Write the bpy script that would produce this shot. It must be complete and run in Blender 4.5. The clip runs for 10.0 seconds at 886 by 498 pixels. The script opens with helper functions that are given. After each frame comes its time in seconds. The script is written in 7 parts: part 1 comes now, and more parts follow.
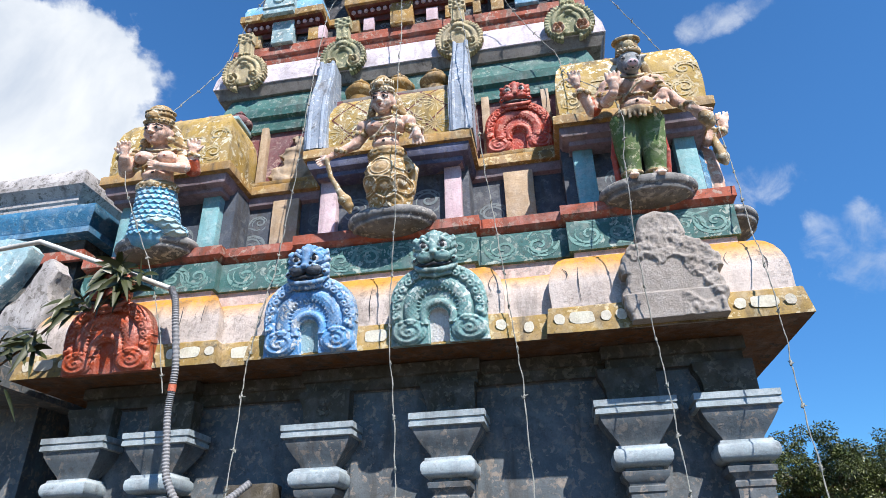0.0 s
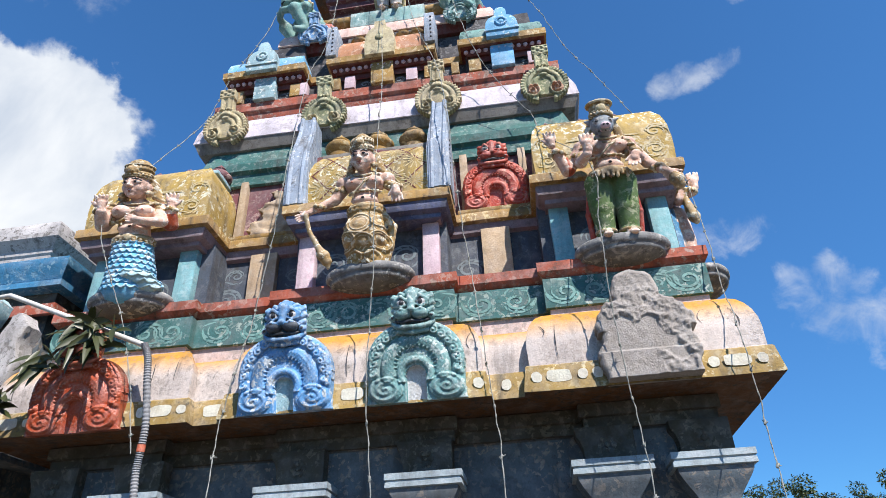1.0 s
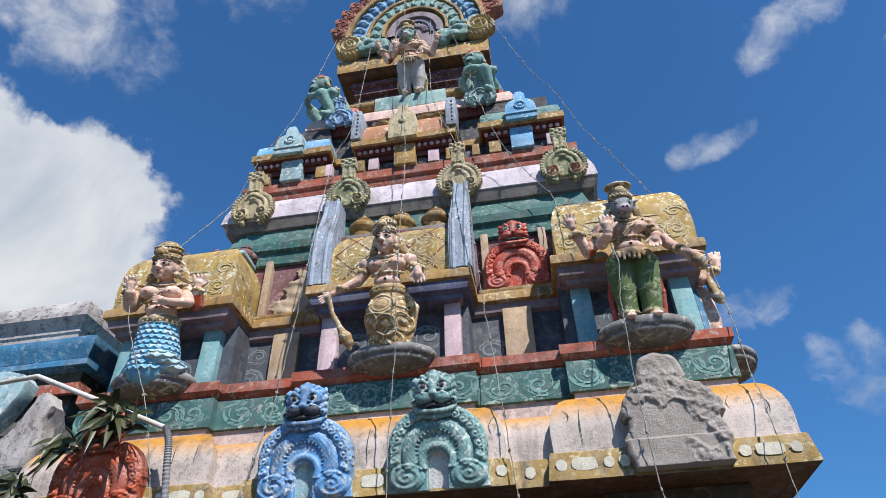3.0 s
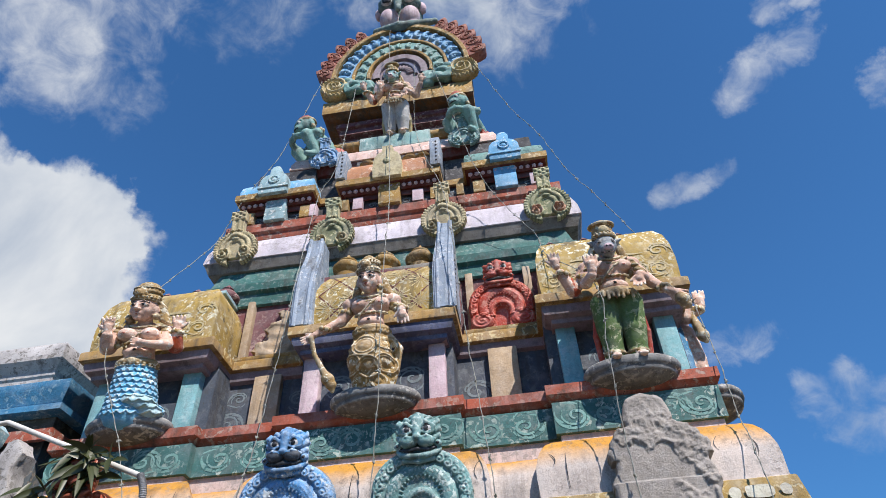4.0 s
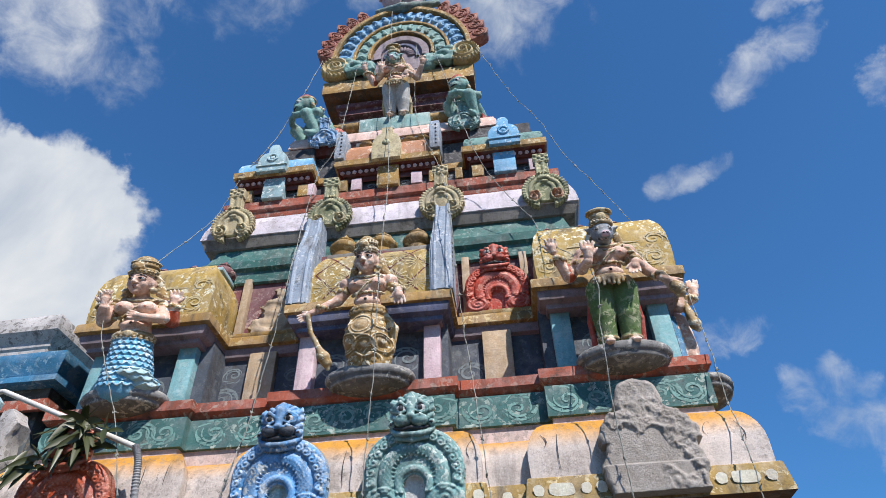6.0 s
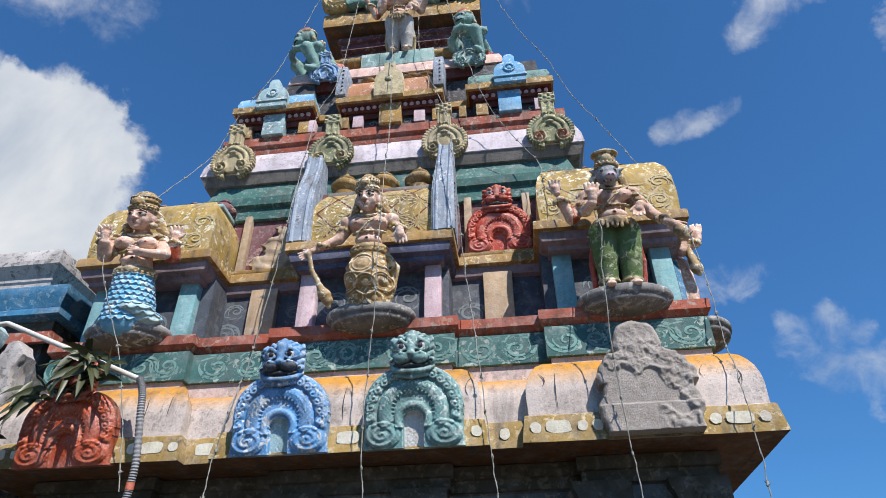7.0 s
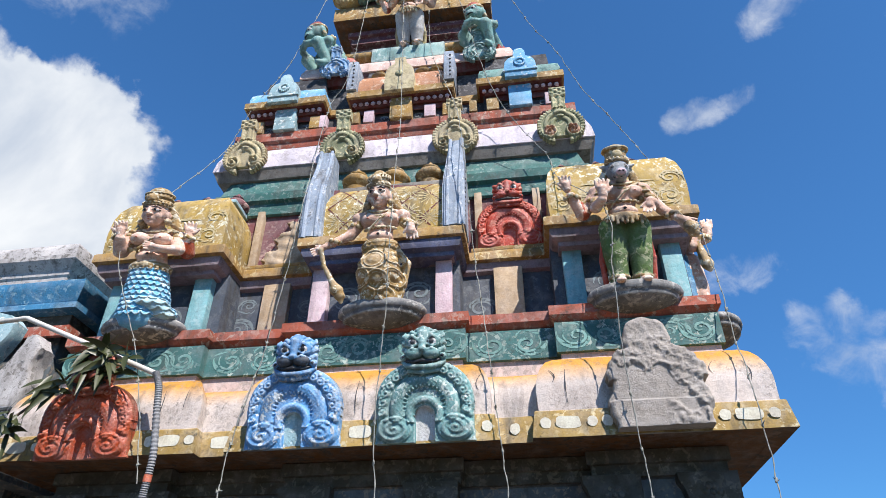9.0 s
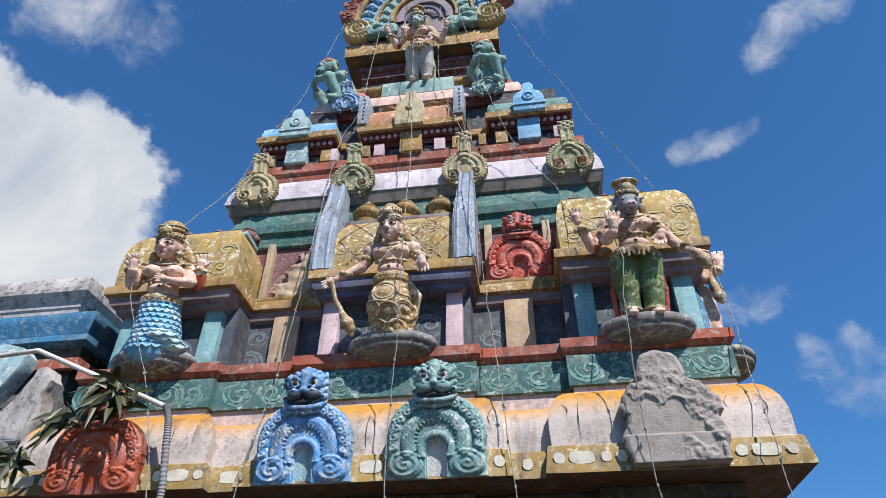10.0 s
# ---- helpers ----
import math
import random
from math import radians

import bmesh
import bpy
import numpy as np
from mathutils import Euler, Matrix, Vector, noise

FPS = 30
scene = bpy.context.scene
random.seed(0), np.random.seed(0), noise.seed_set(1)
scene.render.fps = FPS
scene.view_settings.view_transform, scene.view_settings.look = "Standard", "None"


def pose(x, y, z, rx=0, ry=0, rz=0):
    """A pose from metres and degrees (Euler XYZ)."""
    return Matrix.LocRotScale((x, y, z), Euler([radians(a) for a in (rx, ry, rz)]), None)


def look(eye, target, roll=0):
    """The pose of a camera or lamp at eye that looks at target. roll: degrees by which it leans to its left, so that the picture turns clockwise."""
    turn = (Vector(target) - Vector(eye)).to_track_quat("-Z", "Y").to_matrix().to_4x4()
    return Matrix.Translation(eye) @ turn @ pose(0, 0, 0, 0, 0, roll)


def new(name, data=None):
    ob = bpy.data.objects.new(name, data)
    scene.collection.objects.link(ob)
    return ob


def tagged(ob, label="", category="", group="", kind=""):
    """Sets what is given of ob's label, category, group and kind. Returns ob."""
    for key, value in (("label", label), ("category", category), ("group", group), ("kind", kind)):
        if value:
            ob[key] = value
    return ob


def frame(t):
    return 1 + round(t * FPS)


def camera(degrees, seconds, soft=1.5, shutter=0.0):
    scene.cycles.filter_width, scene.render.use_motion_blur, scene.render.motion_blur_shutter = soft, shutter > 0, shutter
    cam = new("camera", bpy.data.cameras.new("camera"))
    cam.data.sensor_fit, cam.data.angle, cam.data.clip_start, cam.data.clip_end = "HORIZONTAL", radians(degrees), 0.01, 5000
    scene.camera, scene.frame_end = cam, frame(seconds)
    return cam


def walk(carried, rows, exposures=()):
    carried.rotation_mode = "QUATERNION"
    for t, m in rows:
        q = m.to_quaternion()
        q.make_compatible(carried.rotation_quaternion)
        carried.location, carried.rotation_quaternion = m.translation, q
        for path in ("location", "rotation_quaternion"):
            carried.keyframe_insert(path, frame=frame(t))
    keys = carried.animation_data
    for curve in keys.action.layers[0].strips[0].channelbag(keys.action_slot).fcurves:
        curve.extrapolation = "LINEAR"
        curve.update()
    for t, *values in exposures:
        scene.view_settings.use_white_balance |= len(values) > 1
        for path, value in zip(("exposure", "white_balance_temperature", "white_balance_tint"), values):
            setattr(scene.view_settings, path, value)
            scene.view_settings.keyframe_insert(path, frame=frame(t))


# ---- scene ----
cam = camera(69.2, 10.0, soft=0.8)
PATH = [
    (0, (-0.032, 0.047, 1.611), (-0.325, 1.792, 2.542), -1.7),
    (0.5, (0.012, 0.014, 1.654), (-0.237, 1.73, 2.649), -2.2),
    (1, (-0.019, -0.019, 1.651), (-0.228, 1.663, 2.712), -2.6),
    (1.5, (-0.009, -0.059, 1.662), (-0.261, 1.588, 2.769), -1.8),
    (2, (-0.001, -0.088, 1.67), (-0.248, 1.523, 2.83), -2.0),
    (2.5, (-0.01, -0.119, 1.692), (-0.272, 1.455, 2.897), -1.3),
    (4, (0.006, -0.093, 1.751), (-0.183, 1.389, 3.081), -2.9),
    (4.5, (0.006, -0.116, 1.748), (-0.16, 1.316, 3.135), -3.1),
    (5, (-0.025, -0.147, 1.722), (-0.19, 1.278, 3.115), -2.3),
    (5.5, (-0.03, -0.131, 1.701), (-0.204, 1.324, 3.061), -1.9),
    (7, (-0.043, -0.054, 1.718), (-0.24, 1.568, 2.871), -0.6),
    (7.5, (-0.062, -0.037, 1.709), (-0.292, 1.615, 2.813), 0.1),
    (8, (-0.086, -0.061, 1.727), (-0.304, 1.616, 2.795), 0.0),
    (8.5, (-0.065, -0.097, 1.74), (-0.304, 1.571, 2.818), 0.2),
    (9, (-0.042, -0.124, 1.738), (-0.272, 1.511, 2.866), -0.0),
    (9.5, (-0.04, -0.129, 1.745), (-0.267, 1.488, 2.9), -0.2),
    (10, (-0.078, -0.142, 1.741), (-0.321, 1.434, 2.948), 0.4),
]
walk(cam, [(t, look(eye, target, roll)) for t, eye, target, roll in PATH], exposures=[(0.0, 0.91), (1.0, 0.83), (1.5, 0.77), (2.5, 0.50), (4.5, 0.55), (5.5, 0.57), (7.0, 0.52), (7.5, 0.65), (8.0, 0.79), (9.0, 0.78), (9.5, 0.63), (10.0, 0.53)])

# sun: from the front, to the right, high
SUN_WAY = Vector((0.72, -1.0, 1.42)).normalized()
sun = new("sun", bpy.data.lights.new("sun", "SUN"))
sun.data.energy, sun.data.angle, sun.data.color = 4.8, radians(0.53), (1.0, 0.925, 0.875)
sun.matrix_world = look(SUN_WAY * 40, (0, 0, 0))

world = bpy.data.worlds.new("sky")
scene.world = world
world.use_nodes = True


def sky_nodes():
    nt = world.node_tree
    nt.nodes.clear()
    N = nt.nodes.new

    def link(a, b):
        nt.links.new(a, b)

    def maths(op, a, b, c=None):
        n = N("ShaderNodeMath")
        n.operation = op
        for i, v in enumerate((a, b, c)):
            if v is None:
                continue
            if isinstance(v, (int, float)):
                n.inputs[i].default_value = v
            else:
                link(v, n.inputs[i])
        return n.outputs[0]

    sky = N("ShaderNodeTexSky")
    sky.sky_type, sky.sun_disc = "NISHITA", False
    sky.sun_elevation = math.asin(SUN_WAY.z)
    sky.sun_rotation = math.atan2(SUN_WAY.x, SUN_WAY.y)
    sky.air_density, sky.dust_density, sky.ozone_density = 1.0, 0.0, 3.0
    co = N("ShaderNodeTexCoord")
    way = co.outputs["Generated"]

    def fbm(scale, detail, rough, dist=0.0):
        n = N("ShaderNodeTexNoise")
        n.inputs["Scale"].default_value, n.inputs["Detail"].default_value = scale, detail
        n.inputs["Roughness"].default_value, n.inputs["Distortion"].default_value = rough, dist
        link(way, n.inputs["Vector"])
        return n.outputs["Fac"]

    # cloud banks: direction, size in radians, density
    banks = [((-0.605, 0.546, 0.579), 0.11, 1.9), ((-0.551, 0.540, 0.636), 0.055, 1.7), ((-0.605, 0.490, 0.628), 0.055, 1.7), ((-0.542, 0.591, 0.597), 0.045, 1.7),
             ((-0.641, 0.586, 0.495), 0.10, 1.8), ((-0.678, 0.456, 0.577), 0.10, 1.9),
             ((-0.471, 0.346, 0.811), 0.12, 0.64), ((-0.510, 0.416, 0.753), 0.08, 0.6), ((-0.536, 0.300, 0.789), 0.09, 0.62),
             ((0.061, 0.461, 0.885), 0.11, 0.66), ((-0.025, 0.428, 0.903), 0.08, 0.6), ((0.127, 0.522, 0.843), 0.06, 0.5), ((-0.11, 0.415, 0.903), 0.09, 0.56), ((-0.31, 0.37, 0.875), 0.10, 0.52),
             ((0.352, 0.575, 0.738), 0.03, 0.50), ((0.376, 0.556, 0.741), 0.03, 0.54), ((0.400, 0.537, 0.742), 0.03, 0.54), ((0.424, 0.519, 0.742), 0.03, 0.50),
             ((0.389, 0.483, 0.785), 0.028, 0.5), ((0.431, 0.457, 0.778), 0.028, 0.5), ((0.504, 0.544, 0.671), 0.035, 0.8),
             ((0.243, 0.704, 0.667), 0.028, 0.48), ((0.279, 0.688, 0.670), 0.03, 0.52), ((0.317, 0.666, 0.675), 0.028, 0.48),
             ((0.411, 0.828, 0.380), 0.048, 0.70), ((0.440, 0.826, 0.350), 0.05, 0.66), ((0.299, 0.819, 0.490), 0.033, 0.5), ((0.342, 0.802, 0.489), 0.035, 0.5)]
    # the banks' outlines are drawn out and torn by a slow turbulence
    warp = N("ShaderNodeTexNoise")
    warp.inputs["Scale"].default_value, warp.inputs["Detail"].default_value, warp.inputs["Roughness"].default_value = 9.0, 6.0, 0.6
    link(way, warp.inputs["Vector"])
    off = N("ShaderNodeVectorMath")
    off.operation = "MULTIPLY_ADD"
    link(warp.outputs["Color"], off.inputs[0])
    off.inputs[1].default_value, off.inputs[2].default_value = (0.14, 0.14, 0.14), (-0.07, -0.07, -0.07)
    bent = N("ShaderNodeVectorMath")
    link(way, bent.inputs[0])
    link(off.outputs[0], bent.inputs[1])
    level = N("ShaderNodeVectorMath")
    level.operation = "NORMALIZE"
    link(bent.outputs[0], level.inputs[0])
    total = None
    for d, size, dens in banks:
        dot = N("ShaderNodeVectorMath")
        dot.operation = "DOT_PRODUCT"
        link(level.outputs[0], dot.inputs[0])
        dot.inputs[1].default_value = Vector(d).normalized()
        m = N("ShaderNodeMapRange")
        m.interpolation_type = "SMOOTHSTEP"
        link(dot.outputs["Value"], m.inputs["Value"])
        m.inputs["From Min"].default_value, m.inputs["From Max"].default_value = math.cos(size * 1.6), 1.0
        m.inputs["To Max"].default_value = dens
        total = m.outputs[0] if total is None else maths("MAXIMUM", total, m.outputs[0])
    puff = fbm(7.0, 9.0, 0.55, 0.25)
    wisp = fbm(3.2, 10.0, 0.62, 0.9)
    body = maths("ADD", total, maths("MULTIPLY", maths("SUBTRACT", puff, 0.5), 1.1))
    body = maths("ADD", body, maths("MULTIPLY", maths("SUBTRACT", wisp, 0.5), 0.9))
    body = maths("ADD", body, maths("MULTIPLY", maths("SUBTRACT", fbm(19.0, 8.0, 0.62, 0.5), 0.5), 0.85))
    cov = N("ShaderNodeMapRange")
    cov.interpolation_type = "SMOOTHSTEP"
    link(body, cov.inputs["Value"])
    cov.inputs["From Min"].default_value, cov.inputs["From Max"].default_value = 0.34, 1.15
    shade = N("ShaderNodeValToRGB")
    link(fbm(4.5, 6.0, 0.55, 0.3), shade.inputs["Fac"])
    shade.color_ramp.elements[0].position, shade.color_ramp.elements[0].color = 0.36, (3.7, 4.2, 5.0, 1)
    shade.color_ramp.elements[1].position, shade.color_ramp.elements[1].color = 0.60, (6.0, 6.2, 6.45, 1)
    tint = N("ShaderNodeMix")
    tint.data_type, tint.blend_type = "RGBA", "MULTIPLY"
    tint.inputs["Factor"].default_value = 1.0
    link(sky.outputs["Color"], tint.inputs["A"])
    # the clear air keeps its deep blue down to the tree line
    height, deep = N("ShaderNodeSeparateXYZ"), N("ShaderNodeMix")
    link(way, height.inputs[0])
    rise = N("ShaderNodeMapRange")
    rise.interpolation_type = "SMOOTHSTEP"
    link(height.outputs["Z"], rise.inputs["Value"])
    rise.inputs["From Min"].default_value, rise.inputs["From Max"].default_value = 0.0, 0.6
    deep.data_type = "RGBA"
    link(rise.outputs[0], deep.inputs["Factor"])
    deep.inputs["A"].default_value, deep.inputs["B"].default_value = (0.30, 0.62, 0.92, 1), (0.46, 0.90, 1.24, 1)
    link(deep.outputs["Result"], tint.inputs["B"])
    mix = N("ShaderNodeMix")
    mix.data_type = "RGBA"
    link(cov.outputs[0], mix.inputs["Factor"])
    link(tint.outputs["Result"], mix.inputs["A"])
    link(shade.outputs["Color"], mix.inputs["B"])
    bg = N("ShaderNodeBackground")
    bg.inputs["Strength"].default_value = 0.09
    link(mix.outputs["Result"], bg.inputs["Color"])
    out = N("ShaderNodeOutputWorld")
    link(bg.outputs[0], out.inputs["Surface"])


sky_nodes()


# ---- materials ----
def lin(h):
    """A linear colour from a hex string."""
    v = [int(h[i:i + 2], 16) / 255 for i in (0, 2, 4)]
    return tuple(c / 12.92 if c < 0.04045 else ((c + 0.055) / 1.055) ** 2.4 for c in v)


def paint(name, hexcol, grime=0.5, chip=0.2, chipcol="b9b2a6", rough=0.75, scale=1.0, bump=0.35, second=None, metal=0.0, fade=0.55, edge=0.0, crest=None):
    """Weathered masonry paint: uneven coat, mildew streaks, chips down to the plaster, fine grain."""
    m = bpy.data.materials.new(name)
    m.use_nodes = True
    nt = m.node_tree
    N = nt.nodes.new
    bsdf = nt.nodes["Principled BSDF"]
    L = nt.links.new
    co, info = N("ShaderNodeTexCoord"), N("ShaderNodeObjectInfo")
    sh = N("ShaderNodeVectorMath")
    sh.operation = "SCALE"
    sh.inputs[0].default_value = (17.0, 31.0, 23.0)
    L(info.outputs["Random"], sh.inputs["Scale"])
    add = N("ShaderNodeVectorMath")
    L(co.outputs["Object"], add.inputs[0])
    L(sh.outputs[0], add.inputs[1])
    base = add.outputs[0]

    def fbm(s, detail=6.0, r=0.6, stretch=None, dist=0.0):
        v = base
        if stretch:
            mp = N("ShaderNodeMapping")
            mp.inputs["Scale"].default_value = stretch
            L(base, mp.inputs["Vector"])
            v = mp.outputs[0]
        n = N("ShaderNodeTexNoise")
        n.inputs["Scale"].default_value, n.inputs["Detail"].default_value = s * scale, detail
        n.inputs["Roughness"].default_value, n.inputs["Distortion"].default_value = r, dist
        L(v, n.inputs["Vector"])
        return n.outputs["Fac"]

    def ramp(f, a, b, lo=0.0, hi=1.0):
        r = N("ShaderNodeMapRange")
        L(f, r.inputs["Value"])
        for k, v in (("From Min", a), ("From Max", b), ("To Min", lo), ("To Max", hi)):
            r.inputs[k].default_value = v
        return r.outputs[0]

    def mul(a, b):
        n = N("ShaderNodeMath")
        n.operation = "MULTIPLY"
        for i, v in enumerate((a, b)):
            if isinstance(v, float):
                n.inputs[i].default_value = v
            else:
                L(v, n.inputs[i])
        return n.outputs[0]

    def blend(f, a, b, how="MIX"):
        x = N("ShaderNodeMix")
        x.data_type, x.blend_type = "RGBA", how
        if isinstance(f, float):
            x.inputs["Factor"].default_value = f
        else:
            L(f, x.inputs["Factor"])
        for k, v in (("A", a), ("B", b)):
            if isinstance(v, tuple):
                x.inputs[k].default_value = (*v[:3], 1)
            else:
                L(v, x.inputs[k])
        return x.outputs["Result"]

    c = lin(hexcol)
    c2 = lin(second) if second else tuple(v * 0.68 for v in c)
    col = blend(ramp(fbm(1.7, 7.0, 0.65), 0.35, 0.68), c2, tuple(min(v * 1.12, 0.9) for v in c))
    pale = tuple(0.55 * v + 0.45 * (0.25 + 0.55 * max(c)) for v in c)
    col = blend(mul(ramp(fbm(5.0, 9.0, 0.68, None, 0.3), 0.46, 0.66), fade), col, pale)
    if crest:
        # another coat brushed on above a height, thinning downwards
        sep, lift = N("ShaderNodeSeparateXYZ"), N("ShaderNodeMath")
        L(co.outputs["Object"], sep.inputs[0])
        lift.operation = "MULTIPLY_ADD"
        L(fbm(4.0, 6.0, 0.65, (1.0, 1.0, 0.35)), lift.inputs[0])
        lift.inputs[1].default_value = 0.16
        L(sep.outputs["Z"], lift.inputs[2])
        col = blend(ramp(lift.outputs[0], crest[0] + 0.08, crest[1] + 0.08), col, lin(crest[2]))
    fine = fbm(70.0, 3.0, 0.6)
    col = blend(0.5, col, blend(ramp(fine, 0.3, 0.7), (0.62, 0.6, 0.58), (1.0, 1.0, 1.0)), "MULTIPLY")
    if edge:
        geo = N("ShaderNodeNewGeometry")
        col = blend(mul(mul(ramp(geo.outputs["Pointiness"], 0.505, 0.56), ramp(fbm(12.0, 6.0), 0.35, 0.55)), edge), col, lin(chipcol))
    zone = ramp(fbm(2.3, 4.0, 0.5), 0.36, 0.54)
    flake = mul(ramp(fbm(15.0, 9.0, 0.65, None, 0.4), 0.545, 0.565), zone)
    flake = mul(flake, min(1.0, chip * 3.0))
    cc = lin(chipcol)
    col = blend(flake, col, blend(ramp(fbm(30.0, 4.0), 0.35, 0.65), tuple(v * 0.6 for v in cc), cc))
    streak = mul(ramp(fbm(1.0, 8.0, 0.62, (7.0, 7.0, 0.9)), 0.48, 0.68), ramp(fbm(1.2, 3.0), 0.36, 0.56))
    spots = mul(ramp(fbm(9.0, 10.0, 0.75), 0.52, 0.66), ramp(fbm(1.6, 3.0, 0.5), 0.38, 0.58))
    dirt = N("ShaderNodeMath")
    dirt.operation = "MAXIMUM"
    L(streak, dirt.inputs[0])
    L(spots, dirt.inputs[1])
    col = blend(mul(dirt.outputs[0], grime), col, (0.055, 0.05, 0.043))
    speck = mul(ramp(fbm(26.0, 10.0, 0.75), 0.56, 0.66), ramp(fbm(3.1, 5.0, 0.6), 0.38, 0.6))
    col = blend(mul(speck, min(1.0, grime * 1.2)), col, (0.05, 0.046, 0.04))
    L(col, bsdf.inputs["Base Color"])
    L(ramp(fbm(8.0, 5.0), 0.3, 0.7, rough - 0.15, min(1.0, rough + 0.12)), bsdf.inputs["Roughness"])
    bsdf.inputs["Metallic"].default_value = metal
    bsdf.inputs["Specular IOR Level"].default_value = 0.35
    hgt = N("ShaderNodeMath")
    hgt.operation = "MULTIPLY_ADD"
    L(flake, hgt.inputs[0])
    hgt.inputs[1].default_value = -0.5
    L(fbm(45.0, 6.0, 0.7), hgt.inputs[2])
    bp = N("ShaderNodeBump")
    bp.inputs["Strength"].default_value, bp.inputs["Distance"].default_value = bump, 0.02
    L(hgt.outputs[0], bp.inputs["Height"])
    L(bp.outputs[0], bsdf.inputs["Normal"])
    return m


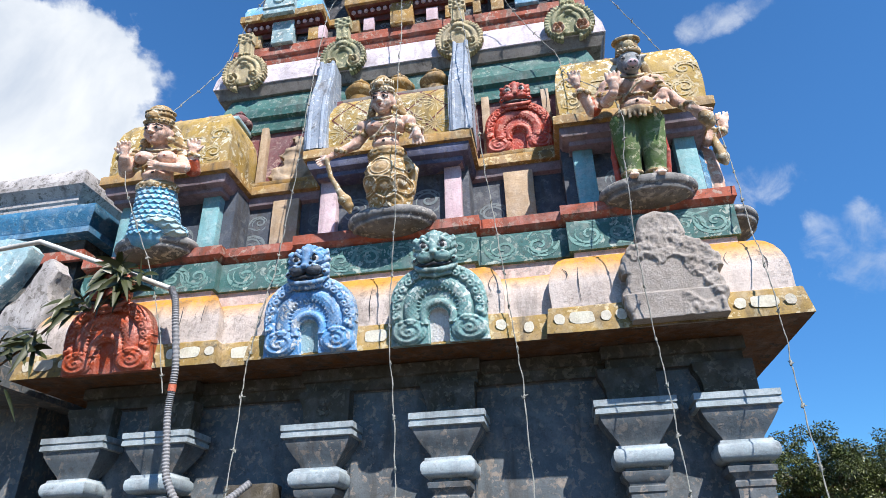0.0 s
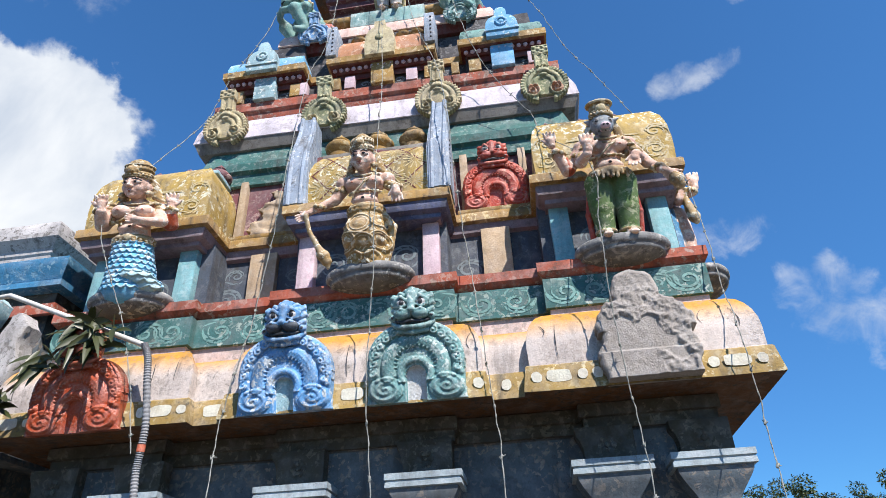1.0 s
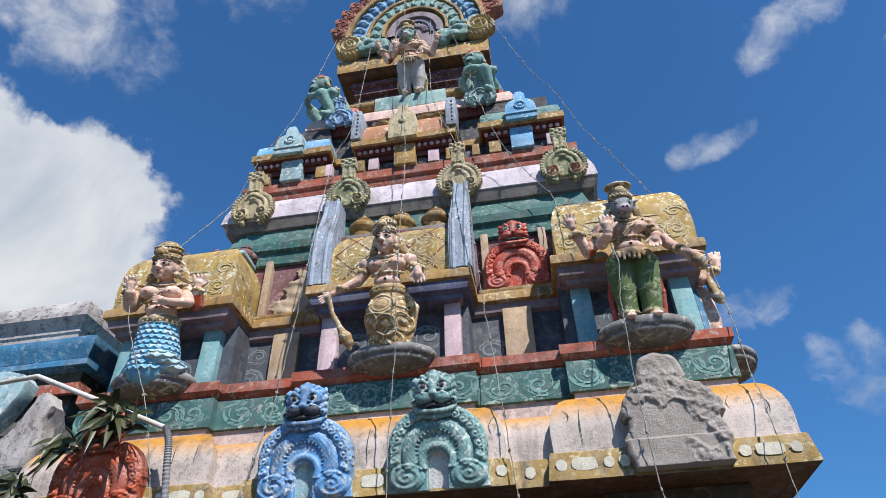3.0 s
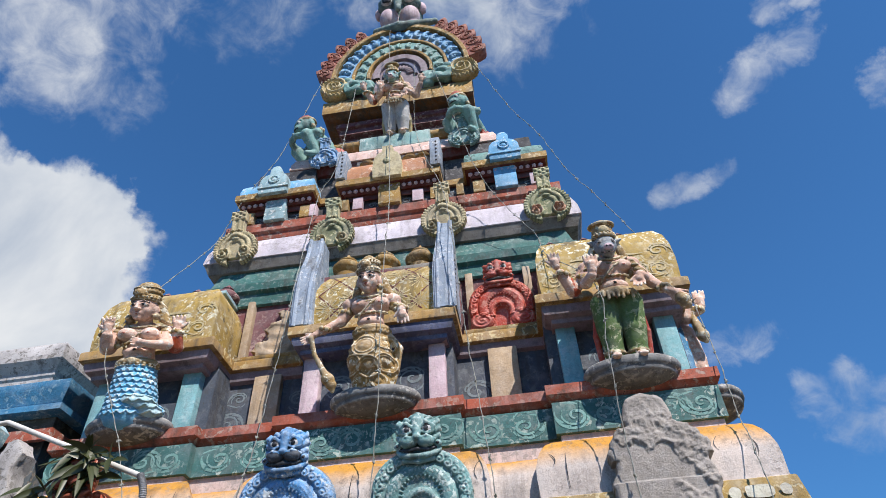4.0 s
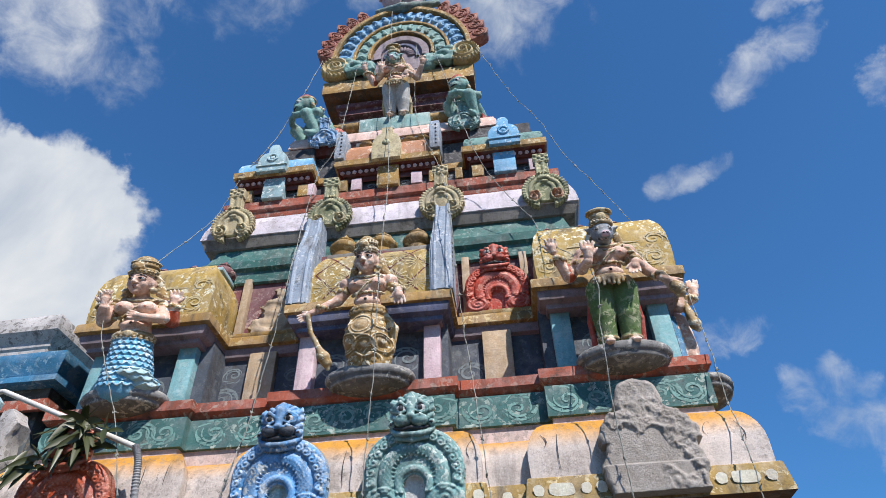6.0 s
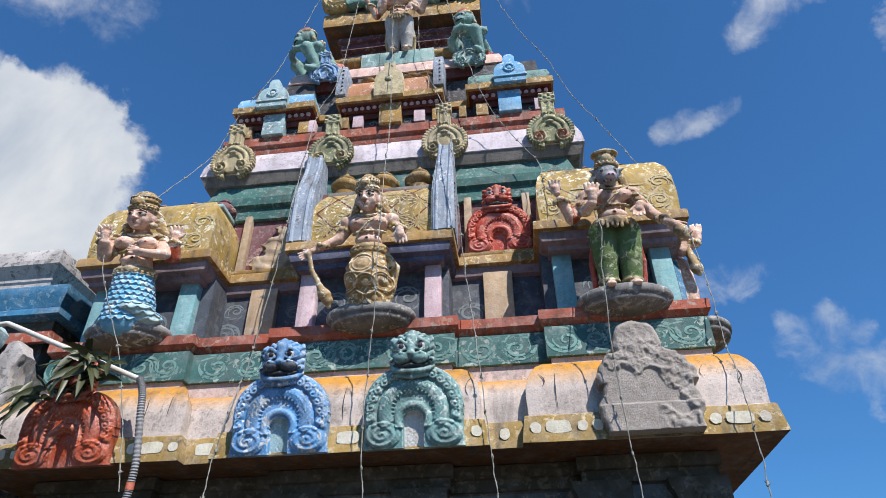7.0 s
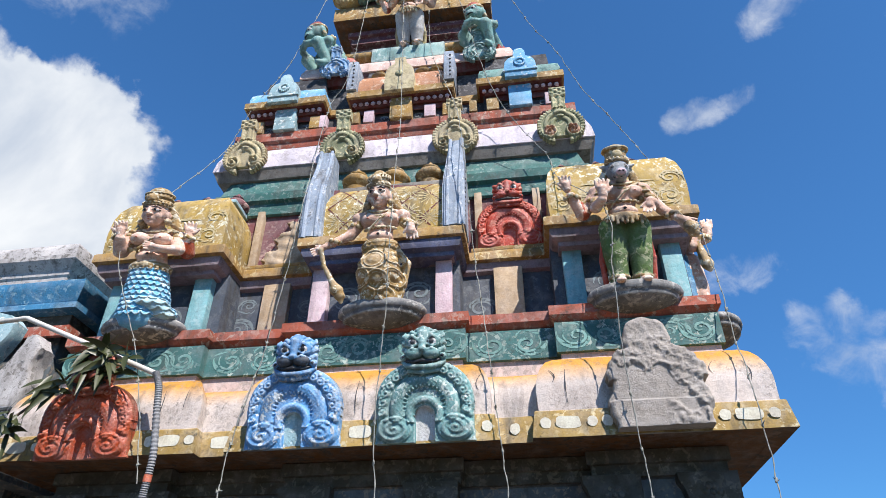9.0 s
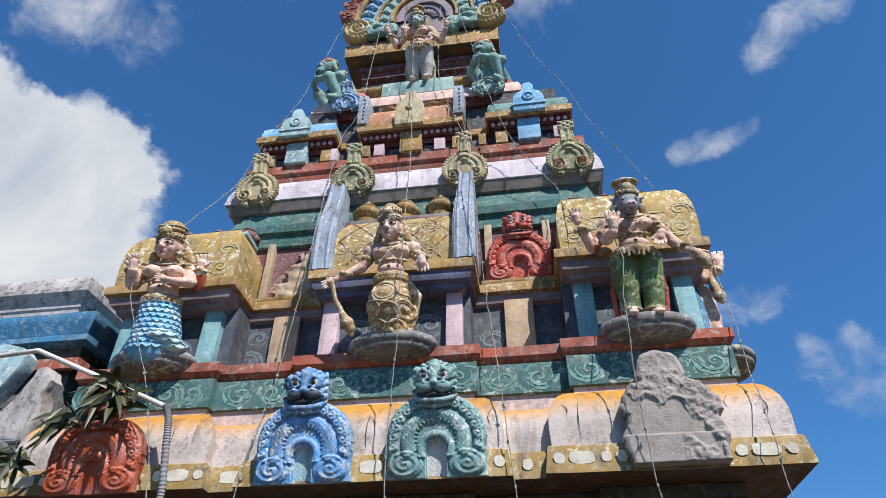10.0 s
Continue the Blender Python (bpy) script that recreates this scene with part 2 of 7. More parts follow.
M = dict(
    lime=paint("limewash", "d2c6bd", 0.6, 0.15, "8d8780", crest=(3.85, 4.04, "c68f38")),
    ochre=paint("ochre_paint", "a58a4e", 0.85, 0.25, "cbbf9c"),
    oval=paint("cream_oval_paint", "f0e8d4", 0.25, 0.05, "a89458"),
    # undersides: a browner, darker ochre than the fascia
    soffit=paint("dark_ochre_soffit", "6e4822", 0.85, 0.35, "4d463c"),
    slate=paint("slate_blue_wall", "5f696f", 0.75, 0.3, "938a80", bump=0.22),
    slatepale=paint("pale_slate_paint", "9dadb4", 0.5, 0.08, "d0d4d6"),
    beam=paint("weathered_beam", "4a4437", 0.9, 0.08, "b0a792"),
    teal=paint("teal_paint", "3f6d6b", 0.65, 0.4, "a9b8ae"),
    tealpale=paint("pale_teal_scroll", "75a29b", 0.6, 0.4, "46706d"),
    pinkwhite=paint("pink_white_paint", "e0c8c0", 0.5, 0.2, "a39a92"),
    redoxide=paint("red_oxide_paint", "a85740", 0.85, 0.22, "b9aa9c"),
    panel=paint("grey_panel_paint", "4c5562", 0.85, 0.08, "9aa09e"),
    panelscroll=paint("panel_scroll_paint", "77868c", 0.4, 0.2, "6d7478"),
    beige=paint("beige_post_paint", "b7a184", 0.4, 0.08, "d2c4ae"),
    aqua=paint("aqua_post_paint", "86bdc4", 0.4, 0.08, "d5dedd"),
    pinkpost=paint("pink_post_paint", "d8bfc8", 0.45, 0.08, "f0e8e4"),
    lavender=paint("lavender_cornice_paint", "95878f", 0.6, 0.08, "b5acae"),
    indigo=paint("indigo_cornice_paint", "5d6585", 0.6, 0.08, "a9a9b0"),
    gold=paint("old_gold_paint", "a38145", 0.85, 0.2, "e0d3a8"),
    goldpale=paint("pale_gold_scroll", "cdbd90", 0.5, 0.2, "c8ae62"),
    roofyellow=paint("yellow_roof_paint", "b99c52", 0.85, 0.42, "e4dfc4"),
    bluewhite=paint("blue_white_bracket", "98a8ba", 0.85, 0.2, "dbdedf"),
    maroon=paint("maroon_niche_paint", "75454a", 0.55, 0.3, "b39a92"),
    slab=paint("white_lavender_slab", "cfc8d2", 0.5, 0.15, "9a948f"),
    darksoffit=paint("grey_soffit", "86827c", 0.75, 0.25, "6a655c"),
    darkteal=paint("dark_teal_band", "3b6e69", 0.6, 0.2, "8fa39c"),
    sky=paint("sky_blue_paint", "6fb6e2", 0.4, 0.25, "cfe0ea"),
    aquapale=paint("pale_aqua_paint", "9fc3cb", 0.6, 0.5, "dfe6e2"),
    orange=paint("faded_orange_paint", "b9835f", 0.5, 0.35, "dcc5ae"),
    pinkslab=paint("pink_slab_paint", "dfbdb0", 0.5, 0.25, "efe6de"),
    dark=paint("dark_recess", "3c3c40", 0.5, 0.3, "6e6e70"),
    maroondark=paint("dark_red_soffit", "6b2c22", 0.6, 0.2, "5c4a42"),
    cement=paint("raw_cement", "a59e96", 0.25, 0.1, "bdb6ae", 0.95, 1.6, 0.6, second="8b857e"),
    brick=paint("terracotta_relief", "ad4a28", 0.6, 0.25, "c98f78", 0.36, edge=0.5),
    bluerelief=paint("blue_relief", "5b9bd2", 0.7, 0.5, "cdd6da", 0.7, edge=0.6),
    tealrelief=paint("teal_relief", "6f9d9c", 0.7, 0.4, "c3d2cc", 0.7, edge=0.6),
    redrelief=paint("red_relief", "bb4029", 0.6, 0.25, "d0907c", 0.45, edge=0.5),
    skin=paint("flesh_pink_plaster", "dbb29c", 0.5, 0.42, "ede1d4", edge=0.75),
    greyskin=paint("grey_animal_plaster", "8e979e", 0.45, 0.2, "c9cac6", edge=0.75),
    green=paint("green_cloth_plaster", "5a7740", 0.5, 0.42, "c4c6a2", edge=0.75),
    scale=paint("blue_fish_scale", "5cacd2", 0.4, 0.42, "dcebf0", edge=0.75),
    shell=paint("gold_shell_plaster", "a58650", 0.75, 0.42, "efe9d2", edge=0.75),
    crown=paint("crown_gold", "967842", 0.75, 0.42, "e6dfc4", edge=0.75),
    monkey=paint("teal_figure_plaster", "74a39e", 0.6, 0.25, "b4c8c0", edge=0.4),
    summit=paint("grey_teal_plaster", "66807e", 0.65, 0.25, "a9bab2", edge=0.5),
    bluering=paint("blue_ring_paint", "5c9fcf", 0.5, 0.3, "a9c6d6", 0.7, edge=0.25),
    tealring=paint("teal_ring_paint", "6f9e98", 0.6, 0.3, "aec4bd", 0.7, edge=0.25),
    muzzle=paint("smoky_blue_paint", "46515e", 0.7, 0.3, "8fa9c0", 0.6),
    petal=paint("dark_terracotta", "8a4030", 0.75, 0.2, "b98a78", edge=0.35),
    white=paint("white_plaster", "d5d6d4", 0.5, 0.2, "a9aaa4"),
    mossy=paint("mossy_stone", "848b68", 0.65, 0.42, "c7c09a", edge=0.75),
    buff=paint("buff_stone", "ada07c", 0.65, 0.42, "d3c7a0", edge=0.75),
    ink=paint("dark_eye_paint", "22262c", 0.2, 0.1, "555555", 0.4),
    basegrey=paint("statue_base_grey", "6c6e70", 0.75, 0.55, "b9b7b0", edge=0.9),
    nbwhite=paint("parapet_whitewash", "b9b6b4", 0.8, 0.3, "77736e"),
    nbblue=paint("cobalt_cornice", "3f83ac", 0.6, 0.25, "8fb4c6"),
    wire=paint("grey_wire", "8d9088", 0.2, 0.1, "b5b5ad", 0.6),
    pvc=paint("white_pipe", "d9d7cf", 0.35, 0.1, "b5b2a8", 0.45, 1.0, 0.1),
    conduit=paint("grey_conduit", "8b8d90", 0.45, 0.1, "aaaaaa", 0.6),
    tape=paint("orange_tape", "d8602a", 0.3, 0.1, "e0a070", 0.5),
    earth=paint("dry_earth", "5c5142", 0.2, 0.03, "a89a82", 0.95, 0.6),
)


def leaf_material(name, a, b):
    m = bpy.data.materials.new(name)
    m.use_nodes = True
    nt = m.node_tree
    bsdf = nt.nodes["Principled BSDF"]
    geo, rp = nt.nodes.new("ShaderNodeNewGeometry"), nt.nodes.new("ShaderNodeValToRGB")
    rp.color_ramp.elements[0].color, rp.color_ramp.elements[1].color = (*lin(a), 1), (*lin(b), 1)
    nt.links.new(geo.outputs["Random Per Island"], rp.inputs["Fac"])
    nt.links.new(rp.outputs["Color"], bsdf.inputs["Base Color"])
    bsdf.inputs["Roughness"].default_value = 0.45
    bsdf.inputs["Transmission Weight"].default_value = 0.0
    return m


M["leaf"] = leaf_material("tree_leaf", "222d0f", "5a632a")
M["mango"] = leaf_material("garland_leaf", "18240f", "56582a")
M["bark"] = paint("bark", "5c4a38", 0.4, 0.3, "8b7a62", 0.9)


# ---- helpers for building ----
X0 = -1.46  # the tower's axis


def finish(bm, sharp=38):
    bm.normal_update()
    for f in bm.faces:
        f.smooth = True
    lim = radians(sharp)
    for e in bm.edges:
        if len(e.link_faces) == 2 and e.calc_face_angle(0) > lim:
            e.smooth = False


def part(name, bm, material, parent=None, label="", sharp=38):
    """Links a bmesh as one mesh object, under parent if given. material: one, or a list for the faces' indices."""
    finish(bm, sharp)
    me = bpy.data.meshes.new(name)
    bm.to_mesh(me)
    bm.free()
    for m in material if isinstance(material, (list, tuple)) else [material]:
        me.materials.append(m)
    ob = new(name, me)
    if parent:
        ob.parent = parent
    if label:
        ob["label"] = label
    return ob


def thing(name, label, category, at=(0, 0, 0), group="", kind=""):
    ob = new(name)
    ob.empty_display_size = 0.2
    ob.location = at
    return tagged(ob, label, category, group, kind)


def wobble(bm, amount=0.006, freq=2.5):
    """Hand-plastered unevenness."""
    for v in bm.verts:
        v.co += noise.noise_vector(v.co * freq) * amount + noise.noise_vector(v.co * freq * 5) * amount * 0.4


def plan(c, yc, yr, b, e, yo, yb=9.6):
    """A storey's outline: middle bay to half-width c, recesses at yr, corner bays from b to e."""
    p = [(-e, yo), (-b, yo), (-b, yr), (-c, yr), (-c, yc), (c, yc), (c, yr), (b, yr), (b, yo), (e, yo), (e, yb), (-e, yb)]
    return [(X0 + x, y) for x, y in p]


def box_plan(x0, x1, y0, y1):
    return [(x0, y0), (x1, y0), (x1, y1), (x0, y1)]


def sweep(outline, profile, mats=None, step=0.16, cap=False, uneven=0.005, low=None):
    """Carries a profile of (out, z) round a closed outline, mitred at its corners. mats: an index for each profile segment. low: bends z by place."""
    n = len(outline)
    P = [Vector(p) for p in outline]
    offs, parts_ = [], []
    for i in range(n):
        a, b = P[i], P[(i + 1) % n]
        d1, d2 = (a - P[i - 1]).normalized(), (b - a).normalized()
        n1, n2 = Vector((d1.y, -d1.x)), Vector((d2.y, -d2.x))
        offs.append((n1 + n2) / (1 + n1.dot(n2)))
        near = min(a.y, b.y) < 8 and abs(a.y - b.y) < 3
        parts_.append(max(1, int((b - a).length / (step if near else 0.8))))
    bm = bmesh.new()
    rows = []
    for o, z in profile:
        row = []
        for i in range(n):
            a, b = P[i] + offs[i] * o, P[(i + 1) % n] + offs[(i + 1) % n] * o
            for k in range(parts_[i]):
                home = P[i].lerp(P[(i + 1) % n], k / parts_[i])
                row.append(bm.verts.new((*a.lerp(b, k / parts_[i]), low(home, z) if low else z)))
        rows.append(row)
    n = len(rows[0])
    for r in range(len(rows) - 1):
        for i in range(n):
            j = (i + 1) % n
            f = bm.faces.new((rows[r][i], rows[r][j], rows[r + 1][j], rows[r + 1][i]))
            f.material_index = mats[r] if mats else 0
    if cap:
        bm.faces.new(rows[-1])
        bm.faces.new(list(reversed(rows[0])))
    if uneven:
        wobble(bm, uneven)
    return bm


def block(x0, x1, y0, y1, z0, z1, bev=0.012, bm=None, cuts=0, uneven=0.004):
    bm2 = bmesh.new()
    bmesh.ops.create_cube(bm2, size=1, matrix=Matrix.LocRotScale(((x0 + x1) / 2, (y0 + y1) / 2, (z0 + z1) / 2), None, (x1 - x0, y1 - y0, z1 - z0)))
    if bev:
        bmesh.ops.bevel(bm2, geom=bm2.edges[:], offset=bev, segments=2, affect="EDGES", profile=0.6)
    if cuts:
        bmesh.ops.subdivide_edges(bm2, edges=[e for e in bm2.edges if e.calc_length() > 0.15], cuts=cuts, use_grid_fill=True)
    if uneven:
        wobble(bm2, uneven, 4)
    return join(bm, bm2)


def join(bm, bm2):
    if bm is None:
        return bm2
    me = bpy.data.meshes.new("tmp")
    bm2.to_mesh(me)
    bm2.free()
    bm.from_mesh(me)
    bpy.data.meshes.remove(me)
    return bm


def lathe(profile, seg=24, at=(0, 0, 0), squash=(1, 1)):
    bm = bmesh.new()
    rings = [[bm.verts.new((at[0] + r * math.cos(2 * math.pi * i / seg) * squash[0], at[1] + r * math.sin(2 * math.pi * i / seg) * squash[1], at[2] + z))
              for i in range(seg)] for r, z in profile]
    for a, b in zip(rings, rings[1:]):
        for i in range(seg):
            bm.faces.new((a[i], a[(i + 1) % seg], b[(i + 1) % seg], b[i]))
    bm.faces.new(rings[-1])
    bm.faces.new(list(reversed(rings[0])))
    return bm


def square_stack(profile, x, y, bm=None):
    """A square-planned turned piece: rows of (half width x, half depth y, z)."""
    b = bmesh.new()
    rows = [[b.verts.new((x + sx * hx, y + sy * hy, z)) for sx, sy in ((-1, -1), (1, -1), (1, 1), (-1, 1))] for hx, hy, z in profile]
    for r, s in zip(rows, rows[1:]):
        for i in range(4):
            b.faces.new((r[i], r[(i + 1) % 4], s[(i + 1) % 4], s[i]))
    b.faces.new(rows[-1])
    b.faces.new(list(reversed(rows[0])))
    sharp = [e for e in b.edges if len(e.link_faces) == 2 and e.calc_face_angle(0) > 0.6]
    bmesh.ops.bevel(b, geom=sharp, offset=0.008, segments=1, affect="EDGES")
    wobble(b, 0.004, 5)
    return join(bm, b)


def extrude_outline(outline, y0, y1, bev=0.01):
    """A plate with an outline in x and z, from y0 (front) to y1."""
    bm = bmesh.new()
    a = [bm.verts.new((x, y0, z)) for x, z in outline]
    b = [bm.verts.new((x, y1, z)) for x, z in outline]
    n = len(a)
    fr = bm.faces.new(a)
    bm.faces.new(list(reversed(b)))
    for i in range(n):
        bm.faces.new((a[i], b[i], b[(i + 1) % n], a[(i + 1) % n]))
    bmesh.ops.recalc_face_normals(bm, faces=bm.faces[:])
    if bev:
        bmesh.ops.bevel(bm, geom=list(fr.edges), offset=bev, segments=2, affect="EDGES", profile=0.6)
    return bm


def oval(x, y, z, rx, rz, bm, slant=0.0):
    """A thin painted oval lying on a face that looks to -y."""
    n = 24
    q = 0.55 if rx > 1.6 * rz else 0.85
    vs = []
    for i in range(n):
        a = 2 * math.pi * i / n
        k = 1 + 0.05 * math.sin(2 * a + x * 40) + 0.03 * math.sin(5 * a + x * 90)
        cx, cz = math.copysign(abs(math.cos(a)) ** q, math.cos(a)), math.copysign(abs(math.sin(a)) ** q, math.sin(a))
        vs.append(bm.verts.new((x + rx * cx * k, y - slant * rz * cz * k, z + rz * cz * k)))
    f = bm.faces.new(vs)
    f.normal_update()
    if f.normal.y > 0:
        f.normal_flip()


def ribbon(points, y, w, bm):
    """A thin painted band on a face that looks to -y, tapering to its ends; points of (x, z)."""
    n = len(points)
    prev = None
    for i, p in enumerate(points):
        a, b = points[max(0, i - 1)], points[min(n - 1, i + 1)]
        d = Vector((b[0] - a[0], b[1] - a[1])).normalized()
        k = w * math.sin(math.pi * (0.12 + 0.82 * i / (n - 1))) * 0.5
        cur = (bm.verts.new((p[0] - d.y * k, y, p[1] + d.x * k)), bm.verts.new((p[0] + d.y * k, y, p[1] - d.x * k)))
        if prev:
            f = bm.faces.new((prev[0], prev[1], cur[1], cur[0]))
            f.normal_update()
            if f.normal.y > 0:
                f.normal_flip()
        prev = cur


def scroll(x, z, size, y, bm, flip=1, up=1):
    """A painted acanthus scroll: a spiral stem with comma leaves along its outside."""
    stem = []
    for i in range(28):
        a = -0.6 + i / 27 * 3.0 * math.pi
        rr = size * (0.50 - 0.44 * (i / 27) ** 0.75)
        stem.append((x + flip * rr * math.cos(a) * 1.2, z + up * rr * math.sin(a) * 0.95))
    y += 0.0012 * math.sin(x * 37)
    ribbon(stem, y, size * 0.12, bm)
    for k in range(5):
        a = 0.5 + k * 0.62
        r0, r1 = size * (0.47 - 0.03 * k), size * (0.70 - 0.05 * k)
        pts = [(x + flip * (r0 + (r1 - r0) * t) * math.cos(a - 0.9 * t * t) * 1.2, z + up * min(0.62 * size, (r0 + (r1 - r0) * t) * math.sin(a - 0.9 * t * t) * 0.95)) for t in [j / 8 for j in range(9)]]
        ribbon(pts, y + 0.0005 * (k + 1), size * (0.13 - 0.012 * k), bm)
    for k in range(3):
        a = -2.4 + k * 0.6
        pts = [(x + flip * size * (0.5 + 0.3 * t) * math.cos(a + 0.7 * t) * 1.2, z + up * size * (0.5 + 0.12 * t) * math.sin(a + 0.7 * t)) for t in [j / 6 for j in range(7)]]
        ribbon(pts, y + 0.0034 + 0.0005 * k, size * 0.08, bm)


def smooth(pts, k=10):
    """Points along a soft curve through the given ones."""
    P = [Vector(p) for p in pts]
    P = [2 * P[0] - P[1]] + P + [2 * P[-1] - P[-2]]
    out = []
    for i in range(1, len(P) - 2):
        for j in range(k):
            t = j / k
            a, b, c, d = P[i - 1], P[i], P[i + 1], P[i + 2]
            out.append(0.5 * (2 * b + (c - a) * t + (2 * a - 5 * b + 4 * c - d) * t * t + (3 * b - a - 3 * c + d) * t ** 3))
    return out + [P[-2]]


def pipe_mesh(pts, r, seg=6, wave=None):
    bm = bmesh.new()
    rings = []
    for i, p in enumerate(pts):
        d = (pts[min(i + 1, len(pts) - 1)] - pts[max(i - 1, 0)]).normalized()
        u = d.cross(Vector((0.3, 1, 0.1))).normalized()
        v = d.cross(u)
        rr = r * (wave(i) if wave else 1)
        rings.append([bm.verts.new(p + (u * math.cos(2 * math.pi * k / seg) + v * math.sin(2 * math.pi * k / seg)) * rr) for k in range(seg)])
    for a, b in zip(rings, rings[1:]):
        for k in range(seg):
            bm.faces.new((a[k], a[(k + 1) % seg], b[(k + 1) % seg], b[k]))
    bm.faces.new(rings[0]), bm.faces.new(rings[-1])
    bmesh.ops.recalc_face_normals(bm, faces=bm.faces[:])
    return bm


# ---- ground ----
bm = bmesh.new()
bmesh.ops.create_grid(bm, x_segments=60, y_segments=60, size=600)
tagged(part("ground", bm, M["earth"]), "dry bare earth round the temple", "ground", kind="structure")

# ---- tower base: wall, beams and pilasters ----
base = thing("pillared_storey", "slate-blue plastered temple tower base with pilasters", "temple tower", (X0, 7, 0))


def under(ob, owner):
    """Hangs a world-built mesh under its thing."""
    ob.parent = owner
    ob.matrix_parent_inverse = Matrix.Translation(owner.location).inverted()
    return ob


PB = plan(0.78, 5.47, 5.60, 1.88, 2.98, 5.47)
under(part("wall", sweep(PB, [(-0.06, 0), (-0.06, 3.16), (-0.03, 3.17)]), M["slate"]), base)
under(part("beam", sweep(PB, [(-0.05, 3.17), (0.0, 3.175), (0.0, 3.27), (0.03, 3.28), (0.03, 3.385), (-0.06, 3.39)]), M["beam"], None, "weathered grey moulded beam"), base)

for x, dz in ((-2.85, 0.0), (-2.04, 0.0), (-0.565, -0.025), (0.54, 0.0), (2.04, 0.0), (2.80, 0.0)):
    px, py = X0 + x, 5.42
    shaft = square_stack([(0.128, 0.11, 0.0), (0.128, 0.11, 2.19), (0.14, 0.12, 2.20), (0.14, 0.12, 2.235), (0.128, 0.11, 2.245), (0.132, 0.115, 2.27), (0.168, 0.145, 2.30), (0.172, 0.15, 2.34), (0.14, 0.10, 2.355), (0.14, 0.10, 2.39)], px, py)
    sh = under(part("pilaster", shaft, M["slate"], None, "slate-blue pilaster with moulded capital"), base)
    roll = square_stack([(0.15, 0.12, 2.375), (0.19, 0.155, 2.385), (0.212, 0.175, 2.41), (0.221, 0.183, 2.445), (0.216, 0.178, 2.485), (0.198, 0.16, 2.505), (0.19, 0.15, 2.51), (0.188, 0.148, 2.53), (0.15, 0.07, 2.533)], px, py)
    ob = part("cushion", roll, M["slatepale"], None, "", 60)
    ob.parent = sh
    bowl = square_stack([(0.145, 0.07, 2.525), (0.15, 0.075, 2.555), (0.172, 0.09, 2.585), (0.21, 0.115, 2.635), (0.25, 0.142, 2.69), (0.276, 0.16, 2.735), (0.284, 0.165, 2.775)], px, py)
    ob = part("bowl", bowl, M["slate"])
    ob.parent = sh
    ab = square_stack([(0.285, 0.165, 2.772), (0.314, 0.187, 2.778), (0.31, 0.185, 2.818), (0.298, 0.177, 2.822), (0.298, 0.177, 2.83), (0.318, 0.19, 2.836), (0.318, 0.19, 2.885)], px, py)
    ob = part("abacus", ab, M["slatepale"], None, "pale blue grooved abacus")
    ob.parent = sh
    for ob in sh.children:
        ob.location.z += dz
    br = bmesh.new()
    prof = [(-0.25, 3.18), (0.225, 3.18), (0.222, 3.0), (0.22, 2.84), (-0.19, 2.84), (-0.195, 3.0), (-0.215, 3.07), (-0.245, 3.12)]
    br = extrude_outline([(px + a, b) for a, b in reversed(prof)], 5.40, 5.56, 0.006)
    ob = part("bracket", br, M["beam"], None, "grey corbel bracket with a carved flower")
    ob.parent = sh
    fl = bmesh.new()
    for k in range(6):
        a = k * math.pi / 3
        bmesh.ops.create_icosphere(fl, subdivisions=1, radius=1, matrix=Matrix.LocRotScale((px + 0.05 * math.cos(a), 5.398, 3.02 + 0.05 * math.sin(a)), None, (0.03, 0.012, 0.03)))
    bmesh.ops.create_icosphere(fl, subdivisions=1, radius=1, matrix=Matrix.LocRotScale((px, 5.396, 3.02), None, (0.025, 0.016, 0.025)))
    ob = part("flower", fl, M["beam"])
    ob.parent = sh

# ---- great cornice over the base ----
KAP = plan(1.16, 4.97, 5.08, 1.42, 3.43, 4.97)
cornice = thing("tower_cornice", "curved limewashed cornice with ochre fascia and saffron crest", "cornice", (X0, 7, 3.36))
prof = [(-0.10, 3.392), (-0.05, 3.385), (0.0, 3.37), (0.0, 3.385), (-0.03, 3.59), (-0.04, 3.602), (-0.065, 3.612), (-0.062, 3.70), (-0.058, 3.78), (-0.064, 3.86), (-0.085, 3.945), (-0.115, 4.01),
        (-0.16, 4.075), (-0.22, 4.125), (-0.29, 4.15), (-0.37, 4.158), (-0.45, 4.16)]


def sunk(p, z):
    """The recesses between the bays have a lower roll."""
    return 3.62 + (z - 3.62) * 0.84 if abs(p.y - 5.08) < 1e-4 and z > 3.62 else z


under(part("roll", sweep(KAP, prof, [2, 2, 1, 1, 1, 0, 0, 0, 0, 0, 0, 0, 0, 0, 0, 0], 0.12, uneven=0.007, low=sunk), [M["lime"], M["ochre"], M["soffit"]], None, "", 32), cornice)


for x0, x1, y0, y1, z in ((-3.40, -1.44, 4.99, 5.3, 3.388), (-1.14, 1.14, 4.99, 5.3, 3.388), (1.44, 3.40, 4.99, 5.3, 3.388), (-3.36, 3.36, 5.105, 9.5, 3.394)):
    under(part("soffit", block(X0 + x0, X0 + x1, y0, y1, z, z + 0.03, 0, cuts=0, uneven=0), M["soffit"], None, "dark ochre soffit"), cornice)


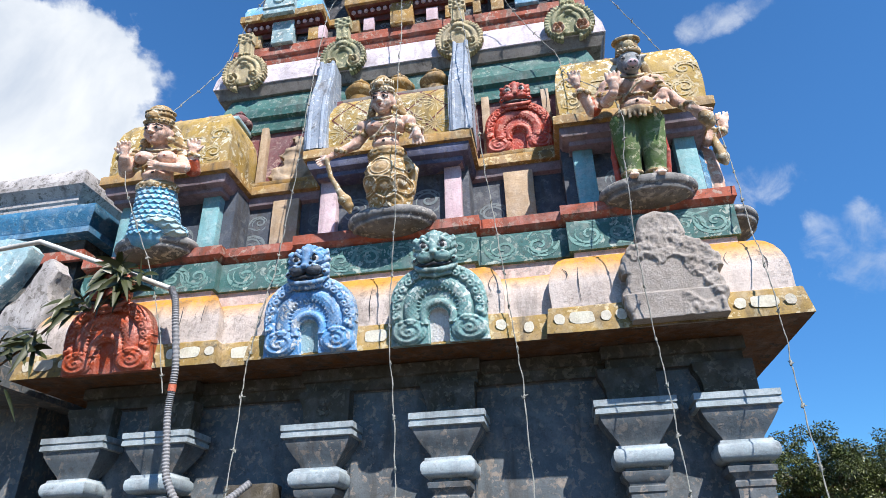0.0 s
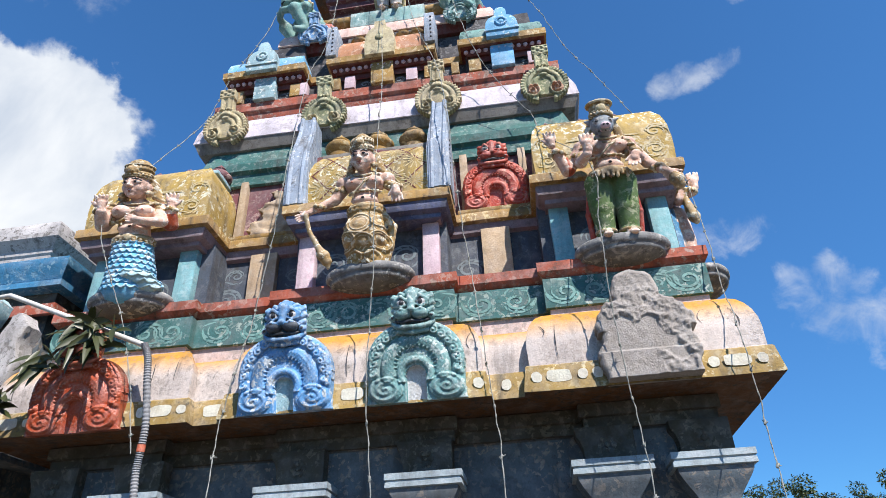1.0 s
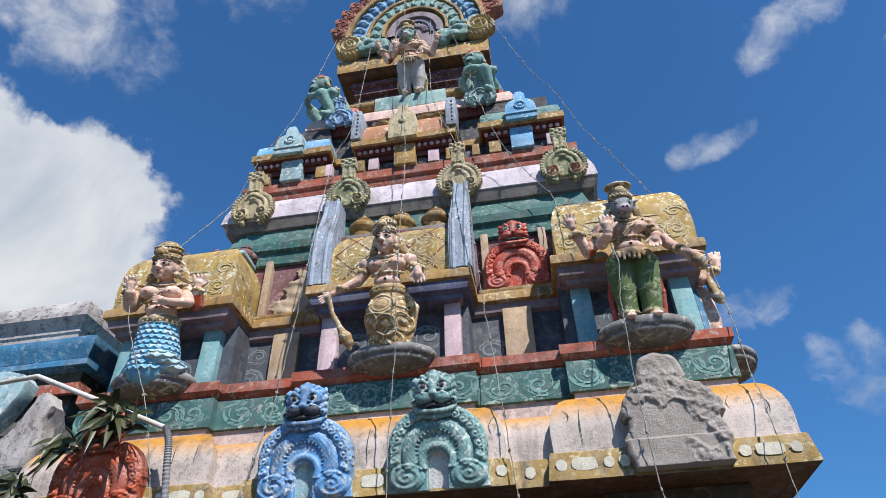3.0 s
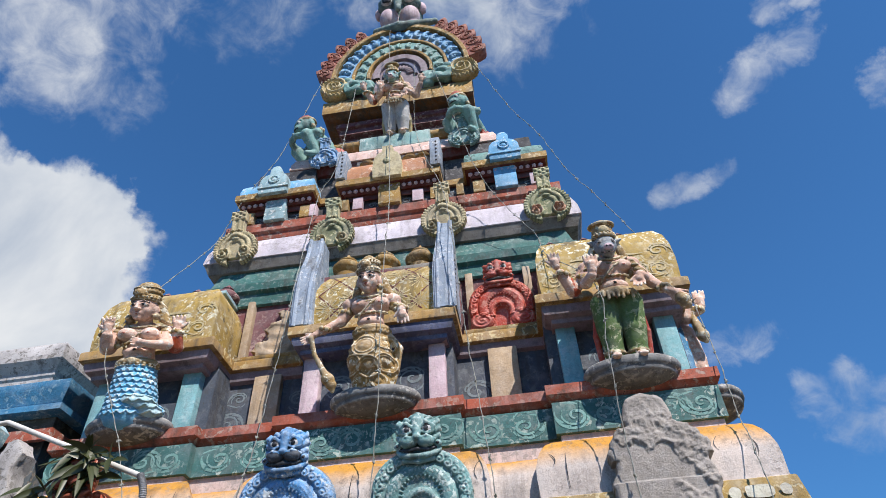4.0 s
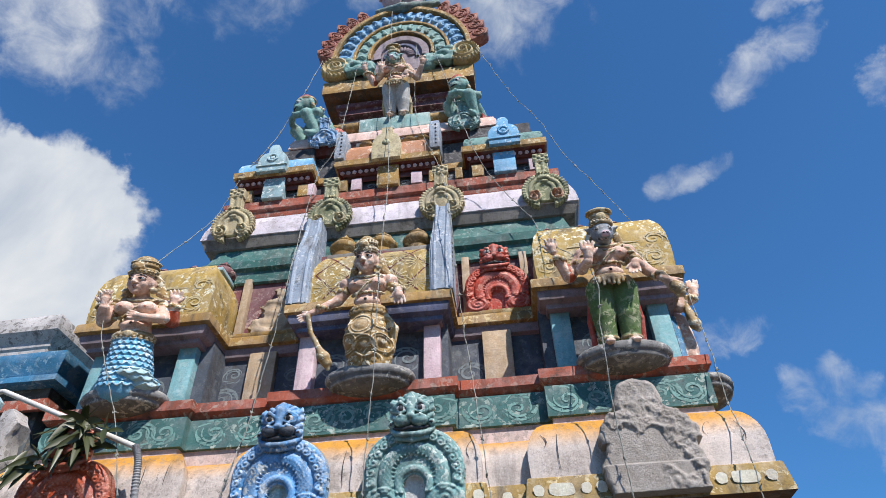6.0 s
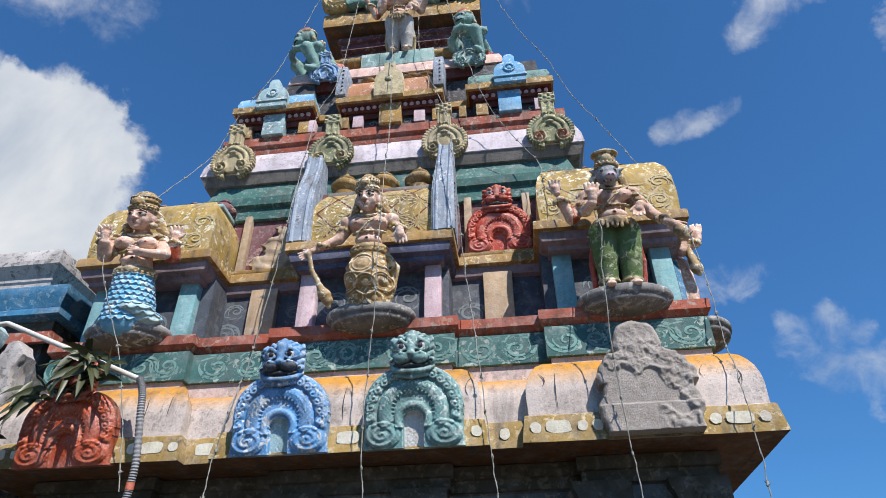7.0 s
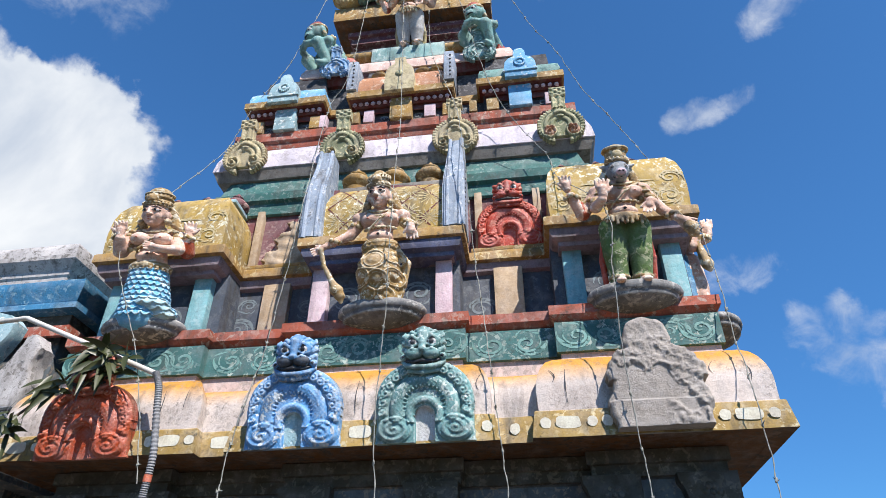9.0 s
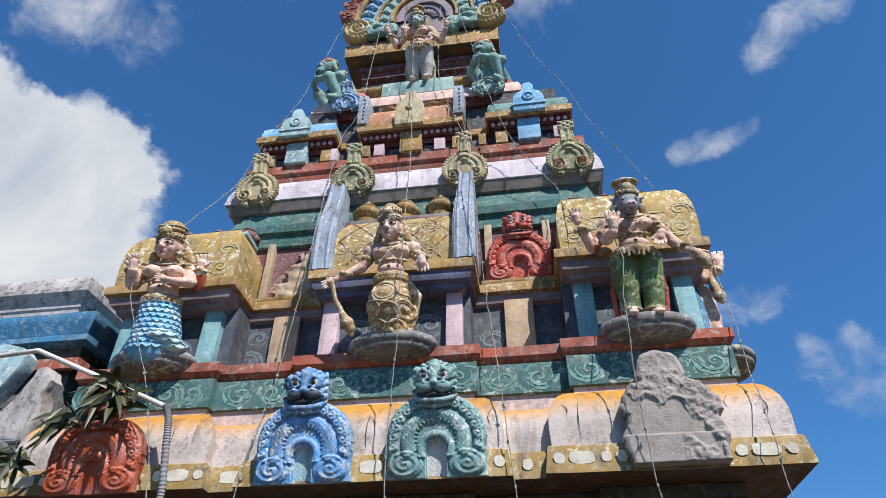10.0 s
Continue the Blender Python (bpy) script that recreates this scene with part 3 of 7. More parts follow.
def fascia_marks(x0, x1, y, first):
    b = bmesh.new()
    x, k = x0 + 0.05, first
    while x < x1 - 0.05:
        long = k % 3 == 1
        w = 0.10 if long else 0.042
        if x + w > x1 - 0.01:
            break
        oval(x + w, y - 0.0185 - 0.002, 3.487, w, 0.043 + 0.005 * math.sin(k * 2.1), b, 0.13)
        x += 2 * w + 0.036 + 0.012 * math.sin(k * 1.7)
        k += 1
    return b


# petal strokes brushed on the limewash
rnd = random.Random(4)
for x0, x1, y in ((-3.4, -2.95, 4.97), (-1.95, -1.45, 4.97), (-0.12, 0.12, 4.97), (0.99, 1.12, 4.97), (1.5, 1.98, 4.97), (2.9, 3.35, 4.97)):
    b = bmesh.new()
    for k in range(max(1, int((x1 - x0) / 0.2))):
        sx, lean = X0 + x0 + 0.06 + 0.2 * k + rnd.uniform(-0.04, 0.06), rnd.uniform(-0.05, 0.05)
        low = rnd.uniform(0.12, 0.32)
        zs = [3.98 - low * i / 9 for i in range(10)]
        pts, prev = [(sx + lean * math.sin(i / 9 * 2.6), z) for i, z in enumerate(zs)], None
        for i, (px, pz) in enumerate(pts):
            py = y - float(np.interp(pz, [p[1] for p in prof[6:12]], [p[0] for p in prof[6:12]])) - 0.008
            w = 0.004 * math.sin(math.pi * (0.1 + 0.8 * i / 9)) * rnd.uniform(0.7, 1.4)
            cur = (b.verts.new((px - w, py, pz)), b.verts.new((px + w, py, pz)))
            if prev:
                b.faces.new((prev[0], cur[0], cur[1], prev[1]))
            prev = cur
    under(part("painted_petals", b, M["dark"], None, "dark petal strokes brushed on limewash"), cornice)


for x0, x1, y, k in ((-3.38, -2.9, 4.97, 0), (-1.95, -1.44, 4.97, 0), (-1.4, -1.17, 5.08, 1), (-0.14, 0.14, 4.97, 1), (0.97, 1.15, 4.97, 0), (1.19, 1.42, 5.08, 0), (1.44, 2.03, 4.97, 0), (2.82, 3.40, 4.97, 0)):
    under(part("painted_ovals", fascia_marks(X0 + x0, X0 + x1, y + 0.018, k), M["oval"], None, "cream ovals painted along the fascia"), cornice)

# ---- first storey ----
storey = thing("tower_storey", "first tower storey with grey panels and yellow barrel roofs", "temple tower", (X0, 7, 4.16))
LED = plan(0.90, 5.20, 5.30, 1.67, 3.17, 5.20)
under(part("strip", sweep(LED, [(-0.06, 3.85), (-0.06, 4.225)]), M["pinkwhite"]), storey)
under(part("plinth", sweep(LED, [(-0.06, 4.21), (-0.025, 4.215), (-0.025, 4.51), (-0.06, 4.52)], uneven=0.0015), M["teal"], None, "teal plinth painted with pale leaf scrolls"), storey)
under(part("ledge", sweep(LED, [(-0.07, 4.515), (-0.03, 4.53), (0.0, 4.565), (0.012, 4.575), (0.012, 4.672), (-0.02, 4.685), (-0.37, 4.69)]), M["redoxide"], None, "chipped red oxide ledge"), storey)
for x0, x1, y in ((-3.1, -1.75, 5.2), (-1.6, -0.95, 5.3), (-0.85, 0.85, 5.2), (0.95, 1.6, 5.3), (1.75, 3.1, 5.2)):
    n = max(1, round((x1 - x0) / 0.30))
    for i in range(n):
        b = bmesh.new()
        scroll(X0 + x0 + (i + 0.5) * (x1 - x0) / n, 4.365, 0.23, y + 0.021, b, 1 if i % 2 else -1, 1 if (i // 2) % 2 else -1)
        under(part("painted_scroll", b, M["tealpale"], None, "pale leaf scroll painted on teal"), storey)

WAL = plan(0.80, 5.50, 5.84, 1.75, 3.05, 5.50)
under(part("wall", sweep(WAL, [(0, 4.66), (0, 5.52)], uneven=0.0015), M["panel"], None, "grey panels with faint painted scrolls"), storey)
for x, z, s, y, f in ((-1.72, 5.0, 0.24, 5.836, 1), (-1.62, 5.28, 0.16, 5.836, -1), (-0.4, 5.1, 0.22, 5.496, 1), (0.38, 5.1, 0.24, 5.496, -1), (0.98, 5.05, 0.24, 5.836, 1), (-2.35, 5.0, 0.2, 5.496, 1), (2.3, 5.1, 0.2, 5.496, -1), (2.6, 5.1, 0.2, 5.496, 1), (-0.95, 5.2, 0.2, 5.836, 1)):
    b = bmesh.new()
    scroll(X0 + x, z, s, y, b, f)
    under(part("painted_scroll", b, M["panelscroll"]), storey)
for x0, x1, y, m, lab in ((-1.45, -1.14, 5.76, "beige", "beige flat post"), (1.14, 1.45, 5.76, "beige", "beige flat post"), (-0.75, -0.57, 5.40, "pinkpost", "pinkish white post"), (0.56, 0.73, 5.40, "pinkpost", "pinkish white post"),
                          (-3.04, -2.86, 5.40, "aqua", "aqua painted post"), (-2.08, -1.88, 5.40, "aqua", "aqua painted post"), (1.86, 2.05, 5.40, "aqua", "aqua painted post"), (2.82, 3.02, 5.40, "aqua", "aqua painted post")):
    under(part("post", block(X0 + x0, X0 + x1, y, y + 0.16, 4.68, 5.5, 0.012, cuts=2), M[m], None, lab), storey)

UPP = plan(0.89, 5.19, 5.72, 1.70, 3.22, 5.18)
lav = [(-0.35, 5.40), (-0.13, 5.405), (-0.13, 5.455), (-0.07, 5.48), (-0.05, 5.535), (-0.05, 5.58), (-0.2, 5.585)]
under(part("cornice", sweep(UPP, lav), M["lavender"], None, "lavender moulded cornice"), storey)
under(part("cornice", sweep(box_plan(X0 - 0.90, X0 + 0.90, 5.175, 5.9), lav), M["indigo"], None, "indigo moulded cornice with pale strokes"), storey)
under(part("gold_ledge", sweep(UPP, [(-0.2, 5.573), (-0.02, 5.577), (0.0, 5.59), (0.0, 5.685), (-0.015, 5.705), (-0.38, 5.71)], [1, 0, 0, 0, 0]), [M["gold"], M["ochre"]], None, "old gold ledge"), storey)

# corner barrel roofs
for s in (-1, 1):
    xa, xb = (1.78, 3.17) if s > 0 else (-3.17, -1.78)
    xa, xb = X0 + xa, X0 + xb
    prof = [(0.0, 5.70), (0.012, 5.87), (0.015, 6.0), (0.006, 6.19), (-0.025, 6.34), (-0.09, 6.47), (-0.18, 6.53), (-0.42, 6.545)]
    roof = under(part("barrel_roof", sweep(box_plan(xa, xb, 5.24, 6.3), prof, None, 0.14, True, 0.0015), M["roofyellow"], None, "yellow barrel roof with worn painted scrolls", 50), storey)
    for k, (fx, fz, sz) in enumerate(((0.10, 6.11, 0.16), (0.9, 6.11, 0.18), (0.88, 5.88, 0.17), (0.25, 5.9, 0.14), (0.1, 5.88, 0.14), (0.72, 5.9, 0.14))):
        b = bmesh.new()
        scroll(xa + (xb - xa) * fx, fz, sz, 5.222, b, 1 if k % 2 else -1)
        under(part("painted_scroll", b, M["goldpale"], None, "cream scroll on yellow"), storey)
    b = bmesh.new()
    ribbon([(xa + 0.35 + 0.75 * i / 12, 6.10 + 0.006 * math.sin(i)) for i in range(13)], 5.221, 0.035, b)
    ribbon([(xa + 0.35 + 0.75 * i / 12, 5.98 + 0.006 * math.sin(i)) for i in range(13)], 5.221, 0.03, b)
    ob = part("painted_band", b, M["goldpale"], None, "cream bands on yellow")
    under(ob, storey)
    under(part("crest", block(xa + 0.1, xb - 0.1, 5.5, 6.2, 6.54, 6.59, 0.01), M["aquapale"], None, "pale aqua crest slab"), storey)
    for k in range(3):
        fx = X0 + s * (2.0 + 0.4 * k)
        under(part("finial", lathe([(0.10, 0), (0.15, 0.04), (0.16, 0.09), (0.11, 0.15), (0.05, 0.18), (0.07, 0.21), (0.01, 0.28)], 20, (fx, 5.75, 6.585)), M["maroon"], None, "faded maroon pot finial", 60), storey)

# middle barrel roof
prof = [(0.0, 5.70), (0.015, 5.88), (0.02, 6.03), (0.005, 6.2), (-0.04, 6.35), (-0.10, 6.46), (-0.18, 6.53), (-0.32, 6.56), (-0.5, 6.56)]
under(part("barrel_roof", sweep(box_plan(X0 - 0.68, X0 + 0.68, 5.31, 6.4), prof, None, 0.14, True, 0.0012), M["roofyellow"], None, "yellow barrel roof painted with a lattice and flowers", 50), storey)
d = bmesh.new()


def barrel_y(z):
    zs, os_ = [p[1] for p in prof], [p[0] for p in prof]
    return 5.31 - float(np.interp(z, zs[:-1], os_[:-1])) - 0.003


for k in range(-3, 5):
    for sgn in (-1, 1):
        pts = [(X0 + 0.42 * k - 0.21 + sgn * (t - 0.5) * 0.62, 5.80 + 0.66 * t) for t in [i / 12 for i in range(13)]]
        pts = [p for p in pts if abs(p[0] - X0) < 0.64]
        for (xa, za), (xb, zb) in zip(pts, pts[1:]):
            w = 0.012
            vs = [d.verts.new((xx, barrel_y(zz), zz)) for xx, zz in ((xa - w, za), (xa + w, za), (xb + w, zb), (xb - w, zb))]
            f = d.faces.new(vs)
            f.normal_update()
            if f.normal.y > 0:
                f.normal_flip()
for fx, fz in ((-0.52, 6.25), (-0.5, 5.94), (-0.27, 6.34), (-0.25, 6.05), (0.28, 6.33), (0.52, 6.2), (0.27, 6.0), (0.5, 5.9), (0.05, 6.2)):
    b = bmesh.new()
    for k in range(13):
        a = k * 2 * math.pi / 13
        for r0, r1, w in ((0.035, 0.075, 0.007), (0.085, 0.135, 0.009)):
            q = [(X0 + fx + rr * math.cos(a) - w * sg * math.sin(a), fz + rr * math.sin(a) * 0.9 + w * sg * math.cos(a)) for rr, sg in ((r0, -0.5), (r1, -1), (r1 + 0.01, 0), (r1, 1), (r0, 0.5))]
            if max(abs(p[0] - X0) for p in q) < 0.66 and 5.79 < min(p[1] for p in q) and max(p[1] for p in q) < 6.5:
                f = b.faces.new([b.verts.new((px, barrel_y(pz) - 0.002, pz)) for px, pz in q])
                f.normal_update()
                if f.normal.y > 0:
                    f.normal_flip()
    under(part("painted_flower", b, M["goldpale"], None, "cream petals on yellow"), storey)
under(part("painted_lattice", d, M["maroondark"], None, "dark lattice lines"), storey)
under(part("crest", block(X0 - 0.62, X0 + 0.62, 5.55, 6.2, 6.55, 6.64, 0.012), M["darksoffit"]), storey)
for x in (-0.45, 0.02, 0.45):
    under(part("finial", lathe([(0.13, 0), (0.14, 0.05), (0.10, 0.07), (0.11, 0.09), (0.17, 0.12), (0.185, 0.17), (0.15, 0.22), (0.09, 0.245), (0.115, 0.265), (0.115, 0.285), (0.06, 0.31), (0.03, 0.37), (0.005, 0.41)], 24, (X0 + x, 5.68, 6.63)), M["gold"], None, "old gold pot finial", 60), storey)

# horseshoe end bands beside the middle roof
for s in (-1, 1):
    prof2 = [(5.20, 5.70), (5.195, 5.9), (5.195, 6.1), (5.205, 6.28), (5.235, 6.44), (5.28, 6.58), (5.33, 6.70), (5.375, 6.83), (5.41, 6.98), (5.43, 7.14), (5.70, 7.16), (5.68, 6.5), (5.60, 5.70)]
    bb = bmesh.new()
    xi, xo = X0 + s * 0.66, X0 + s * 0.90
    a = [bb.verts.new((xi + s * 0.05 * max(0.0, z - 6.3), y, z)) for y, z in prof2]
    c = [bb.verts.new((xo - s * 0.03 * max(0.0, z - 6.3), y, z)) for y, z in prof2]
    bb.faces.new(a), bb.faces.new(list(reversed(c)))
    for i in range(len(a)):
        j = (i + 1) % len(a)
        bb.faces.new((a[i], c[i], c[j], a[j]))
    bmesh.ops.recalc_face_normals(bb, faces=bb.faces[:])
    bmesh.ops.bevel(bb, geom=[e for e in bb.edges if e.calc_face_angle(0) > 0.5], offset=0.02, segments=2, affect="EDGES")
    wobble(bb, 0.008, 4)
    band = under(part("end_band", bb, M["bluewhite"], None, "blue-white curved end band with dark spots", 50), storey)
    for k, (xa, m) in enumerate(((0.05, "bluewhite"), (0.185, "bluewhite"))):
        rim = pipe_mesh([Vector((xi + s * (xa + 0.01 * (z - 5.7)), y + 0.004, z)) for y, z in prof2[:10]], 0.02 + 0.006 * k, 8)
        under(part("rim", rim, M[m], None, "raised pale rim"), storey)
    for i in range(9):
        b = bmesh.new()
        z = 5.86 + 0.07 * i
        bmesh.ops.create_icosphere(b, subdivisions=1, radius=1, matrix=Matrix.LocRotScale((xo - s * 0.006, 5.26 + 0.008 * i, z), None, (0.016, 0.022, 0.014)))
        under(part("boss", b, M["dark"], None, "dark boss"), storey)

# niches between the roofs
UW = plan(0.85, 5.55, 5.88, 1.90, 2.3, 6.1)
under(part("niche_wall", sweep(UW, [(0, 5.66), (0, 6.62)]), M["maroon"], None, "faded maroon niche panels"), storey)
for s in (-1, 1):
    for x in (1.0, 1.68):
        under(part("niche_jamb", block(X0 + s * x - 0.045, X0 + s * x + 0.045, 5.80, 5.9, 5.71, 6.6, 0.01), M["beige"]), storey)
    under(part("niche_frame", sweep(box_plan(X0 + s * 1.34 - 0.42, X0 + s * 1.34 + 0.42, 5.735, 5.9), [(0, 5.70), (0.008, 5.715), (0.008, 5.75), (-0.03, 5.76)], None, cap=True), M["gold"]), storey)
TOP = box_plan(X0 - 2.28, X0 + 2.28, 5.86, 9.4)
under(part("band", sweep(TOP, [(0, 6.55), (0.03, 6.57), (0.03, 6.66), (0.0, 6.68), (0.0, 6.76), (0.05, 6.79), (0.06, 6.9), (0.02, 6.93), (-0.05, 7.2)]), M["darkteal"], None, "dark teal moulded band"), storey)

# ---- white slab between the storeys ----
SLB = box_plan(X0 - 2.46, X0 + 2.46, 5.80, 9.2)
slab = thing("tower_slab", "white lavender slab cornice with grey soffit", "cornice", (X0, 7, 7.2))
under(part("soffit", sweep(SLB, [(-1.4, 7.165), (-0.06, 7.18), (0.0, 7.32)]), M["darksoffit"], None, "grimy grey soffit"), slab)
under(part("slab", sweep(SLB, [(0.0, 7.319), (0.012, 7.325), (-0.01, 7.50), (-0.07, 7.70), (-0.12, 7.745), (-1.4, 7.75)], None, 0.2), M["slab"]), slab)
RED = box_plan(X0 - 2.29, X0 + 2.29, 5.86, 9.1)
under(part("red_band", sweep(RED, [(-0.05, 7.745), (-0.03, 7.80), (-0.03, 7.835), (0.0, 7.85), (0.01, 7.86), (0.01, 8.0), (-0.02, 8.02), (-0.5, 8.022)]), M["redoxide"], None, "red oxide band"), slab)

# ---- second storey ----
storey2 = thing("tower_storey", "second tower storey with beaded cornices and blue roofs", "temple tower", (X0, 7, 8.02))
W2 = plan(0.58, 5.92, 6.05, 1.12, 2.08, 5.92, 8.9)
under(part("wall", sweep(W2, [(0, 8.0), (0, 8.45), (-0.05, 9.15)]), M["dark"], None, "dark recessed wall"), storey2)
G2 = plan(0.74, 5.72, 6.0, 1.04, 2.20, 5.72, 9.0)
under(part("gold_ledge", sweep(G2, [(-0.12, 8.28), (-0.10, 8.30), (-0.10, 8.375), (-0.03, 8.38), (0, 8.395), (0, 8.50), (-0.02, 8.52), (-0.4, 8.525)], [1, 1, 1, 0, 0, 0, 0]), [M["gold"], M["maroondark"]], None, "old gold beaded ledge"), storey2)
under(part("bead_band", sweep(G2, [(-0.16, 8.19), (-0.15, 8.2), (-0.15, 8.285), (-0.12, 8.29)]), M["maroondark"]), storey2)
bead = bmesh.new()
bmesh.ops.create_icosphere(bead, subdivisions=1, radius=0.034)
ob = part("bead", bead, M["pinkpost"], None, "", 60)
first_bead = ob.data
bpy.data.objects.remove(ob)
for x0, x1 in ((-2.1, -1.14), (-0.64, 0.64), (1.14, 2.1)):
    n = int((x1 - x0) / 0.085)
    for i in range(n + 1):
        ob = new("bead", first_bead)
        ob.location = (X0 + x0 + (x1 - x0) * i / n, 5.815, 8.335)
        under(ob, storey2)
for x, w, m in ((-2.0, 0.07, "gold"), (-1.2, 0.07, "gold"), (-1.08, 0.05, "pinkpost"), (-0.44, 0.07, "pinkpost"), (0.40, 0.075, "pinkpost"), (-0.62, 0.05, "gold"), (0.62, 0.05, "gold"), (0.98, 0.05, "gold"), (1.24, 0.08, "gold"), (2.0, 0.07, "pinkpost")):
    under(part("post", block(X0 + x - w, X0 + x + w, 5.84, 5.95, 8.02, 8.24, 0.008), M[m]), storey2)
for x in (-1.9, -1.3, -0.25, 0.22, 0.85, 1.4, 1.9):
    b = bmesh.new()
    scroll(X0 + x, 8.12, 0.1, 5.913, b)
    under(part("painted_scroll", b, M["panelscroll"]), storey2)

for s in (-1, 1):
    xa, xb = X0 + s * 1.62 - 0.54, X0 + s * 1.62 + 0.54
    pr = [(0.0, 8.52), (0.01, 8.60), (-0.01, 8.70), (-0.05, 8.76), (-0.12, 8.79), (-0.3, 8.80)]
    under(part("barrel_roof", sweep(box_plan(xa, xb, 5.77, 6.6), pr, None, 0.2, True, 0.005), M["sky" if s < 0 else "tealpale"], None, "sky-blue small barrel roof" if s < 0 else "pale teal small barrel roof", 50), storey2)
    m = M["aquapale" if s < 0 else "sky"]
    under(part("pilaster", block(X0 + s * 1.61 - 0.15, X0 + s * 1.61 + 0.15, 5.79, 5.95, 8.0, 8.42, 0.012, cuts=1), m, None, "pale aqua pilaster" if s < 0 else "sky-blue pilaster"), storey2)
    cx = X0 + s * 1.64
    g = [(-0.21, 8.41), (0.21, 8.41), (0.215, 8.60), (0.20, 8.70), (0.15, 8.77), (0.085, 8.80), (0.08, 8.90), (0.05, 8.95), (0.0, 8.96), (-0.05, 8.95), (-0.08, 8.90), (-0.085, 8.80), (-0.15, 8.77), (-0.20, 8.70), (-0.215, 8.60)]
    gb = under(part("gable", extrude_outline([(cx + a, z) for a, z in g], 5.66, 5.84, 0.015), m, None, "pale aqua gable plate" if s < 0 else "sky-blue gable plate"), storey2)
    ring = bmesh.new()
    for k in range(16):
        a = k * math.pi / 8
        bmesh.ops.create_icosphere(ring, subdivisions=1, radius=0.022, matrix=Matrix.Translation((cx + 0.065 * math.cos(a), 5.655, 8.67 + 0.065 * math.sin(a))))
    bmesh.ops.create_icosphere(ring, subdivisions=2, radius=1, matrix=Matrix.LocRotScale((cx, 5.66, 8.67), None, (0.04, 0.02, 0.04)))
    under(part("rosette", ring, m), storey2)
    under(part("moulding", block(cx - 0.225, cx + 0.225, 5.64, 5.68, 8.50, 8.53, 0.008), m), storey2)
pr = [(0.0, 8.52), (0.012, 8.64), (0.0, 8.78), (-0.04, 8.88), (-0.10, 8.94), (-0.3, 8.96)]
under(part("barrel_roof", sweep(box_plan(X0 - 0.60, X0 + 0.60, 5.79, 6.6), pr, None, 0.2, True, 0.005), M["orange"], None, "faded orange small barrel roof", 50), storey2)
for s in (-1, 1):
    bb = block(X0 + s * 0.68 - 0.075, X0 + s * 0.68 + 0.075, 5.68, 6.0, 8.52, 9.1, 0.03, cuts=1)
    under(part("end_band", bb, M["bluewhite"], None, "grey-blue end band with dark beads for holes"), storey2)
    # beads stand in for holes, the holes' shade given as their dark colour
    for i in range(6):
        b = bmesh.new()
        bmesh.ops.create_icosphere(b, subdivisions=1, radius=0.016, matrix=Matrix.Translation((X0 + s * 0.68 + 0.02, 5.678, 8.6 + 0.08 * i)))
        under(part("boss", b, M["dark"]), storey2)
under(part("pilaster", block(X0 - 0.14, X0 + 0.16, 5.79, 5.95, 8.0, 8.42, 0.012, cuts=1), M["gold"], None, "old gold pilaster"), storey2)
g = [(-0.20, 8.40), (0.20, 8.40), (0.21, 8.62), (0.19, 8.80), (0.15, 8.88), (0.08, 8.93), (0.075, 9.05), (-0.075, 9.05), (-0.08, 8.93), (-0.15, 8.88), (-0.19, 8.80), (-0.21, 8.62)]
under(part("gable", extrude_outline([(X0 + a, z) for a, z in g], 5.66, 5.84, 0.015), M["buff"], None, "buff stone gable plate with a boss"), storey2)
b = bmesh.new()
bmesh.ops.create_icosphere(b, subdivisions=2, radius=1, matrix=Matrix.LocRotScale((X0, 5.66, 8.72), None, (0.06, 0.03, 0.06)))
under(part("boss", b, M["mossy"]), storey2)
for x in (-0.36, 0.28, 0.47):
    under(part("finial", lathe([(0.05, 0), (0.12, 0.03), (0.13, 0.07), (0.07, 0.11), (0.09, 0.14), (0.01, 0.22)], 16, (X0 + x, 5.98, 8.95)), M["gold"], None, "small old gold finial", 60), storey2)

# ---- third storey ----
storey3 = thing("tower_storey", "third tower storey with pink slab and dark red steps", "temple tower", (X0, 7, 9.1))
S3 = box_plan(X0 - 1.58, X0 + 1.58, 5.95, 8.6)
under(part("soffit", sweep(S3, [(-1.1, 9.02), (-0.08, 9.03), (-0.02, 9.17)]), M["maroondark"], None, "dark red soffit"), storey3)
under(part("slab", sweep(S3, [(-0.02, 9.169), (0, 9.175), (-0.01, 9.30), (-0.05, 9.42), (-0.4, 9.43)]), M["pinkslab"], None, "pinkish white rounded slab"), storey3)
under(part("seat", block(X0 - 0.53, X0 + 0.58, 6.0, 6.5, 9.43, 9.74, 0.02, cuts=2), M["tealrelief"], None, "grey-teal seat block"), storey3)
for s in (-1, 1):
    rb = bmesh.new()
    bmesh.ops.create_cone(rb, cap_ends=True, segments=16, radius1=0.085, radius2=0.085, depth=0.44, matrix=Matrix.Translation((X0 + s * 0.78, 6.12, 9.70)) @ Matrix.Rotation(math.pi / 2, 4, "Y"))
    under(part("roll", rb, M["gold"], None, "gold banded roll"), storey3)
    under(part("block", block(X0 + s * 1.2 - 0.4, X0 + s * 1.2 + 0.3, 6.15, 6.8, 9.42, 9.62, 0.02), M["orange"]), storey3)
    under(part("post", block(X0 + s * 0.55 - 0.12, X0 + s * 0.55 + 0.12, 6.35, 6.6, 9.74, 10.1, 0.01), M["beige"]), storey3)
C3 = box_plan(X0 - 0.92, X0 + 0.92, 6.45, 8.2)
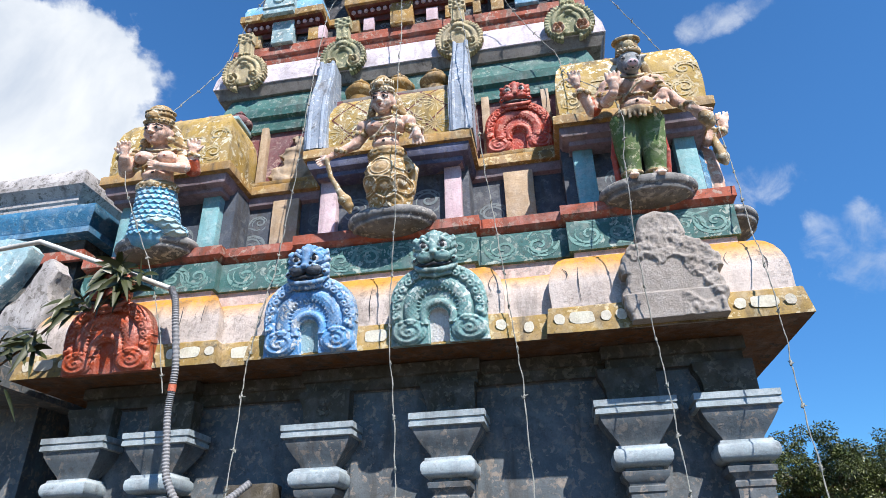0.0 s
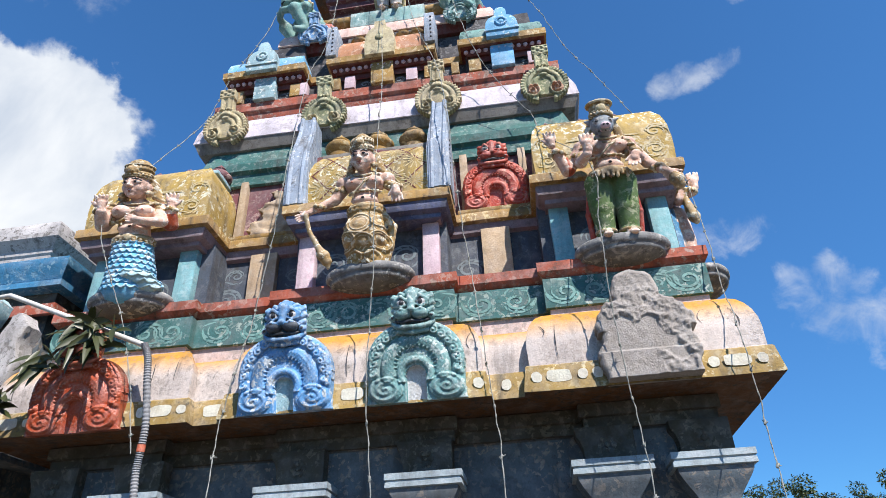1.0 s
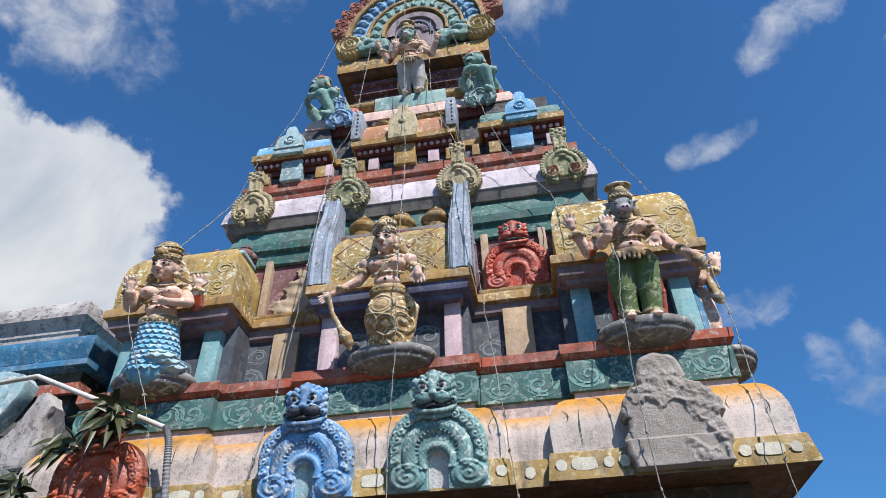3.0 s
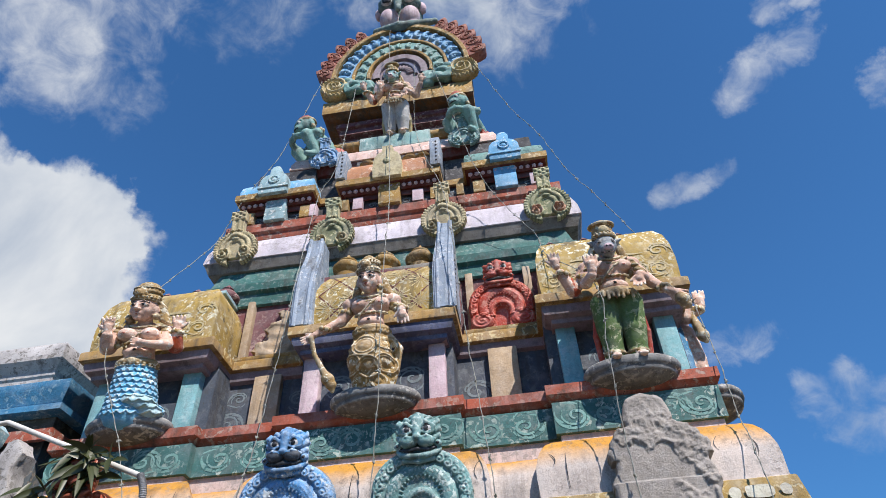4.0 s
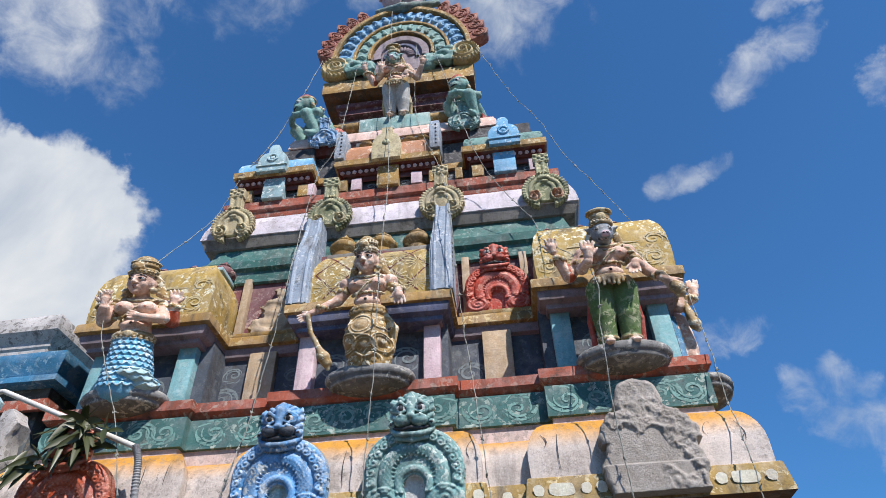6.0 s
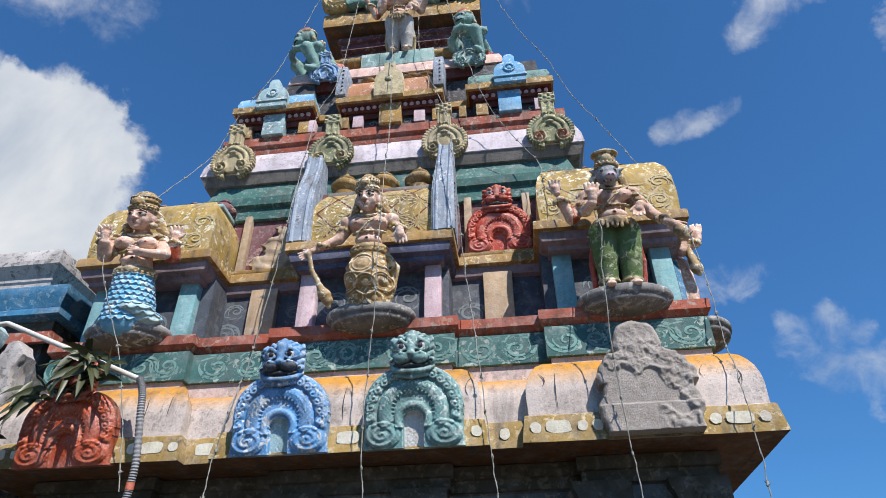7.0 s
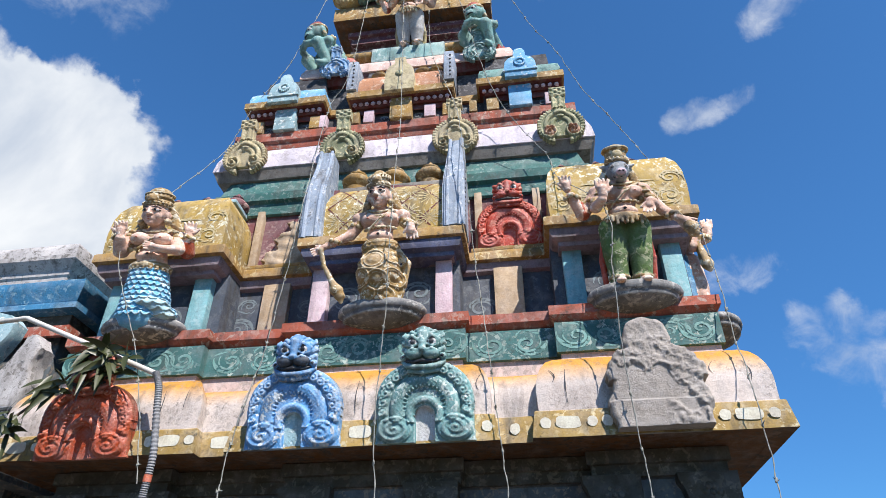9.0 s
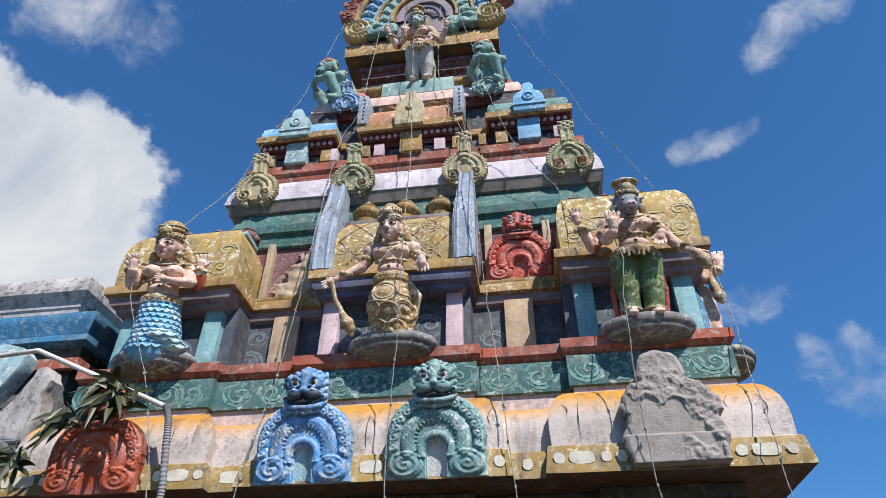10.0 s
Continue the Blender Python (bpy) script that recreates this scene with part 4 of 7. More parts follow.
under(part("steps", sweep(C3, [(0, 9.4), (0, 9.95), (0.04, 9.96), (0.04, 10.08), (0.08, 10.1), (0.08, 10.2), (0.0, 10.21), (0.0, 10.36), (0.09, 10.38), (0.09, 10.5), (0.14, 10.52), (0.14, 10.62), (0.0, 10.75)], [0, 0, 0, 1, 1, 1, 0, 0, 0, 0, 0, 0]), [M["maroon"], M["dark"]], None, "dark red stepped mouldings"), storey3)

# ---- crown ----
crown = thing("arched_gable", "arched crown gable in blue, teal and gold rings", "gable", (X0, 7, 10.7))
B4 = box_plan(X0 - 1.27, X0 + 1.30, 6.13, 8.2)
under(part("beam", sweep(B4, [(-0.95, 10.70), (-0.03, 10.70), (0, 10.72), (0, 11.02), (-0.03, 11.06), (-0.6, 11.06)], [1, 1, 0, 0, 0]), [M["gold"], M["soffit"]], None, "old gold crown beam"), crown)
CX, CZ, SX = X0 + 0.06, 11.62, 0.83


def arch_ring(r0, r1, y0, y1, a0=-0.12, a1=math.pi + 0.12, sx=SX, n=48, bev=0.012):
    """A raised arched band, from the inner radius to the outer."""
    out = [(CX + sx * r1 * math.cos(a0 + (a1 - a0) * i / n), CZ + r1 * math.sin(a0 + (a1 - a0) * i / n)) for i in range(n + 1)]
    inn = [(CX + sx * r0 * math.cos(a0 + (a1 - a0) * i / n), CZ + r0 * math.sin(a0 + (a1 - a0) * i / n)) for i in range(n + 1)]
    bb = bmesh.new()
    rows = []
    for (xo, zo), (xi, zi) in zip(out, inn):
        t = bev
        dx, dz = (xo - xi), (zo - zi)
        ln = math.hypot(dx, dz) or 1
        rows.append([bb.verts.new(v) for v in ((xo, y1, zo), (xo, y0 + t, zo), (xo - dx / ln * t, y0, zo - dz / ln * t), (xi + dx / ln * t, y0, zi + dz / ln * t), (xi, y0 + t, zi), (xi, y1, zi))])
    for p, q in zip(rows, rows[1:]):
        for k in range(5):
            bb.faces.new((p[k], p[k + 1], q[k + 1], q[k]))
    bmesh.ops.recalc_face_normals(bb, faces=bb.faces[:])
    wobble(bb, 0.006, 4)
    return bb


disc = [(CX + SX * 1.42 * math.cos(-0.25 + (math.pi + 0.5) * i / 40), CZ + 1.42 * math.sin(-0.25 + (math.pi + 0.5) * i / 40)) for i in range(41)] + [(X0 - 1.1, 11.05), (X0 + 1.22, 11.05)]
under(part("backing", extrude_outline(disc, 6.20, 6.75), M["lavender"], None, "lavender arch backing"), crown)
under(part("rim", arch_ring(1.40, 1.50, 6.08, 6.75), M["gold"], None, "gold arch rim"), crown)
under(part("blue_ring", arch_ring(1.06, 1.38, 6.15, 6.3), M["bluering"], None, "blue carved ring"), crown)
under(part("gold_ring", arch_ring(0.98, 1.05, 6.11, 6.3), M["gold"]), crown)
under(part("teal_ring", arch_ring(0.72, 0.97, 6.14, 6.3), M["tealring"], None, "teal carved ring"), crown)
under(part("inner_ring", arch_ring(0.64, 0.71, 6.10, 6.3), M["gold"]), crown)
under(part("lavender_ring", arch_ring(0.44, 0.60, 6.14, 6.3), M["lavender"], None, "lavender inner ring"), crown)
under(part("core_ring", arch_ring(0.30, 0.38, 6.16, 6.3), M["indigo"]), crown)
for r, n, m, sz in ((1.22, 19, "bluering", 0.15), (0.845, 13, "tealring", 0.118)):
    for i in range(n):
        a = 0.02 + (math.pi - 0.04) * i / (n - 1)
        u, v = Vector((-math.sin(a), math.cos(a))), Vector((math.cos(a), math.sin(a)))
        way = 1 if a > math.pi / 2 else -1
        px, pz = CX + SX * r * math.cos(a), CZ + r * math.sin(a)
        clay = []
        for k in range(9):
            # a comma leaf that curls over to the top of the arch
            t = k / 8 * 4.6
            q = sz * (0.92 - 0.085 * k)
            o = u * way * -q * math.sin(t) * 0.55 + v * q * math.cos(t) * 0.9
            clay.append(Vector((px + o.x * 0.95, 6.145 - 0.012 * math.sin(k * 0.4), pz + o.y)))
        bb = pipe_mesh(smooth(clay, 3), sz * 0.25, 7, lambda i: 0.5 + 0.75 * math.sin(math.pi * min(1.0, 0.1 + i / 27)))
        bmesh.ops.create_icosphere(bb, subdivisions=1, radius=1, matrix=Matrix.LocRotScale((px, 6.14, pz), None, (sz * 0.2, sz * 0.3, sz * 0.2)))
        under(part("carved_leaf", bb, M[m], None, "", 60), crown)
# flame petals
for s in (-1, 1):
    for i in range(6):
        a = 0.16 + 0.168 * i
        k = 0.78 + 0.55 * math.sin(a)
        a = a if s > 0 else math.pi - a
        r = 1.49
        u = Vector((SX * math.cos(a), math.sin(a) + 0.4)).normalized()
        w = Vector((-u.y, u.x))
        px, pz = CX + SX * r * math.cos(a), CZ + r * math.sin(a)
        outl = [(-0.08, -0.06), (-0.10, 0.08), (-0.118, 0.22), (-0.105, 0.35), (-0.055, 0.43), (0.0, 0.475), (0.055, 0.43), (0.105, 0.35), (0.118, 0.22), (0.10, 0.08), (0.08, -0.06)]
        pts = [(px + w.x * t + u.x * h * k, pz + w.y * t + u.y * h * k) for t, h in outl]
        bb = extrude_outline(pts, 6.12 + 0.02 * i, 6.34, 0.03)
        for ring_r, rr in ((0.085, 0.018), (0.05, 0.016)):
            loop = [Vector((px + w.x * ring_r * math.cos(q) + u.x * k * (0.24 + ring_r * 1.5 * math.sin(q)), 6.115 + 0.02 * i, pz + w.y * ring_r * math.cos(q) + u.y * k * (0.24 + ring_r * 1.5 * math.sin(q)))) for q in [0.5 + 5.4 * j / 14 for j in range(15)]]
            bb = join(bb, pipe_mesh(loop, rr, 6))
        bmesh.ops.create_icosphere(bb, subdivisions=1, radius=1, matrix=Matrix.LocRotScale((px + u.x * k * 0.22, 6.11 + 0.02 * i, pz + u.y * k * 0.22), Euler((0, -a, 0)), (0.05, 0.035, 0.025)))
        under(part("flame_petal", bb, M["petal"], None, "terracotta flame petal", 45), crown)
for k in range(11):
    a = math.pi * (k + 0.5) / 11
    bb = bmesh.new()
    bmesh.ops.create_icosphere(bb, subdivisions=2, radius=1, matrix=Matrix.LocRotScale((CX + SX * 0.22 * math.cos(a), 6.19, CZ + 0.22 * math.sin(a)), Euler((0, -a, 0)), (0.075, 0.03, 0.03)))
    under(part("rosette_petal", bb, M["lavender"], None, "", 60), crown)


# ---- modelled plaster figures ----
def surface(field, lo, hi, h):
    """A mesh of the zero level of a field over a box, by surface nets. Returns vertices and quads."""
    ax = [np.arange(lo[i], hi[i] + h, h) for i in range(3)]
    X, Y, Z = np.meshgrid(*ax, indexing="ij")
    F = field(X, Y, Z)
    inside = F < 0
    nx, ny, nz = F.shape
    corners = [(i, j, k) for i in (0, 1) for j in (0, 1) for k in (0, 1)]

    def sub(A, c):
        return A[c[0]:nx - 1 + c[0], c[1]:ny - 1 + c[1], c[2]:nz - 1 + c[2]]

    cnt = sum(sub(inside, c).astype(np.int8) for c in corners)
    act = (cnt > 0) & (cnt < 8)
    ids = -np.ones(act.shape, dtype=np.int64)
    ids[act] = np.arange(act.sum())
    acc, num = np.zeros((act.sum(), 3)), np.zeros(act.sum())
    for c in corners:
        for a in range(3):
            if c[a]:
                continue
            d = list(c)
            d[a] = 1
            fa, fb = sub(F, c)[act], sub(F, d)[act]
            cross = (fa < 0) != (fb < 0)
            t = np.where(cross, fa / np.where(fa == fb, 1, fa - fb), 0)
            p = np.tile(np.array(c, float), (len(fa), 1))
            p[:, a] += t
            acc[cross] += p[cross]
            num[cross] += 1
    I = np.argwhere(act)
    V = (I + acc / num[:, None]) * h + np.array(lo)
    quads = []
    for a in range(3):
        b, c = (a + 1) % 3, (a + 2) % 3
        s0, s1 = [slice(None)] * 3, [slice(None)] * 3
        s0[a], s1[a] = slice(0, F.shape[a] - 1), slice(1, F.shape[a])
        E0, E1 = inside[tuple(s0)], inside[tuple(s1)]
        for flip, mask in ((False, E0 & ~E1), (True, ~E0 & E1)):
            e = np.argwhere(mask)
            ok = (e[:, b] > 0) & (e[:, c] > 0) & (e[:, b] < F.shape[b] - 1) & (e[:, c] < F.shape[c] - 1)
            e = e[ok]

            def at(db, dc):
                q = e.copy()
                q[:, b] -= db
                q[:, c] -= dc
                return ids[q[:, 0], q[:, 1], q[:, 2]]

            q = np.stack([at(1, 1), at(0, 1), at(0, 0), at(1, 0)], 1)
            quads.append(q[:, ::-1] if flip else q)
    return V, np.concatenate(quads)


class Clay:
    """Collects rounded pieces, melts them together and makes one mesh. Each piece carries a paint."""

    def __init__(self, melt=0.013):
        self.items, self.melt, self.paints = [], melt, []

    def tint(self, m):
        if m not in self.paints:
            self.paints.append(m)
        return self.paints.index(m)

    def limb(self, m, *pts):
        """A chain of tapering limbs through (x, y, z, r)."""
        for p, q in zip(pts, pts[1:]):
            self.items.append(("c", np.array(p[:3]), np.array(q[:3]), p[3], q[3], self.tint(m)))
        return self

    def egg(self, m, c, r):
        self.items.append(("e", np.array(c, float), np.array(r if hasattr(r, "__len__") else (r, r, r), float), 0, 0, self.tint(m)))
        return self

    def ring(self, m, c, R, r, sy=1.0):
        self.items.append(("t", np.array(c, float), np.array((R, r, sy)), 0, 0, self.tint(m)))
        return self

    def slabby(self, m, c, half, r=0.02):
        self.items.append(("b", np.array(c, float), np.array(half, float), r, 0, self.tint(m)))
        return self

    def hand(self, m, c, up=(0, 0, 1), side=(1, 0, 0), s=1.0, curl=0.0):
        """A palm with four fingers and a thumb, seen from the front."""
        c, up, side = np.array(c, float), np.array(up, float), np.array(side, float)
        up, side = up / np.linalg.norm(up), side / np.linalg.norm(side)
        self.limb(m, (*(c - up * 0.03 * s), 0.036 * s), (*(c + up * 0.035 * s), 0.042 * s))
        for k in range(4):
            b = c + up * 0.05 * s + side * (k - 1.5) * 0.026 * s
            t = b + up * (0.085 - 0.01 * abs(k - 1.5)) * s + np.array((0, -1, 0)) * curl * 0.06 * s + side * (k - 1.5) * 0.006 * s
            self.limb(m, (*b, 0.016 * s), (*t, 0.011 * s))
        self.limb(m, (*(c - side * 0.04 * s), 0.016 * s), (*(c - side * 0.075 * s + up * 0.05 * s), 0.011 * s))
        return self

    def swing(self, first, pivot, R):
        """Turns all pieces from the given one on about a pivot."""
        pv = np.array(pivot)
        for i in range(first, len(self.items)):
            kind, p, q, r0, r1, m = self.items[i]
            p = pv + R @ (p - pv)
            if kind == "c":
                q = pv + R @ (q - pv)
            else:
                r1 = R if isinstance(r1, int) else R @ r1
            self.items[i] = (kind, p, q, r0, r1, m)

    def nod(self, first, pivot, angle):
        """Bows forwards by degrees."""
        self.swing(first, pivot, np.array(Matrix.Rotation(radians(angle), 3, "X")))

    def gaze(self, first, pivot, angle):
        """Turns sideways by degrees."""
        self.swing(first, pivot, np.array(Matrix.Rotation(radians(angle), 3, "Z")))

    def grow(self, first, pivot, f):
        """Scales all pieces from the given one on about a pivot."""
        pv = np.array(pivot)
        for i in range(first, len(self.items)):
            kind, p, q, r0, r1, m = self.items[i]
            p = pv + f * (p - pv)
            q = pv + f * (q - pv) if kind == "c" else q * np.array((f, f, 1)) if kind == "t" else q * f
            self.items[i] = (kind, p, q, r0 * f, r1 * f if kind == "c" else r1, m)

    def distance(self, it, P):
        kind, a, b, r0, r1, _ = it
        X, Y, Z = P
        if kind != "c" and not isinstance(r1, int):
            x, y, z = X - a[0], Y - a[1], Z - a[2]
            X, Y, Z = (a[i] + r1[0, i] * x + r1[1, i] * y + r1[2, i] * z for i in range(3))
        if kind == "c":
            d = b - a
            L2 = max(float(d @ d), 1e-9)
            t = np.clip(((X - a[0]) * d[0] + (Y - a[1]) * d[1] + (Z - a[2]) * d[2]) / L2, 0, 1)
            return np.sqrt((X - a[0] - t * d[0]) ** 2 + (Y - a[1] - t * d[1]) ** 2 + (Z - a[2] - t * d[2]) ** 2) - (r0 + (r1 - r0) * t)
        if kind == "e":
            k0 = np.sqrt(((X - a[0]) / b[0]) ** 2 + ((Y - a[1]) / b[1]) ** 2 + ((Z - a[2]) / b[2]) ** 2)
            k1 = np.sqrt(((X - a[0]) / b[0] ** 2) ** 2 + ((Y - a[1]) / b[1] ** 2) ** 2 + ((Z - a[2]) / b[2] ** 2) ** 2)
            return k0 * (k0 - 1) / np.maximum(k1, 1e-6)
        if kind == "t":
            q = np.sqrt((X - a[0]) ** 2 + ((Y - a[1]) / b[2]) ** 2) - b[0]
            return np.sqrt(q ** 2 + (Z - a[2]) ** 2) - b[1]
        q = [np.abs(v - c) - h + r0 for v, c, h in zip((X, Y, Z), a, b)]
        out = np.sqrt(sum(np.maximum(v, 0) ** 2 for v in q))
        return out + np.minimum(np.maximum(np.maximum(q[0], q[1]), q[2]), 0) - r0

    def make(self, name, h=0.013, relief=None, rough=0.004):
        los, his = [], []
        for kind, a, b, r0, r1, _ in self.items:
            if kind == "c":
                los.append(np.minimum(a - r0, b - r1)), his.append(np.maximum(a + r0, b + r1))
            elif not isinstance(r1, int):
                e = np.full(3, b[0] + b[1] if kind == "t" else max(b))
                los.append(a - e), his.append(a + e)
            elif kind == "e" or kind == "b":
                los.append(a - b), his.append(a + b)
            else:
                e = np.array((b[0] + b[1], (b[0] + b[1]) * b[2], b[1]))
                los.append(a - e), his.append(a + e)
        lo, hi = np.min(los, 0) - 3 * h, np.max(his, 0) + 3 * h
        k = self.melt

        def field(X, Y, Z):
            F = np.full(X.shape, 9.0, dtype=np.float32)
            ax = (X[:, 0, 0], Y[0, :, 0], Z[0, 0, :])
            for it, l, u in zip(self.items, los, his):
                sl = tuple(slice(max(0, int(np.searchsorted(ax[i], l[i] - 0.06)) - 1), int(np.searchsorted(ax[i], u[i] + 0.06)) + 1) for i in range(3))
                d = self.distance(it, (X[sl], Y[sl], Z[sl]))
                G = F[sl]
                m = np.clip(0.5 + 0.5 * (G - d) / k, 0, 1)
                F[sl] = G * (1 - m) + d * m - k * m * (1 - m)
            F = F + 0.0010 * np.sin(71 * X + 3 * np.sin(23 * Z)) * np.sin(67 * Z + 2 * np.sin(31 * Y)) * np.sin(59 * Y + 1.3)
            if relief:
                F = F + relief(X, Y, Z)
            return F

        V, Q = surface(field, lo, hi, h)
        C = V[Q].mean(1)
        best, mat = np.full(len(C), 9.0), np.zeros(len(C), dtype=int)
        for it in self.items:
            d = self.distance(it, (C[:, 0], C[:, 1], C[:, 2]))
            m = d < best - 0.002
            best[m], mat[m] = d[m], it[5]
        me = bpy.data.meshes.new(name)
        me.from_pydata(V.tolist(), [], Q.tolist())
        me.polygons.foreach_set("material_index", mat.tolist())
        me.polygons.foreach_set("use_smooth", [True] * len(Q))
        for p in self.paints:
            me.materials.append(M[p])
        me.update()
        return new(name, me)


def human_torso(c, z, skin="skin", w=1.0, full=True):
    """Chest, belly, shoulders and neck above a waist at height z."""
    c.limb(skin, (0, 0.01, z, 0.128), (0, 0.005, z + 0.12, 0.112), (0, 0.01, z + 0.24, 0.135))
    c.egg(skin, (0, -0.045, z + 0.045), (0.125, 0.095, 0.075))
    c.egg(skin, (0, 0.0, z + 0.265), (0.205 * w, 0.11, 0.12))
    for s in (-1, 1):
        if full:
            c.egg(skin, (s * 0.098, -0.105, z + 0.245), (0.082, 0.078, 0.08))
            c.egg("brick", (s * 0.102, -0.182, z + 0.24), 0.011)
        else:
            c.egg(skin, (s * 0.09, -0.082, z + 0.265), (0.088, 0.05, 0.066))
            c.egg("brick", (s * 0.105, -0.13, z + 0.255), 0.010)
        c.egg(skin, (s * 0.22 * w, 0.01, z + 0.315), (0.075, 0.075, 0.08))
        c.limb(skin, (s * 0.16 * w, 0.01, z + 0.345, 0.05), (0, 0.0, z + 0.405, 0.055))
        c.limb(skin, (s * 0.03, -0.06, z + 0.355, 0.016), (s * 0.15, -0.05, z + 0.365, 0.014))
    c.egg("ink", (0, -0.143, z + 0.055), (0.011, 0.012, 0.015))
    c.limb(skin, (0, 0, z + 0.32, 0.068), (0, -0.02, z + 0.45, 0.062))
    # necklaces, thread across the chest and band under it
    for R, drop in ((0.1, 0.05), (0.125, 0.1)):
        for k in range(12):
            a0, a1 = math.pi * k / 12, math.pi * (k + 1) / 12
            c.limb("crown", *((-R * math.cos(q), -0.06 - 0.055 * math.sin(q), z + 0.385 - drop * math.sin(q), 0.010) for q in (a0, a1)))
    c.limb("crown", (0.15, -0.08, z + 0.36, 0.010), (0.02, -0.15, z + 0.24, 0.010), (-0.09, -0.13, z + 0.12, 0.010), (-0.125, -0.06, z + 0.05, 0.010))
    for k in range(9):
        a = math.pi * (0.06 + 0.88 * k / 8)
        c.egg("crown", (0.15 * math.cos(a), -0.125 * math.sin(a), z + 0.155 - 0.012 * math.sin(a)), (0.024, 0.016, 0.017))


def human_head(c, z, skin="skin", tall=0.2, cap=0.094, spike=False):
    """A painted oval face with a tall crown; z is the chin."""
    y = -0.05
    c.egg(skin, (0, y, z + 0.145), (0.094, 0.105, 0.13))
    c.egg(skin, (0, y - 0.028, z + 0.07), (0.07, 0.07, 0.068))
    c.egg(skin, (0, y - 0.07, z + 0.026), (0.03, 0.026, 0.024))
    c.limb(skin, (0, y - 0.098, z + 0.175, 0.009), (0, y - 0.122, z + 0.112, 0.014))
    c.limb("brick", (-0.024, y - 0.088, z + 0.070, 0.004), (-0.008, y - 0.097, z + 0.074, 0.005), (0.008, y - 0.097, z + 0.074, 0.005), (0.024, y - 0.088, z + 0.070, 0.004))
    c.limb("brick", (-0.016, y - 0.089, z + 0.062, 0.004), (0, y - 0.096, z + 0.058, 0.006), (0.016, y - 0.089, z + 0.062, 0.004))
    for s in (-1, 1):
        c.egg(skin, (s * 0.046, y - 0.058, z + 0.1), (0.036, 0.032, 0.044))
        c.egg(skin, (s * 0.015, y - 0.11, z + 0.106), (0.012, 0.012, 0.010))
        c.egg("white", (s * 0.042, y - 0.087, z + 0.147), (0.024, 0.012, 0.0085))
        c.egg("ink", (s * 0.042, y - 0.097, z + 0.147), (0.0085, 0.005, 0.0080))
        c.limb("ink", (s * 0.014, y - 0.098, z + 0.15, 0.0038), (s * 0.042, y - 0.102, z + 0.161, 0.0045), (s * 0.074, y - 0.078, z + 0.15, 0.004))
        c.limb("ink", (s * 0.012, y - 0.101, z + 0.178, 0.003), (s * 0.042, y - 0.098, z + 0.190, 0.004), (s * 0.078, y - 0.07, z + 0.18, 0.003))
        c.egg(skin, (s * 0.094, y + 0.012, z + 0.12), (0.016, 0.03, 0.045))
        c.egg("crown", (s * 0.108, y - 0.005, z + 0.05), (0.03, 0.03, 0.036))
        c.egg("shell", (s * 0.108, y - 0.034, z + 0.05), (0.014, 0.01, 0.018))
        for k in range(5):
            c.limb("shell", (s * (0.09 + 0.008 * k), 0.015, z + 0.2 - 0.04 * k, 0.03), (s * (0.12 + 0.012 * k), 0.03, z + 0.17 - 0.042 * k, 0.022))
    zc = z + 0.215
    c.ring("crown", (0, y + 0.005, zc), 0.092, 0.013, 1.05)
    c.limb("crown", (0, y + 0.015, zc, 0.092), (0, y + 0.025, zc + tall * 0.45, (0.092 + cap) / 2), (0, y + 0.035, zc + tall * 0.8, cap * 0.9))
    for f in (0.28, 0.55, 0.85):
        c.ring("crown", (0, y + 0.015 + 0.02 * f, zc + tall * f), 0.092 + (cap - 0.092) * f + 0.003, 0.009, 1.0)
    c.egg("crown", (0, y - 0.085, zc + 0.065), (0.05, 0.026, 0.055))
    c.ring("shell", (0, y - 0.095, zc + 0.05), 0.03, 0.009, 0.6)
    c.egg("shell", (0, y - 0.112, zc + 0.068), (0.02, 0.012, 0.026))
    for k in range(11):
        a = math.pi * (0.04 + 0.92 * k / 10)
        c.egg("shell", (0.104 * math.cos(a), y + 0.005 - 0.105 * math.sin(a), zc + 0.022), 0.012)
        c.limb("crown", (0.098 * math.cos(a), y + 0.02 - 0.098 * math.sin(a), zc + tall * 0.62, 0.011), (0.100 * math.cos(a), y + 0.03 - 0.098 * math.sin(a), zc + tall * 0.8, 0.008))
    if spike:
        c.limb("crown", (0, y + 0.035, zc + tall * 0.9, 0.085), (0, y + 0.035, zc + tall * 1.05, 0.05), (0, y + 0.04, zc + tall * 1.35, 0.012))


def armlet(c, p, r=0.06):
    for k in range(7):
        a = k * 2 * math.pi / 7
        c.egg("crown", (p[0] + r * math.cos(a), p[1] + r * math.sin(a) * 0.9, p[2] + 0.012 * math.sin(3 * a)), (0.024, 0.024, 0.03))


def plinth_disc(rx, ry, deep=0.2):
    """The rounded shelf that a figure stands on, as clay."""
    c = Clay(0.02)
    c.egg("basegrey", (0, 0, -deep * 0.55), (rx * 0.86, ry * 0.86, deep * 0.5))
    c.ring("basegrey", (0, 0, -0.05), rx - 0.045, 0.05, ry / rx)
    c.egg("basegrey", (0, 0, -0.045), (rx * 0.95, ry * 0.95, 0.045))
    c.ring("basegrey", (0, 0, -0.12), rx * 0.84, 0.022, ry / rx)
    return c


def stand(name, clay, at, label, turn=0.0, size=1.0, h=0.013, relief=None, group="painted figures on the tower", lean=0.0, wide=1.0):
    ob = clay.make(name, h, relief)
    ob.location, ob.rotation_euler, ob.scale = at, (radians(lean), 0, radians(turn)), (size * wide, size * (1 + wide) / 2, size)
    return tagged(ob, label, "statue", group)


